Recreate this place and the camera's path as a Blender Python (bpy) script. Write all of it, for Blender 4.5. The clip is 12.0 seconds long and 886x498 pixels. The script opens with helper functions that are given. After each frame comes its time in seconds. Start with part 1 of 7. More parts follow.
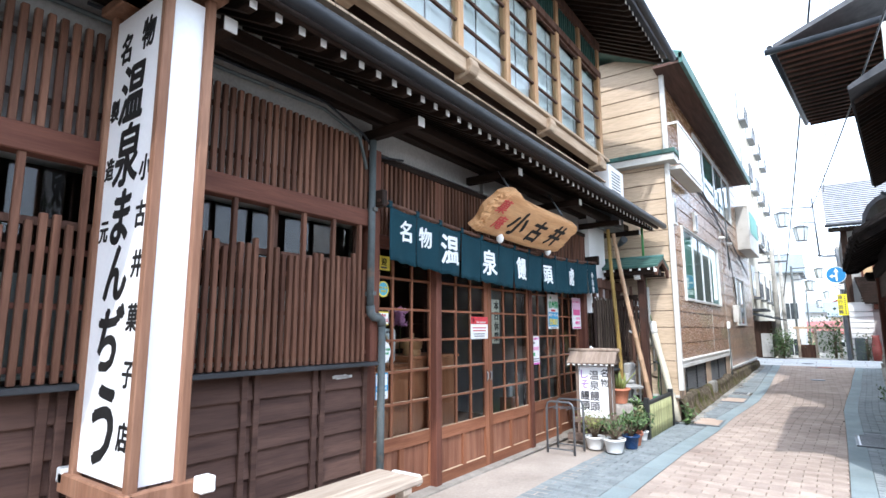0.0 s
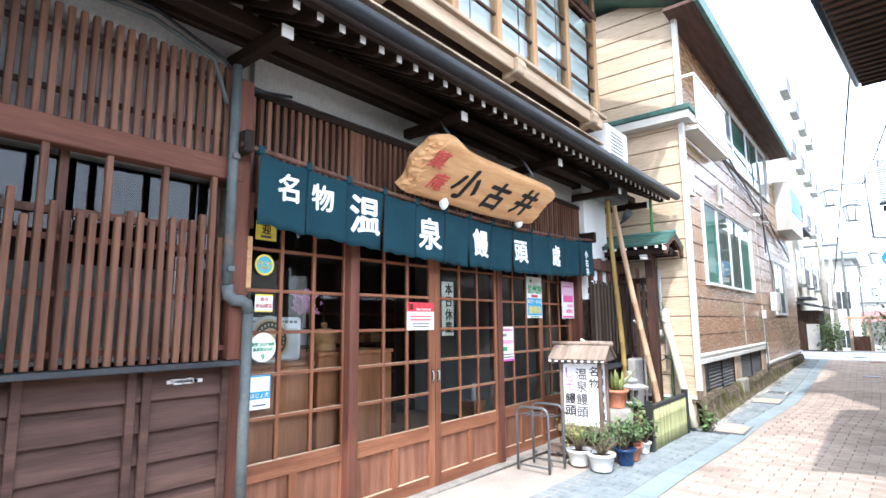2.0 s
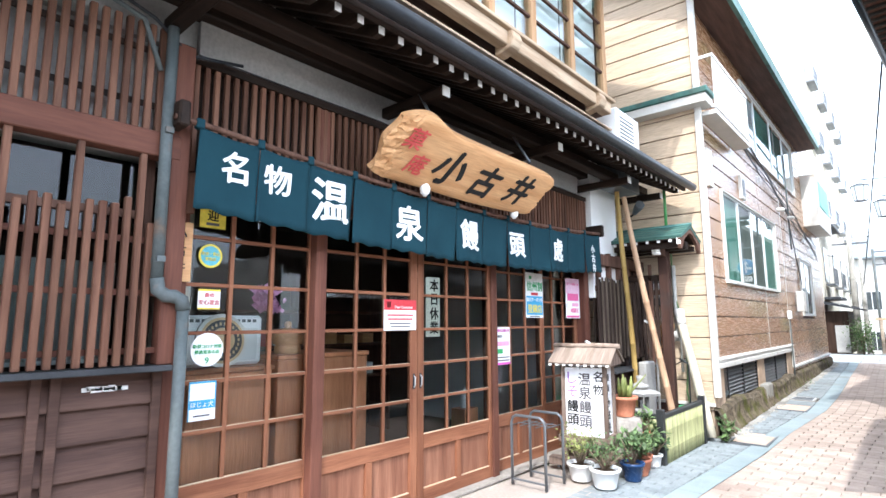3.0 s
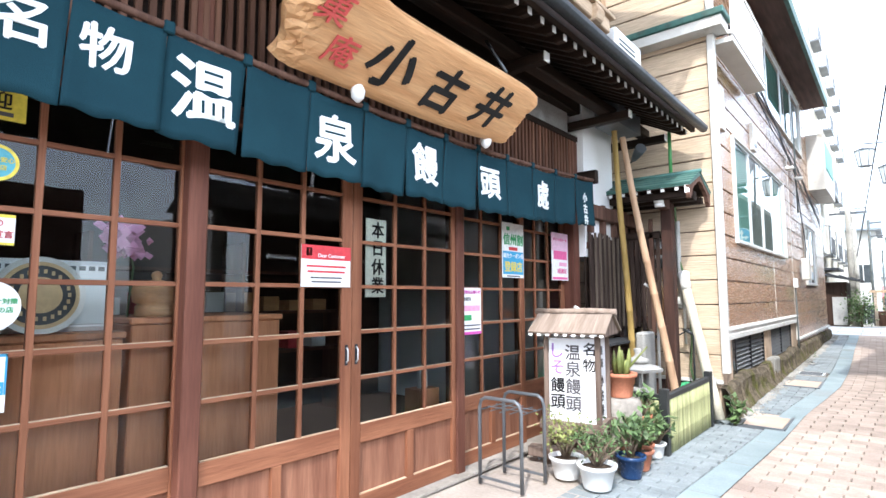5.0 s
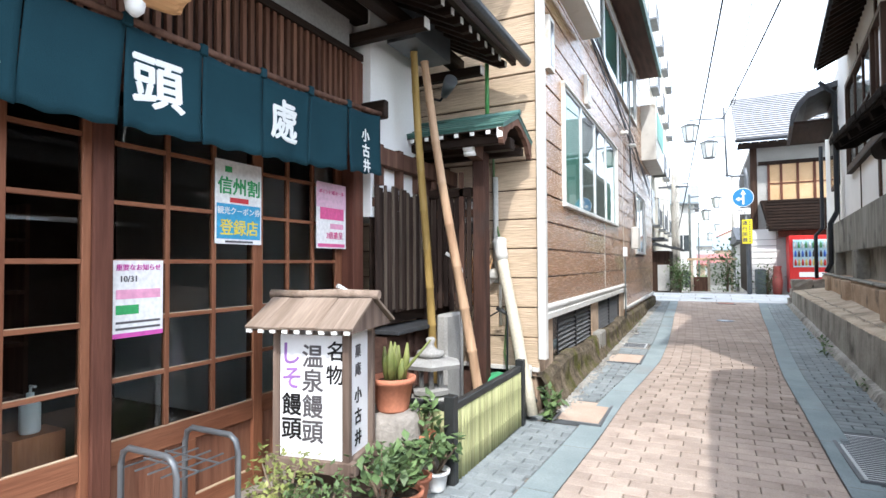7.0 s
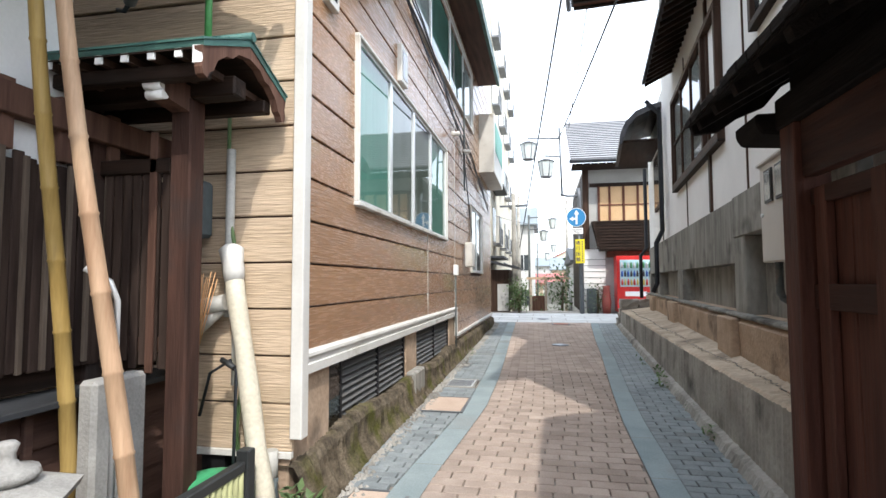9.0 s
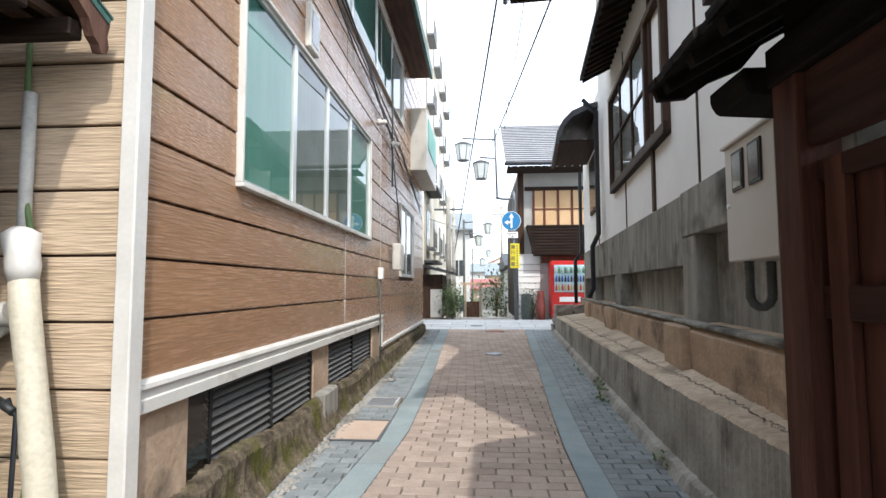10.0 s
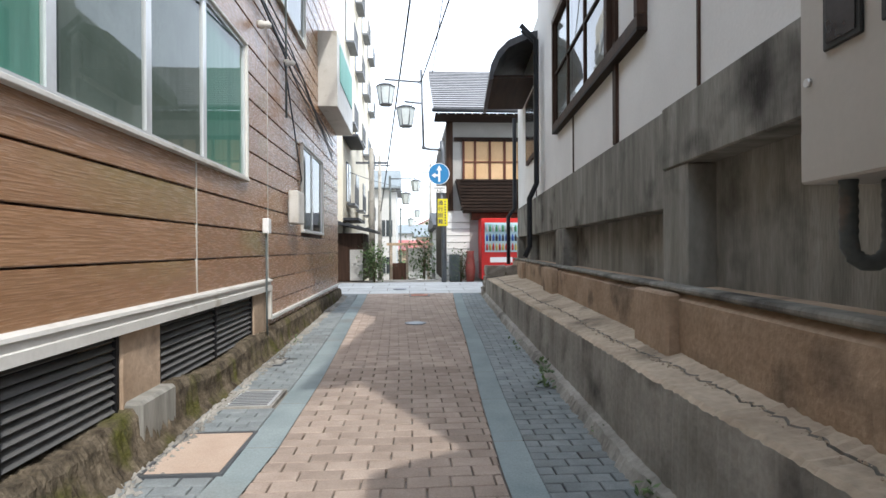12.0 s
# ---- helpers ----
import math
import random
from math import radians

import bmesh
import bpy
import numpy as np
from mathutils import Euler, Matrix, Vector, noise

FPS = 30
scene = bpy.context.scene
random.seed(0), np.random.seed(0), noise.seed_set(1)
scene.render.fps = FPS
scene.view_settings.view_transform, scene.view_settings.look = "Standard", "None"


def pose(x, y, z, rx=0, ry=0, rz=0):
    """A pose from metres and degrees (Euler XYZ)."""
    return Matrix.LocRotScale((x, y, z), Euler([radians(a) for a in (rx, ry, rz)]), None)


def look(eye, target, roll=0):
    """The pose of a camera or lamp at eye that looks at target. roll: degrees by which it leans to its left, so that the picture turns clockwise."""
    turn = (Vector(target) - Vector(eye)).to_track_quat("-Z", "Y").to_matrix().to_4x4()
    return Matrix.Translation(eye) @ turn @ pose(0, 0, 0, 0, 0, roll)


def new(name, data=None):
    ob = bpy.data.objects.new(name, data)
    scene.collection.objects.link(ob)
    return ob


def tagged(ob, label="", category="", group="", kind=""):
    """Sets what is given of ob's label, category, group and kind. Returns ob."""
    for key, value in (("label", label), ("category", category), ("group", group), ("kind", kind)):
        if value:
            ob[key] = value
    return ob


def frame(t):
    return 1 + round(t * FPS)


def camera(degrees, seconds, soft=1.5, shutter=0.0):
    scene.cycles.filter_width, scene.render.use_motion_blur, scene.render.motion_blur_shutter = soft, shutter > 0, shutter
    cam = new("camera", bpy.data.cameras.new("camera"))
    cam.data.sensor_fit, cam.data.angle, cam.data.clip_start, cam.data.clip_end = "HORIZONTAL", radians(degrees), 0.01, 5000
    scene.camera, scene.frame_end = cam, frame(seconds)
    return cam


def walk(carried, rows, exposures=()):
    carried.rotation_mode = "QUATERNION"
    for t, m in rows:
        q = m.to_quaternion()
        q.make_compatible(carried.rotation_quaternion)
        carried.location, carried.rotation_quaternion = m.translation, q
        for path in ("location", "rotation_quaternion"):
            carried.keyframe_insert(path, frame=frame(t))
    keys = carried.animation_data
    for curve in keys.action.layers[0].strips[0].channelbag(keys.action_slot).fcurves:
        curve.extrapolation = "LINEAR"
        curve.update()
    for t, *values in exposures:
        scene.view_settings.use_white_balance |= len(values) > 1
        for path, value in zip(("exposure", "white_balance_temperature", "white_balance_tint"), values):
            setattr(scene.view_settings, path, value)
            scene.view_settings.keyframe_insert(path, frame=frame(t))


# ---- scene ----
cam = camera(79.7, 12.0)
METRES, EYE, TILT, LEAN, TURN = 9.2, 1.455, 0.0, 0.0, 35.7
ROWS = [
    (0.0, 0.0, 0.0, 0.0, 0.02, 8.57, 0.14),
    (0.5, 0.0216, 0.0292, -0.002, 0.36, 8.75, 0.2),
    (1.0, 0.0431, 0.0578, -0.0071, 1.4, 8.64, 0.29),
    (1.5, 0.0664, 0.099, -0.0054, 2.93, 7.85, 0.25),
    (2.0, 0.0976, 0.1306, -0.0044, 3.93, 7.85, 0.42),
    (2.5, 0.1138, 0.1565, -0.0045, 5.08, 7.97, 0.3),
    (4.5, 0.1386, 0.2753, -0.009, 6.77, 7.37, 0.2),
    (5.0, 0.1425, 0.3053, -0.0175, 4.77, 5.11, 0.12),
    (5.5, 0.1629, 0.3395, -0.0185, 1.66, 1.89, 0.26),
    (6.0, 0.1863, 0.3778, -0.019, -1.94, 1.58, 0.36),
    (6.5, 0.2086, 0.4198, -0.016, -5.42, 1.39, 0.25),
    (7.0, 0.2399, 0.4607, -0.0129, -9.3, 1.57, 0.34),
    (9.0, 0.3645, 0.6228, -0.0104, -24.83, 3.45, 0.2),
    (9.5, 0.3947, 0.656, -0.0108, -28.74, 3.82, 0.21),
    (10.0, 0.4191, 0.6936, -0.0125, -31.7, 4.05, 0.15),
    (10.5, 0.4445, 0.7309, -0.0116, -34.29, 4.13, 0.09),
    (11.0, 0.4758, 0.7607, -0.0129, -37.11, 3.93, 0.28),
    (11.5, 0.5044, 0.7931, -0.0161, -38.35, 2.57, 0.32),
    (12.0, 0.5347, 0.8219, -0.0198, -39.17, -0.07, 0.3),
]
walk(cam, [(t, pose(0, 0, EYE, TILT, LEAN, TURN) @ pose(METRES * x, METRES * y, METRES * z, 90 + pitch, roll, yaw)) for t, x, y, z, yaw, pitch, roll in ROWS],
     exposures=((0.0, 2.05, 5900, 10), (2.5, 2.57, 6000, 10), (4.5, 2.55, 6040, 10), (5.2, 2.45, 6060, 10), (7.0, 2.15, 6200, 10), (9.0, 1.85, 6450, 10), (12.0, 1.62, 6400, 10)))

# ---- sky, sun and exposure ----
SUN = Vector((0.291, -0.602, 0.743)).normalized()
world = bpy.data.worlds.new("sky")
scene.world = world
world.use_nodes = True
wn, wl = world.node_tree.nodes, world.node_tree.links
sky = wn.new("ShaderNodeTexSky")
sky.sky_type = "NISHITA"
sky.sun_disc = False
sky.sun_elevation = math.asin(SUN.z)
sky.sun_rotation = math.atan2(SUN.x, SUN.y)
sky.air_density, sky.dust_density, sky.ozone_density = 1.0, 2.0, 1.0
haze = wn.new("ShaderNodeMix")          # thin bright cloud over the whole sky
haze.data_type = "RGBA"
haze.inputs[0].default_value = 0.6
haze.inputs[7].default_value = (7.0, 7.5, 8.2, 1)
wl.new(sky.outputs[0], haze.inputs[6])
wl.new(haze.outputs[2], wn["Background"].inputs[0])
wn["Background"].inputs[1].default_value = 0.15
sun = new("sun", bpy.data.lights.new("sun", "SUN"))
sun.data.energy, sun.data.angle, sun.data.color = 1.0, radians(1.0), (1.0, 0.95, 0.88)
sun.matrix_world = look(SUN * 60, (0, 0, 0))


# ---- materials ----
def material(name, c1, c2, rough=0.7, scale=4.0, stretch=(1, 1, 1), bump=0.15, metal=0.0, fine=45.0, vary=0.0, island=0.0,
             grime=None, contrast=0.5, spec=0.3, grain=0.14):
    """Two colours mixed by a broad noise, a fine noise for grain and relief, chance per object or per island."""
    m = bpy.data.materials.new(name)
    m.use_nodes = True
    n, l = m.node_tree.nodes, m.node_tree.links
    p = n["Principled BSDF"]
    tc, mp = n.new("ShaderNodeTexCoord"), n.new("ShaderNodeMapping")
    mp.inputs["Scale"].default_value = stretch
    oi = n.new("ShaderNodeObjectInfo")
    off = n.new("ShaderNodeVectorMath")
    off.operation = "SCALE"
    off.inputs[0].default_value = (31.0, 17.0, 23.0)
    l.new(oi.outputs["Random"], off.inputs["Scale"])
    add = n.new("ShaderNodeVectorMath")
    l.new(tc.outputs["Object"], add.inputs[0])
    l.new(off.outputs[0], add.inputs[1])
    l.new(add.outputs[0], mp.inputs["Vector"])
    broad, small = n.new("ShaderNodeTexNoise"), n.new("ShaderNodeTexNoise")
    broad.inputs["Scale"].default_value, broad.inputs["Detail"].default_value = scale, 6
    small.inputs["Scale"].default_value, small.inputs["Detail"].default_value = fine, 4
    for t in (broad, small):
        l.new(mp.outputs[0], t.inputs["Vector"])
    r = n.new("ShaderNodeMapRange")
    r.inputs["From Min"].default_value, r.inputs["From Max"].default_value = 0.5 - contrast / 2, 0.5 + contrast / 2
    l.new(broad.outputs[0], r.inputs["Value"])
    mix = n.new("ShaderNodeMix")
    mix.data_type = "RGBA"
    mix.inputs[6].default_value, mix.inputs[7].default_value = (*c1, 1), (*c2, 1)
    l.new(r.outputs[0], mix.inputs[0])
    out = mix.outputs[2]
    if grime:
        g = n.new("ShaderNodeTexNoise")
        g.inputs["Scale"].default_value, g.inputs["Detail"].default_value = grime[1], 8
        l.new(add.outputs[0], g.inputs["Vector"])
        gr = n.new("ShaderNodeMapRange")
        gr.inputs["From Min"].default_value, gr.inputs["From Max"].default_value = grime[2], grime[2] + 0.18
        l.new(g.outputs[0], gr.inputs["Value"])
        gm = n.new("ShaderNodeMix")
        gm.data_type = "RGBA"
        gm.inputs[7].default_value = (*grime[0], 1)
        l.new(gr.outputs[0], gm.inputs[0])
        l.new(out, gm.inputs[6])
        out = gm.outputs[2]
    hsv = n.new("ShaderNodeHueSaturation")
    val = n.new("ShaderNodeMapRange")
    val.inputs["From Min"].default_value, val.inputs["From Max"].default_value = 0.25, 0.75
    val.inputs["To Min"].default_value, val.inputs["To Max"].default_value = 1 - grain, 1 + grain
    l.new(small.outputs[0], val.inputs["Value"])
    v = val.outputs[0]
    for amount, source in ((vary, oi.outputs["Random"]), (island, None)):
        if amount:
            if source is None:
                source = n.new("ShaderNodeNewGeometry").outputs["Random Per Island"]
            a = n.new("ShaderNodeMapRange")
            a.inputs["To Min"].default_value, a.inputs["To Max"].default_value = 1 - amount, 1 + amount
            l.new(source, a.inputs["Value"])
            b = n.new("ShaderNodeMath")
            b.operation = "MULTIPLY"
            l.new(v, b.inputs[0])
            l.new(a.outputs[0], b.inputs[1])
            v = b.outputs[0]
    l.new(v, hsv.inputs["Value"])
    l.new(out, hsv.inputs["Color"])
    l.new(hsv.outputs[0], p.inputs["Base Color"])
    rr = n.new("ShaderNodeMapRange")
    rr.inputs["To Min"].default_value, rr.inputs["To Max"].default_value = max(0.02, rough - 0.12), min(1, rough + 0.12)
    l.new(small.outputs[0], rr.inputs["Value"])
    l.new(rr.outputs[0], p.inputs["Roughness"])
    p.inputs["Metallic"].default_value = metal
    p.inputs["Specular IOR Level"].default_value = spec
    if bump:
        bp = n.new("ShaderNodeBump")
        bp.inputs["Strength"].default_value, bp.inputs["Distance"].default_value = bump, 0.01
        l.new(small.outputs[0], bp.inputs["Height"])
        l.new(bp.outputs[0], p.inputs["Normal"])
    return m


def wood(name, c1, c2, axis, **k):
    s = [9.0, 9.0, 9.0]
    s["xyz".index(axis)] = 0.8
    o = dict(spec=0.13, rough=0.6, scale=1.6, fine=9.0, stretch=tuple(s), bump=0.35, vary=0.14, contrast=0.4)
    o.update(k)
    return material(name, c1, c2, **o)


def glass(name, tint=(0.9, 0.95, 0.94), gloss=0.0, ior=1.5):
    m = bpy.data.materials.new(name)
    m.use_nodes = True
    n, l = m.node_tree.nodes, m.node_tree.links
    n.remove(n["Principled BSDF"])
    a, b, f, x = (n.new("ShaderNodeBsdf" + "Transparent"), n.new("ShaderNodeBsdfGlossy"), n.new("ShaderNodeFresnel"), n.new("ShaderNodeMixShader"))
    a.inputs[0].default_value = (*tint, 1)
    b.inputs["Roughness"].default_value = gloss
    f.inputs[0].default_value = ior
    l.new(f.outputs[0], x.inputs[0])
    l.new(a.outputs[0], x.inputs[1])
    l.new(b.outputs[0], x.inputs[2])
    l.new(x.outputs[0], n["Material Output"].inputs[0])
    return m


# pale wood that puts sunlight on the lower door ledges into the colour
lit_edge_wood = wood("pale_lit_edge_wood", (0.36, 0.24, 0.15), (0.58, 0.46, 0.33), "y", rough=0.6)
door_z = wood("door_wood_upright", (0.165, 0.064, 0.035), (0.27, 0.118, 0.064), "z", rough=0.45)
door_y = wood("door_wood_level", (0.165, 0.064, 0.035), (0.27, 0.118, 0.064), "y", rough=0.45)
panel_wood = wood("door_panel_wood", (0.15, 0.062, 0.038), (0.28, 0.135, 0.083), "z", rough=0.5, vary=0.15)
slat_wood = wood("slat_wood", (0.07, 0.031, 0.02), (0.18, 0.09, 0.057), "z", vary=0.28)
red_wood = wood("red_wood", (0.095, 0.038, 0.026), (0.155, 0.064, 0.043), "y")
red_wood_z = wood("red_wood_upright", (0.095, 0.038, 0.026), (0.155, 0.064, 0.043), "z")
brown_board = wood("brown_board", (0.062, 0.036, 0.029), (0.12, 0.07, 0.054), "y", vary=0.12, rough=0.65)
dark_wood = wood("dark_wood", (0.013, 0.009, 0.007), (0.036, 0.022, 0.016), "y")
dark_wood_x = wood("dark_wood_across", (0.013, 0.009, 0.007), (0.036, 0.022, 0.016), "x")
dark_wood_z = wood("dark_wood_upright", (0.03, 0.018, 0.012), (0.07, 0.04, 0.028), "z")
old_wood_z = wood("weathered_wood_upright", (0.062, 0.032, 0.023), (0.14, 0.078, 0.056), "z", rough=0.8)
grey_wood_z = wood("grey_board", (0.02, 0.013, 0.011), (0.062, 0.042, 0.033), "z", rough=0.85, vary=0.3)
gate_post_wood = wood("weathered_post_wood", (0.016, 0.011, 0.010), (0.10, 0.05, 0.036), "z", rough=0.8, contrast=0.7, bump=0.6, grime=((0.035, 0.03, 0.028), 2.2, 0.5))
pale_wood_y = wood("pale_wood_level", (0.34, 0.235, 0.15), (0.52, 0.40, 0.28), "y", vary=0.15)
pale_wood_z = wood("pale_wood_upright", (0.36, 0.2, 0.1), (0.52, 0.34, 0.19), "z")
plaque_wood = wood("plaque_wood", (0.50, 0.26, 0.115), (0.64, 0.38, 0.19), "y", rough=0.42, vary=0)
bench_wood = wood("bench_wood", (0.34, 0.27, 0.21), (0.55, 0.46, 0.37), "y", rough=0.85)
shingle_wood = wood("shingle_wood", (0.17, 0.125, 0.095), (0.31, 0.245, 0.195), "y", rough=0.85)
white_paint = material("white_paint", (0.74, 0.74, 0.72), (0.82, 0.82, 0.8), grain=0.03, rough=0.5, scale=3, bump=0.05)
plaster = material("white_plaster", (0.70, 0.70, 0.68), (0.82, 0.82, 0.80), grain=0.03, rough=0.9, scale=1.2, bump=0.12, fine=60)
old_plaster = material("grey_plaster", (0.34, 0.335, 0.315), (0.48, 0.475, 0.45), rough=0.9, scale=1.5, bump=0.15)
sign_white = material("sign_white", (0.80, 0.81, 0.82), (0.84, 0.85, 0.86), grain=0.03, rough=0.35, scale=2, bump=0.02)
ink = material("black_ink", (0.012, 0.012, 0.012), (0.025, 0.025, 0.025), spec=0.12, rough=0.5, bump=0)
violet_ink = material("violet_ink", (0.28, 0.14, 0.42), (0.36, 0.2, 0.5), rough=0.5, bump=0)
red_ink = material("red_ink", (0.5, 0.06, 0.055), (0.62, 0.11, 0.1), rough=0.6, bump=0)
noren_cloth = material("teal_cloth", (0.008, 0.032, 0.044), (0.012, 0.046, 0.06), rough=0.9, scale=3, bump=0.25, fine=260, spec=0.15)
cloth_white = material("white_dye", (0.72, 0.74, 0.72), (0.8, 0.82, 0.8), rough=0.9, bump=0.1, fine=200)
roof_metal = material("dark_roof_metal", (0.028, 0.03, 0.033), (0.055, 0.058, 0.062), rough=0.55, scale=3, bump=0.08, spec=0.2)
tile_dark = material("dark_roof_tile", (0.045, 0.047, 0.05), (0.10, 0.10, 0.105), rough=0.5, scale=5, bump=0.2, spec=0.15, vary=0.2, island=0.2)
green_metal = material("green_copper", (0.04, 0.105, 0.09), (0.09, 0.19, 0.16), rough=0.5, scale=4, metal=0.2, bump=0.1, grime=((0.05, 0.06, 0.05), 5, 0.55))
pipe_grey = material("grey_pipe", (0.065, 0.08, 0.08), (0.12, 0.135, 0.135), spec=0.15, rough=0.5, scale=5, bump=0.05, grime=((0.2, 0.13, 0.09), 6, 0.6))
pipe_pale = material("pale_pipe", (0.34, 0.34, 0.31), (0.48, 0.47, 0.43), rough=0.5, scale=5, bump=0.05, grime=((0.2, 0.17, 0.13), 6, 0.58))
pipe_dark = material("dark_pipe", (0.018, 0.02, 0.023), (0.035, 0.038, 0.043), spec=0.15, grain=0.03, rough=0.4, bump=0.05)
steel = material("painted_steel", (0.10, 0.11, 0.12), (0.17, 0.18, 0.19), grain=0.03, rough=0.4, metal=0.4, bump=0.05)
siding = material("brown_siding", (0.28, 0.152, 0.078), (0.35, 0.2, 0.108), spec=0.7, rough=0.26, scale=1.2, stretch=(1, 1.6, 9), fine=11, bump=0.4, vary=0.06, grain=0.14, grime=((0.26, 0.21, 0.08), 0.8, 0.58))
siding_trim = material("ivory_trim", (0.52, 0.51, 0.47), (0.64, 0.63, 0.59), grain=0.05, rough=0.45, scale=3, bump=0.08, grime=((0.3, 0.26, 0.19), 3.5, 0.6))
# brown siding's near face with sunlight put into its colour; also tan far walls
siding_lit_tan = material("lit_tan_siding", (0.47, 0.36, 0.245), (0.55, 0.43, 0.31), rough=0.5, scale=1.2, stretch=(1.8, 1, 9), fine=11, bump=0.9, vary=0.04, grain=0.22)
alu = material("aluminium", (0.62, 0.64, 0.64), (0.74, 0.76, 0.76), grain=0.03, rough=0.35, metal=0.5, bump=0.03)
teal_film = material("teal_curtain", (0.16, 0.40, 0.34), (0.24, 0.5, 0.43), rough=0.6, scale=2, stretch=(1, 4, 0.3), bump=0.1)
concrete = material("concrete", (0.225, 0.215, 0.19), (0.42, 0.405, 0.365), spec=0.12, rough=0.9, scale=2.4, bump=0.6, fine=30, grime=((0.075, 0.072, 0.066), 1.8, 0.54))
streaked = material("streaked_concrete", (0.15, 0.147, 0.13), (0.345, 0.335, 0.30), spec=0.12, rough=0.9, scale=2.6, stretch=(1, 3.2, 0.45), bump=0.5, fine=26, grime=((0.05, 0.047, 0.043), 1.8, 0.55))
buff_concrete = material("buff_concrete", (0.37, 0.30, 0.225), (0.60, 0.51, 0.395), spec=0.12, rough=0.95, scale=2.6, bump=0.8, fine=22, grime=((0.12, 0.10, 0.08), 1.7, 0.54))
brown_render = material("brown_render", (0.31, 0.225, 0.155), (0.50, 0.385, 0.285), spec=0.12, rough=0.95, scale=2.6, bump=0.8, fine=28, grime=((0.09, 0.075, 0.06), 1.9, 0.54))
mossy = material("mossy_concrete", (0.035, 0.028, 0.02), (0.17, 0.14, 0.10), spec=0.12, rough=1.0, scale=9, contrast=0.45, bump=1.0, fine=60, grain=0.35, grime=((0.07, 0.072, 0.016), 3.2, 0.52))
louvre_grey = material("louvre_grey", (0.085, 0.085, 0.082), (0.15, 0.15, 0.145), spec=0.12, rough=0.5, bump=0.1, grime=((0.09, 0.085, 0.08), 4, 0.55))
# black for the shade behind the louvres, and for their posts
black_void = material("gap_shade_and_post_black", (0.012, 0.012, 0.013), (0.03, 0.03, 0.032), spec=0.12, rough=0.5, metal=0.3, bump=0.05)
paver_red = material("red_paver", (0.30, 0.24, 0.20), (0.42, 0.345, 0.29), spec=0.12, rough=0.85, scale=5, bump=0.4, fine=90, vary=0.13, island=0.13, grime=((0.27, 0.21, 0.175), 0.8, 0.6))
paver_grey = material("grey_paver", (0.175, 0.197, 0.203), (0.28, 0.31, 0.313), spec=0.12, rough=0.85, scale=6, bump=0.4, fine=90, vary=0.12, island=0.08, grime=((0.17, 0.165, 0.16), 0.9, 0.6))
band_grey = material("blue_grey_band", (0.20, 0.25, 0.255), (0.28, 0.33, 0.335), rough=0.8, scale=3, bump=0.25, fine=80, island=0.06, grime=((0.22, 0.23, 0.22), 1.2, 0.6))
joint = material("joint_sand", (0.18, 0.16, 0.14), (0.27, 0.245, 0.215), spec=0.12, rough=1, scale=8, bump=0.5)
apron_mat = material("apron_screed", (0.30, 0.255, 0.215), (0.42, 0.365, 0.315), rough=0.9, scale=2, bump=0.3, grime=((0.3, 0.26, 0.22), 1.5, 0.6))
stone_pale = material("pale_stone", (0.25, 0.245, 0.23), (0.39, 0.385, 0.36), rough=0.9, scale=4, bump=0.5, fine=60)
stone_mid = material("rough_stone", (0.20, 0.18, 0.155), (0.36, 0.33, 0.29), rough=0.95, scale=6, bump=0.8, fine=40)
terracotta = material("terracotta", (0.42, 0.15, 0.085), (0.54, 0.22, 0.13), rough=0.8, scale=6, bump=0.15)
white_plastic = material("white_plastic", (0.72, 0.73, 0.72), (0.80, 0.81, 0.80), grain=0.03, rough=0.4, scale=4, bump=0.03, grime=((0.5, 0.47, 0.4), 4, 0.68))
blue_pot_mat = material("blue_glaze", (0.012, 0.035, 0.10), (0.025, 0.06, 0.15), rough=0.25, bump=0.03)
soil = material("soil", (0.04, 0.028, 0.02), (0.09, 0.065, 0.045), spec=0.12, rough=1, scale=20, bump=0.8)
leaf_mat = material("leaf", (0.06, 0.11, 0.04), (0.13, 0.19, 0.075), rough=0.5, scale=9, bump=0.1, island=0.35)
leaf_yellow = material("yellowish_leaf", (0.13, 0.17, 0.045), (0.26, 0.27, 0.09), rough=0.5, scale=9, bump=0.1, island=0.35)
bark = material("bark", (0.12, 0.085, 0.06), (0.22, 0.17, 0.12), rough=0.95, scale=12, bump=0.5)
bamboo_green = wood("bamboo_green", (0.25, 0.165, 0.05), (0.38, 0.265, 0.095), "z", rough=0.4, bump=0.1)
bamboo_tan = wood("bamboo_tan", (0.33, 0.20, 0.12), (0.50, 0.35, 0.225), "z", rough=0.45, bump=0.1)
bamboo_pale = wood("bamboo_pale", (0.25, 0.265, 0.125), (0.38, 0.38, 0.205), "z", rough=0.5, bump=0.1, vary=0.2)
black_plastic = material("black_plastic", (0.018, 0.02, 0.02), (0.035, 0.037, 0.037), rough=0.45, bump=0.05)
# near-black: the shade of the unlit shop room is put into this colour
interior_dark = material("dim_room_surface", (0.035, 0.028, 0.023), (0.06, 0.05, 0.04), spec=0.12, rough=0.9, bump=0.05)
ebox_mat = material("beige_enamel", (0.44, 0.42, 0.38), (0.52, 0.50, 0.46), grain=0.03, rough=0.5, scale=1.5, bump=0.04)
flat_green = material("green_cane", (0.05, 0.22, 0.06), (0.09, 0.3, 0.1), rough=0.4, bump=0.05)
clear = bpy.data.materials.new("clear_inner_face")
clear.use_nodes = True
clear.node_tree.nodes.remove(clear.node_tree.nodes["Principled BSDF"])
clear_bsdf = clear.node_tree.nodes.new("ShaderNodeBsdfTransparent")
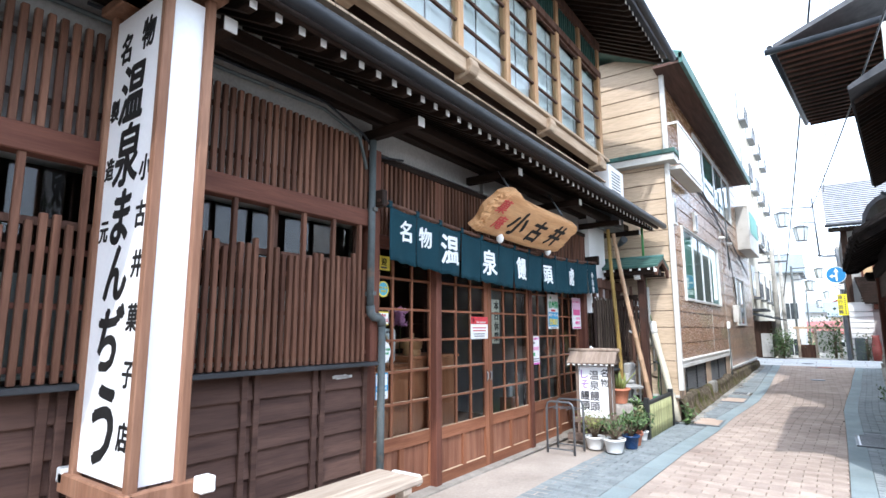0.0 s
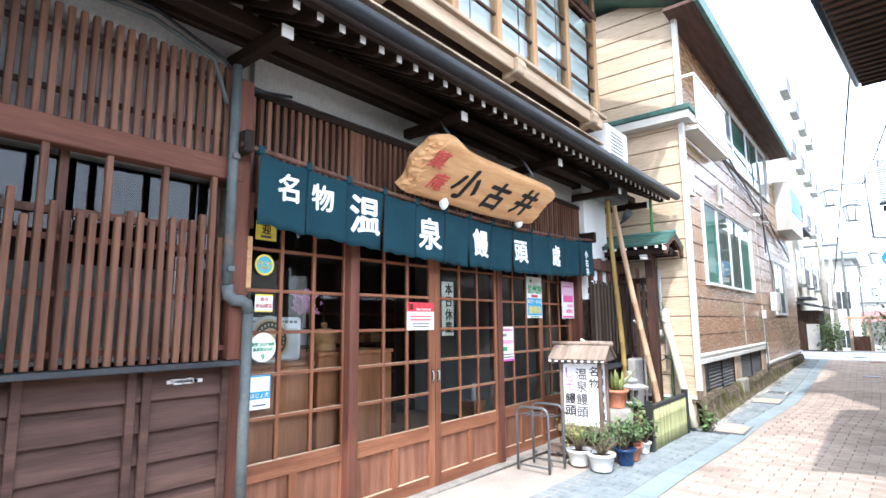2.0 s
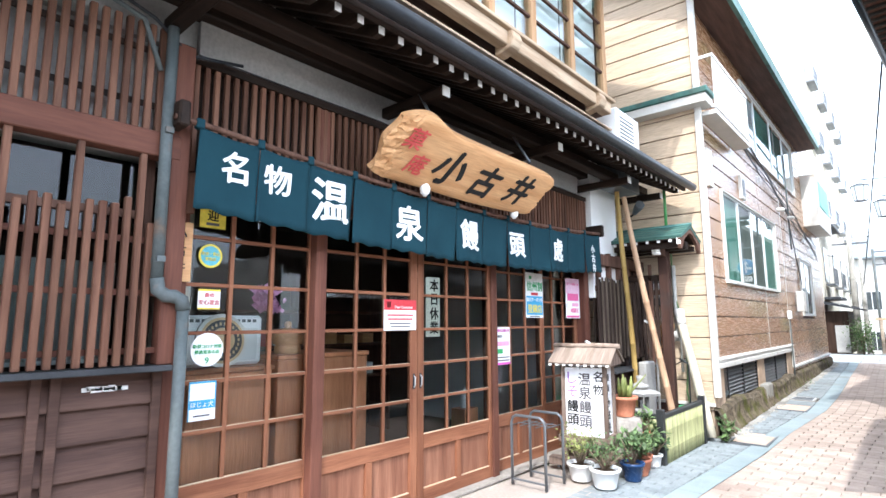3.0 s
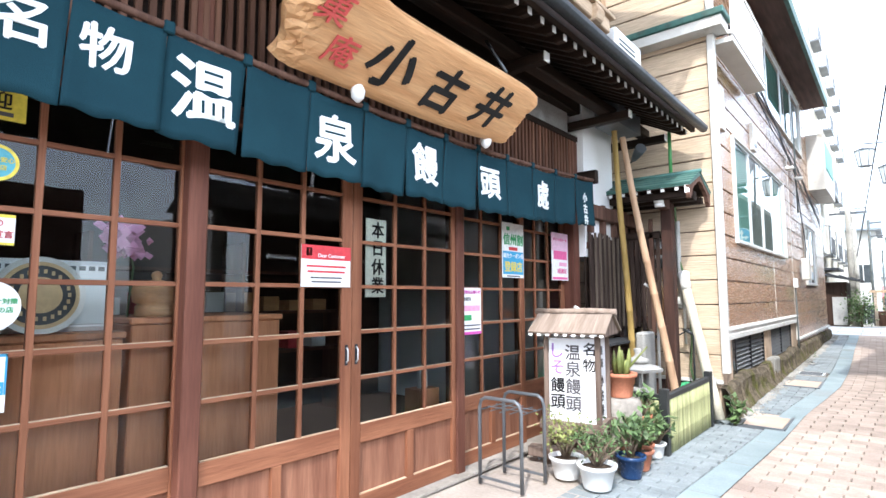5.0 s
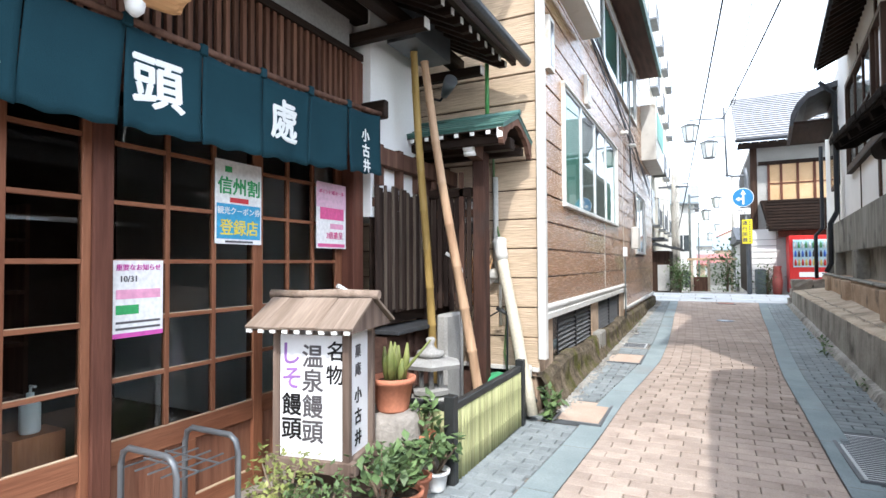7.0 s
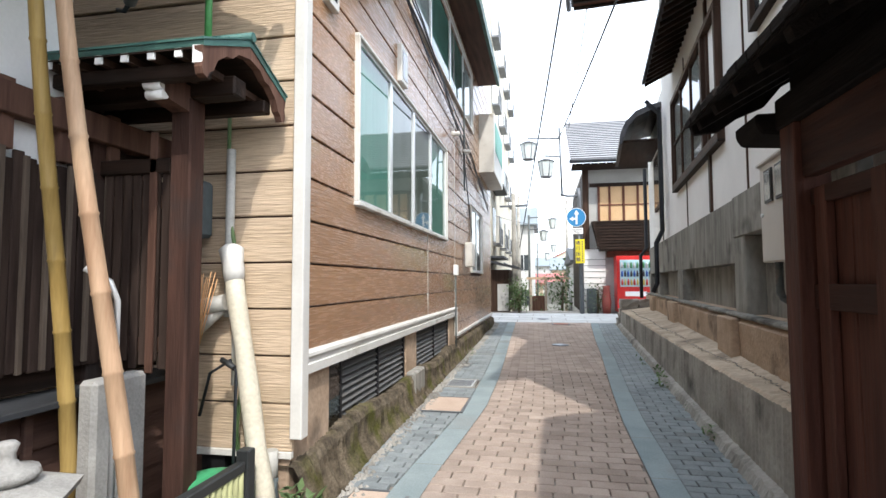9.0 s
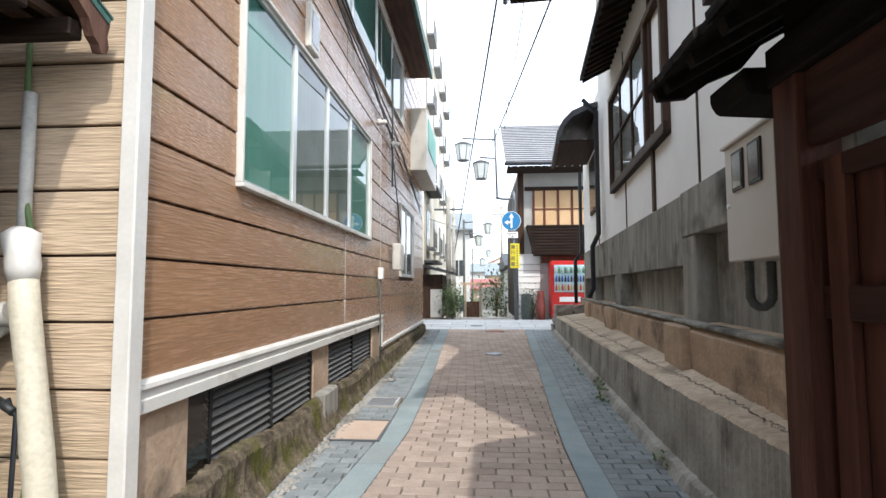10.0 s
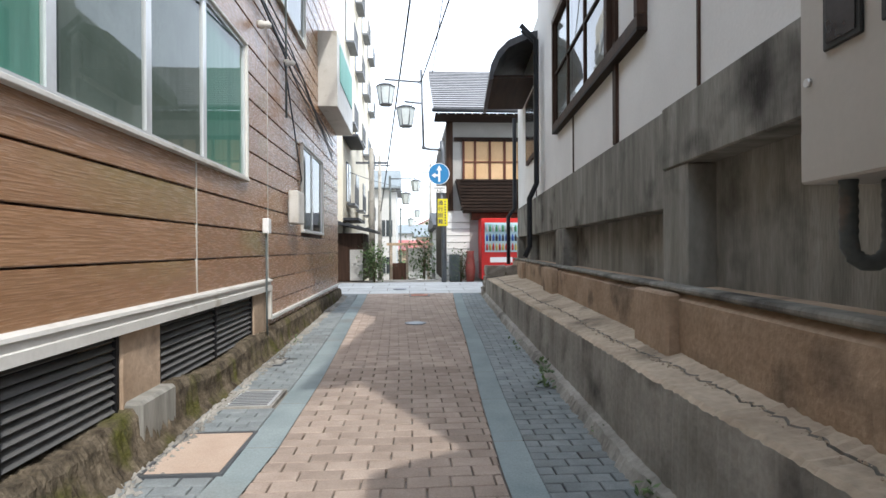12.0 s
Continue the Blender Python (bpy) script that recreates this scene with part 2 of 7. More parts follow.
clear.node_tree.links.new(clear_bsdf.outputs[0], clear.node_tree.nodes["Material Output"].inputs[0])
glass_pane = glass("window_glass")
glass_dim = glass("dim_window_glass", (0.55, 0.62, 0.6))
cream_wall = material("cream_wall", (0.58, 0.53, 0.42), (0.66, 0.61, 0.5), rough=0.8, bump=0.05)
tan_print = material("tan_print", (0.46, 0.31, 0.15), (0.54, 0.38, 0.2), rough=0.5, bump=0.02)
# colour stands in for the dim room and reflections at the clear panes
dim_backing = material("dim_grey_green", (0.16, 0.21, 0.19), (0.30, 0.36, 0.34), rough=0.5, scale=2.2, bump=0.05, contrast=0.6)
blind_white = material("pale_blind", (0.55, 0.58, 0.57), (0.68, 0.70, 0.69), grain=0.03, rough=0.8, scale=3, bump=0.05)
dark_glass = material("dark_window", (0.02, 0.025, 0.028), (0.05, 0.06, 0.065), rough=0.08, scale=2, bump=0, spec=0.8)


# ---- building blocks ----
GLASS_SIDE = 1
def box(bm, x0, x1, y0, y1, z0, z1):
    v = [bm.verts.new(c) for c in ((x0, y0, z0), (x1, y0, z0), (x1, y1, z0), (x0, y1, z0), (x0, y0, z1), (x1, y0, z1), (x1, y1, z1), (x0, y1, z1))]
    for f in ((3, 2, 1, 0), (4, 5, 6, 7), (0, 1, 5, 4), (1, 2, 6, 5), (2, 3, 7, 6), (3, 0, 4, 7)):
        bm.faces.new([v[i] for i in f])
    return v


def prism(bm, poly, axis, a, b):
    """A polygon extruded along an axis from a to b; poly in the other two coordinates, in x, y, z order."""
    def at(p, s):
        return {"x": (s, p[0], p[1]), "y": (p[0], s, p[1]), "z": (p[0], p[1], s)}[axis]
    lo, hi = [bm.verts.new(at(p, a)) for p in poly], [bm.verts.new(at(p, b)) for p in poly]
    bm.faces.new(lo), bm.faces.new(hi)
    for i in range(len(poly)):
        j = (i + 1) % len(poly)
        bm.faces.new((lo[i], lo[j], hi[j], hi[i]))
    bmesh.ops.recalc_face_normals(bm, faces=bm.faces)


def tube(bm, pts, radii, n=10, cap=True):
    """A round bar along a line of points; one radius or one for each point."""
    pts = [Vector(p) for p in pts]
    if not isinstance(radii, (list, tuple)):
        radii = [radii] * len(pts)
    rings = []
    for i, p in enumerate(pts):
        d = (pts[min(i + 1, len(pts) - 1)] - pts[max(i - 1, 0)]).normalized()
        a = d.cross(Vector((0.31, 0.17, 0.93)) if abs(d.z) < 0.9 else Vector((0, 1, 0.1))).normalized()
        b = d.cross(a)
        rings.append([bm.verts.new(p + radii[i] * (math.cos(t) * a + math.sin(t) * b)) for t in (2 * math.pi * k / n for k in range(n))])
    for r, s in zip(rings, rings[1:]):
        for k in range(n):
            f = bm.faces.new((r[k], r[(k + 1) % n], s[(k + 1) % n], s[k]))
            f.smooth = True
    if cap:
        bm.faces.new(rings[0][::-1]), bm.faces.new(rings[-1])
    bmesh.ops.recalc_face_normals(bm, faces=bm.faces)


def lathe(bm, profile, n=20, x=0.0, y=0.0):
    rings = [[bm.verts.new((x + r * math.cos(2 * math.pi * k / n), y + r * math.sin(2 * math.pi * k / n), z)) for k in range(n)] for r, z in profile]
    for r, s in zip(rings, rings[1:]):
        for k in range(n):
            f = bm.faces.new((r[k], r[(k + 1) % n], s[(k + 1) % n], s[k]))
            f.smooth = True
    bm.faces.new(rings[0][::-1]), bm.faces.new(rings[-1])
    bmesh.ops.recalc_face_normals(bm, faces=bm.faces)


def finish(bm, name, mat, bevel=0.0, segments=1):
    if bevel:
        bmesh.ops.bevel(bm, geom=[e for e in bm.edges], offset=bevel, segments=segments, affect="EDGES", clamp_overlap=True)
    bmesh.ops.recalc_face_normals(bm, faces=bm.faces)
    me = bpy.data.meshes.new(name)
    bm.to_mesh(me)
    bm.free()
    me.materials.append(mat)
    if mat.name.endswith("window_glass"):      # only the street side of a pane reflects
        me.materials.append(clear)
        for f in me.polygons:
            f.material_index = 0 if f.normal.x * GLASS_SIDE > 0.5 else 1
    return me


def part(name, bm, mat, parent, label="", bevel=0.0):
    ob = new(name, finish(bm, name, mat, bevel))
    ob.parent = parent
    if label:
        ob["label"] = label
    return ob


def piece(name, me, parent, x=0, y=0, z=0, rx=0, ry=0, rz=0, label=""):
    """One more object on a mesh that alike pieces share."""
    ob = new(name, me)
    ob.parent = parent
    ob.matrix_basis = pose(x, y, z, rx, ry, rz)
    if label:
        ob["label"] = label
    return ob


def bar(name, x0, x1, y0, y1, z0, z1, mat, parent, bevel=0.0, label=""):
    bm = bmesh.new()
    box(bm, x0, x1, y0, y1, z0, z1)
    return part(name, bm, mat, parent, label, bevel)


def bar_mesh(name, sx, sy, sz, mat, bevel=0.0):
    """A bar with its foot at the origin, centred in x and y."""
    bm = bmesh.new()
    box(bm, -sx / 2, sx / 2, -sy / 2, sy / 2, 0, sz)
    return finish(bm, name, mat, bevel)


def thing(name, label, category, m=None, group="", kind=""):
    e = new(name)
    e.empty_display_size = 0.1
    e.matrix_basis = m or Matrix()
    return tagged(e, label, category, group, kind)


def structure(name, boxes, mat, label="", bevel=0.0, m=None):
    bm = bmesh.new()
    for b in boxes:
        box(bm, *b)
    ob = new(name, finish(bm, name, mat, bevel))
    ob.matrix_basis = m or Matrix()
    return tagged(ob, label, "", "", "structure")


STREET = Matrix(((0, 0, 1, 0), (1, 0, 0, 0), (0, 1, 0, 0), (0, 0, 0, 1)))      # writing that faces +x
BACK = Matrix(((1, 0, 0, 0), (0, 0, -1, 0), (0, 1, 0, 0), (0, 0, 0, 1)))       # writing that faces -y


def letters(body, size, m, mat, parent, name="lettering", weight=0.012, leading=1.0, squeeze=1.0, slant=0.0):
    """Writing as a thin mesh, centred on m, in its x-y plane."""
    c = bpy.data.curves.new(name, "FONT")
    c.body, c.size, c.extrude = body, size, 0.0015
    c.align_x, c.align_y, c.space_line, c.shear, c.resolution_u = "CENTER", "CENTER", leading, slant, 3
    tmp = new(name, c)
    me = bpy.data.meshes.new_from_object(tmp.evaluated_get(bpy.context.evaluated_depsgraph_get()))
    bpy.data.objects.remove(tmp)
    me.transform(Matrix.Diagonal((squeeze, 1, 1, 1)))
    lo = [min(v.co[i] for v in me.vertices) for i in (0, 1)]
    hi = [max(v.co[i] for v in me.vertices) for i in (0, 1)]
    me.transform(Matrix.Translation((-(lo[0] + hi[0]) / 2, -(lo[1] + hi[1]) / 2, 0)))
    full = bmesh.new()      # a heavier stroke: the same outline laid over itself, a little aside
    for i, (a, b) in enumerate(((0, 0), (1, 0.3), (-1, -0.3), (0.3, 1), (-0.3, -1))):
        n = len(full.verts)
        full.from_mesh(me)
        full.verts.ensure_lookup_table()
        bmesh.ops.translate(full, verts=full.verts[n:], vec=(a * weight * size, b * weight * size, -0.0003 * i))
    full.to_mesh(me)
    full.free()
    me.materials.clear()
    me.materials.append(mat)
    ob = new(name, me)
    ob.parent = parent
    ob.matrix_basis = m
    return ob


def on(m, x, y, z):
    return Matrix.Translation((x, y, z)) @ m


def lerp(table, y):
    return float(np.interp(y, [a for a, b in table], [b for a, b in table]))


HEIGHTS = ((-40, -0.6), (0, 0.0), (5, 0.0), (9, -0.06), (12, 0.02), (16, 0.08), (20.5, 0.16), (23.5, 0.32), (26, 0.28), (60, -2.2), (140, -5), (900, -6))
LEFT_BAND = ((-40, -1.6), (7, -1.54), (9, -1.47), (10.3, -1.42), (11.3, -1.33), (12.3, -1.25), (14, -1.25), (16, -1.3), (18, -1.36), (21.5, -1.43))
RIGHT_BAND = ((-40, -0.1), (4, 0.0), (8.6, 0.06), (10.3, 0.075), (12, 0.085), (13.3, 0.145), (16, 0.3), (18.4, 0.4), (21.5, 0.57))
LOW_WALL = ((-40, 0.8), (10, 0.78), (11.9, 0.83), (20.5, 1.25))


def gz(y):
    return lerp(HEIGHTS, y)


def strip(bm, x0, x1, y0, y1, lift=0.0, step=0.5):
    """A ribbon of ground between two lines of x over y."""
    ys = [y0 + (y1 - y0) * i / max(1, round((y1 - y0) / step)) for i in range(max(1, round((y1 - y0) / step)) + 1)]
    rows = [(bm.verts.new((x0(y), y, gz(y) + lift)), bm.verts.new((x1(y), y, gz(y) + lift))) for y in ys]
    for a, b in zip(rows, rows[1:]):
        bm.faces.new((a[0], a[1], b[1], b[0]))


# dark red-brown timber of the gate opposite
gate_wood_z = wood("gate_wood_upright", (0.035, 0.014, 0.010), (0.12, 0.05, 0.036), "z", contrast=0.6)
gate_wood_y = wood("gate_wood_level", (0.022, 0.010, 0.008), (0.06, 0.027, 0.02), "y")
pale_batten = wood("weathered_pale_batten", (0.045, 0.033, 0.026), (0.16, 0.125, 0.095), "z", rough=0.85, vary=0.3, contrast=0.6)
pale_metal = material("grey_roof_sheet", (0.20, 0.205, 0.215), (0.29, 0.295, 0.305), rough=0.55, scale=2, bump=0.1, grain=0.05)


# ---- ground ----
bm = bmesh.new()
ys = [-300, -40, -10, 0, 5, 9, 12, 16, 20.5, 23.5, 26, 40, 60, 140, 900]
xs = [-600, -60, -8, 8, 60, 600]
grid = [[bm.verts.new((x, y, gz(y) - 0.02)) for x in xs] for y in ys]
for a, b in zip(grid, grid[1:]):
    for i in range(len(xs) - 1):
        bm.faces.new((a[i], a[i + 1], b[i + 1], b[i]))
ground = tagged(new("ground", finish(bm, "ground", joint)), "sandy joint bed and earth under the paving", "", "", "structure")

bm = bmesh.new()
strip(bm, lambda y: -3.2, lambda y: lerp(LEFT_BAND, y) - 0.62, -12, 7.6, 0.003)
apron = tagged(new("pavement", finish(bm, "pavement", apron_mat)), "pinkish screed apron along the shop front", "", "", "structure")

for name, table, off, width in (("band_left", LEFT_BAND, -0.22, 0.22), ("band_right", RIGHT_BAND, 0.0, 0.2)):
    bm = bmesh.new()
    y = -11.0
    while y < 21.5:
        y1 = min(y + 0.9, 21.5)
        strip(bm, lambda q: lerp(table, q) + off + 0.003, lambda q: lerp(table, q) + off + width - 0.003, y, y1 - 0.006, 0.004)
        y = y1
    tagged(new("pavement", finish(bm, name, band_grey)), "blue-grey smooth kerb band set flush in the paving", "", "", "structure")

# cross street at the brow: pale slabs
bm = bmesh.new()
for j in range(5):
    for i in range(16):
        x = -9 + i * 0.95 + 0.4 * (j % 2)
        strip(bm, lambda q: x + 0.008, lambda q: x + 0.942, 21.5 + 0.5 * j + 0.01, 21.5 + 0.5 * j + 0.49, 0.004)
slab_mat = material("pale_slab", (0.46, 0.47, 0.46), (0.58, 0.59, 0.58), rough=0.85, scale=3, bump=0.2, island=0.06)
tagged(new("road", finish(bm, "road", slab_mat)), "pale slabs of the cross street at the brow", "", "", "structure")
bm = bmesh.new()
strip(bm, lambda q: -1.4, lambda q: 0.7, 24.0, 140, 0.004, 2)
tagged(new("road", finish(bm, "road", concrete)), "street that falls away beyond the brow", "", "", "structure")

# ---- shop: walls, floor, roofs ----
shop_wall = structure("wall_west", [(-3.25, -3.1, -9, 3.2, 0, 1.18), (-3.25, -3.05, -9, 3.2, 2.95, 3.7), (-3.25, -3.1, -9, 3.2, 2.3, 2.95),
                                    (-3.25, -3.13, 3.2, 8.1, 2.95, 3.7)], old_plaster, "grey plaster wall of the shop under the eave")
structure("wall_shop_end", [(-3.4, -2.98, 8.12, 8.85, 1.7, 3.7), (-8, -3.25, 8.05, 8.25, 0, 6), (-8, -3.25, -9.2, -9, 0, 6)], plaster, "white plaster end wall of the shop")
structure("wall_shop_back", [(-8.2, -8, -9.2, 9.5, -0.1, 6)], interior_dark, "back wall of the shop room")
structure("floor", [(-8, -3.05, -9, 8.1, -0.2, 0.02)], interior_dark, "floor of the shop room, its shade put into the colour")
structure("ceiling", [(-8, -3.25, -9, 8.1, 2.95, 3.05)], interior_dark, "ceiling of the shop room, its shade put into the colour")
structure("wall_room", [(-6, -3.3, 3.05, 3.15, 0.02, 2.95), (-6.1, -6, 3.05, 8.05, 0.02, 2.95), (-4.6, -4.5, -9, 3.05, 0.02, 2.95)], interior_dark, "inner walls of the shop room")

# lower eave: a tiled pent roof with white-tipped rafters
eave = thing("pent_roof", "dark tiled pent roof on rafters with white painted tips", "roof")
bm = bmesh.new()
prism(bm, [(-2.21, 3.15), (-2.19, 3.18), (-3.35, 3.75), (-3.35, 3.71)], "y", -9, 9.25)
part("sheathing", bm, dark_wood, eave)
tile = bmesh.new()
for i in range(12):
    x0, x1 = -2.17 - i * 0.1, -2.17 - (i + 1) * 0.1 - 0.02
    z0, z1 = 3.185 + (i * 0.1) * 0.49, 3.185 + ((i + 1) * 0.1) * 0.49
    prism(tile, [(x0, z0), (x0, z0 + 0.035), (x1, z1 + 0.02), (x1, z1)], "y", -9, 9.3)
part("tiles", tile, tile_dark, eave)
bm = bmesh.new()
tube(bm, [(-2.11, -9, 3.17), (-2.11, 9.32, 3.155)], 0.05, 10)
part("gutter", bm, pipe_dark, eave)
bar("fascia", -2.22, -2.18, -9, 9.25, 3.11, 3.175, dark_wood, eave)
raf = bmesh.new()
prism(raf, [(-0.06, -0.05), (0.0, -0.05), (0.0, 0.0), (-1.1, 0.54), (-1.1, 0.49)], "y", -0.022, 0.022)
raf = finish(raf, "rafter", dark_wood_x)
tip = bar_mesh("rafter_tip", 0.006, 0.042, 0.046, white_paint)
for i in range(74):
    y = -2.3 + i * 0.157
    r = piece("rafter", raf, eave, -2.25, y, 3.13)
    piece("rafter_tip", tip, r, 0.003, 0, -0.048, label="white painted rafter end")
arm = bmesh.new()
box(arm, -0.7, 0.0, -0.04, 0.04, -0.04, 0.04)
arm = finish(arm, "bracket_arm", dark_wood_x, 0.008)
armtip = bar_mesh("arm_tip", 0.008, 0.075, 0.075, white_paint)
for y in (-0.17, 1.47, 3.12, 4.78, 6.43, 8.05, 9.1):
    a = piece("bracket_arm", arm, eave, -2.45, y, 3.06)
    piece("arm_tip", armtip, a, 0.004, 0, -0.0375, label="white painted beam end")
bar("purlin", -2.76, -2.64, -9, 9.15, 3.1, 3.2, dark_wood, eave, 0.01)
bar("wall_plate", -3.13, -3.0, -9, 9.05, 3.2, 3.32, dark_wood, eave, 0.01)

# ---- shop: boarded dado, lattice windows ----
dado = thing("boarded_dado", "dark brown lapped boards with vertical battens under the lattice windows", "wall boards")
board = bmesh.new()
prism(board, [(0, 0), (0.042, 0), (0.044, 0.006), (0.014, 0.165), (0, 0.165)], "y", 0, 1.02)
board = finish(board, "board", brown_board)
for k in range(12):
    for i in range(7):
        piece("board", board, dado, -3.1, 2.16 - 1.02 * k, 0.04 + 0.161 * i)
bat = bar_mesh("batten", 0.035, 0.045, 1.17, brown_board, 0.004)
for y in (3.17, 2.73, 2.655, 2.17, 2.08, 1.62, 1.54, 1.08, 1.0, 0.5, 0.4, -0.1, -0.6, -1.1):
    piece("batten", bat, dado, -3.06, y, 0.01)
bar("sill", -3.12, -2.93, -9, 3.2, 1.17, 1.2, roof_metal, dado, 0.004, "dark metal sill strip")
bm = bmesh.new()
for i in range(9):
    a, b = i * 0.011, 0.006 * math.sin(i * 2.3)
    box(bm, -3.072, -3.064, 2.84 + 1.7 * a, 2.87 + 1.7 * a + 0.01 * (i % 3), 1.085 + b, 1.105 + b)
part("paint_patch", bm, white_paint, dado, "scraped white paint patch")

lattice = thing("window_lattice", "reddish wooden slat lattice of uneven height before dark windows", "window lattice")
rng = random.Random(4)
slat = {k: bar_mesh("slat", 0.035, 0.032, z, slat_wood, 0.004) for k, z in ((0, 0.80), (1, 0.72), (2, 0.76), (3, 0.84), (9, 1.12))}
up = bar_mesh("slat", 0.035, 0.032, 0.60, slat_wood, 0.004)
for i in range(106):
    y = 3.06 - i * 0.0554
    kind = 9 if i % 5 == 1 else rng.choice((0, 1, 2, 3, 0, 2))
    piece("slat", slat[kind], lattice, -2.985, y, 1.205, ry=rng.uniform(-0.3, 0.3))
    piece("slat", up, lattice, -2.985, y, 2.4)
for z0, z1 in ((1.26, 1.29), (1.55, 1.58), (1.82, 1.85)):
    bar("rail", -3.02, -3.003, -2.9, 3.15, z0, z1, red_wood, lattice)
for z0, z1 in ((2.55, 2.58), (2.85, 2.88)):
    bar("rail", -3.02, -3.003, -2.9, 3.15, z0, z1, dark_wood, lattice)
bar("lintel", -3.06, -2.955, -2.9, 3.18, 2.28, 2.415, red_wood, lattice, 0.006, "red-brown lintel beam")
bar("post", -3.06, -2.96, 3.13, 3.23, 1.2, 2.95, red_wood_z, lattice, 0.006)
win = thing("window_1", "dark sliding windows behind the wooden lattice", "window", kind="structure")
for i in range(8):
    y0 = 3.1 - 0.8 * i
    pane = bar("pane", -3.115, -3.11, y0 - 0.76, y0 - 0.04, 1.24, 2.26, glass_dim, win)
    bar("window_frame", -3.12, -3.08, y0 - 0.04, y0, 1.2, 2.3, old_wood_z, win)
    bar("window_frame", -3.118, -3.085, y0 - 0.76, y0 - 0.04, 1.96, 2.0, old_wood_z, win)
bm = bmesh.new()
box(bm, -3.45, -3.43, -3, 3.1, 1.2, 1.75)
part("curtain", bm, blind_white, win, "pale half curtain")

# transom lattice over the doors
transom = thing("transom_lattice", "reddish slat lattice over the shop doors", "window lattice")
ts = bar_mesh("slat", 0.03, 0.03, 0.66, slat_wood, 0.003)
for i in range(81):
    piece("slat", ts, transom, -3.06, 3.28 + i * 0.06, 2.26)
bar("rail", -3.1, -3.03, 3.2, 8.1, 2.9, 2.95, dark_wood, transom)
bar("backing", -3.13, -3.115, 3.2, 8.1, 2.25, 2.95, dark_wood, transom)
bar("lintel", -3.16, -3.05, 3.2, 8.12, 2.16, 2.26, red_wood, transom, 0.006)
for y0, y1 in ((3.3, 5.0), (5.1, 6.2), (6.9, 8.0)):
    bar("plaster_panel", -3.13, -3.09, y0, y1, 2.99, 3.2, old_plaster, transom, 0.0, "pale plaster strip")

# ---- shop doors ----
def sliding_door(y0, y1, x, n, cols=3, group="glazed sliding doors of the shop"):
    d = thing("door_%d" % n, "brown wooden sliding door with small panes and lower panels, closed", "door", pose(x, y0, 0.02), group, "structure")
    w = y1 - y0
    bar("stile", -0.02, 0.02, 0, 0.075, 0, 2.2, door_z, d, 0.004)
    bar("stile", -0.02, 0.02, w - 0.075, w, 0, 2.2, door_z, d, 0.004)
    bar("bottom_rail", -0.018, 0.018, 0.075, w - 0.075, 0, 0.1, door_y, d, 0.003)
    bar("lock_rail", -0.018, 0.018, 0.075, w - 0.075, 0.4, 0.51, door_y, d, 0.003)
    bar("top_rail", -0.018, 0.018, 0.075, w - 0.075, 2.15, 2.2, door_y, d, 0.003)
    bar("middle_stile", -0.017, 0.019, w / 2 - 0.03, w / 2 + 0.03, 0.1, 0.4, door_z, d, 0.003)
    for a, b in ((0.075, w / 2 - 0.03), (w / 2 + 0.03, w - 0.075)):
        bar("panel", -0.014, -0.004, a, b, 0.1, 0.4, panel_wood, d)
        bar("worn_edge", -0.004, 0.017, a + 0.004, b - 0.004, 0.1, 0.106, lit_edge_wood, d, 0.002, "pale edge with sunlight put into its colour")
    cw = (w - 0.15) / cols
    bar("worn_edge", 0.003, 0.017, 0.08, w - 0.08, 0.51, 0.517, lit_edge_wood, d, 0.002, "pale edge with sunlight put into its colour")
    for z in (0.785, 1.06):
        bar("worn_edge", 0.003, 0.0135, 0.08, w - 0.08, z + 0.011, z + 0.014, lit_edge_wood, d, 0.0, "pale edge with sunlight put into its colour")
    zs = [0.51 + 0.275 * k for k in range(7)]
    for c in range(1, cols):
        bar("muntin", -0.012, 0.016, 0.075 + c * cw - 0.013, 0.075 + c * cw + 0.013, 0.51, 2.16, door_z, d, 0.002)
    for z in zs[1:6]:
        bar("muntin", -0.012, 0.014, 0.075, w - 0.075, z - 0.011, z + 0.011, door_y, d, 0.002)
    pm = bmesh.new()
    box(pm, -0.002, 0.002, 0, cw, 0, 0.275)
    pm = finish(pm, "pane", glass_pane)
    for c in range(cols):
        for z in zs[:6]:
            piece("pane", pm, d, 0, 0.075 + c * cw, z).visible_shadow = False
    return d


doors = [sliding_door(*a) for a in ((3.24, 4.2, -3.14, 1), (4.16, 5.128, -3.09, 2), (5.132, 6.15, -3.09, 3), (6.16, 7.16, -3.14, 4), (7.1, 8.0, -3.18, 5))]
for i, y in enumerate((5.09 - 4.16, 5.165 - 5.132)):
    bar("pull_plate", 0.02, 0.023, y - 0.011, y + 0.011, 0.87, 0.99, pipe_dark, doors[1 + i], 0.001, "dark recessed pull plate")
    bm = bmesh.new()
    tube(bm, [(0.022, y, 0.885), (0.036, y, 0.9), (0.036, y, 0.96), (0.022, y, 0.975)], 0.005, 8)
    part("door_handle", bm, alu, doors[1 + i], "small metal pull")
posts = thing("door_frame", "red-brown wooden posts and sill of the shop front", "door frame", kind="structure")
for y, w in ((3.24, 0.1), (4.18, 0.09), (6.155, 0.09), (8.06, 0.13)):
    bar("post", -3.17, -3.05, y - w / 2, y + w / 2, 0, 2.9, red_wood_z, posts, 0.006)
bar("threshold", -3.22, -2.98, 3.2, 8.1, 0.0, 0.022, stone_mid, posts, 0.004)

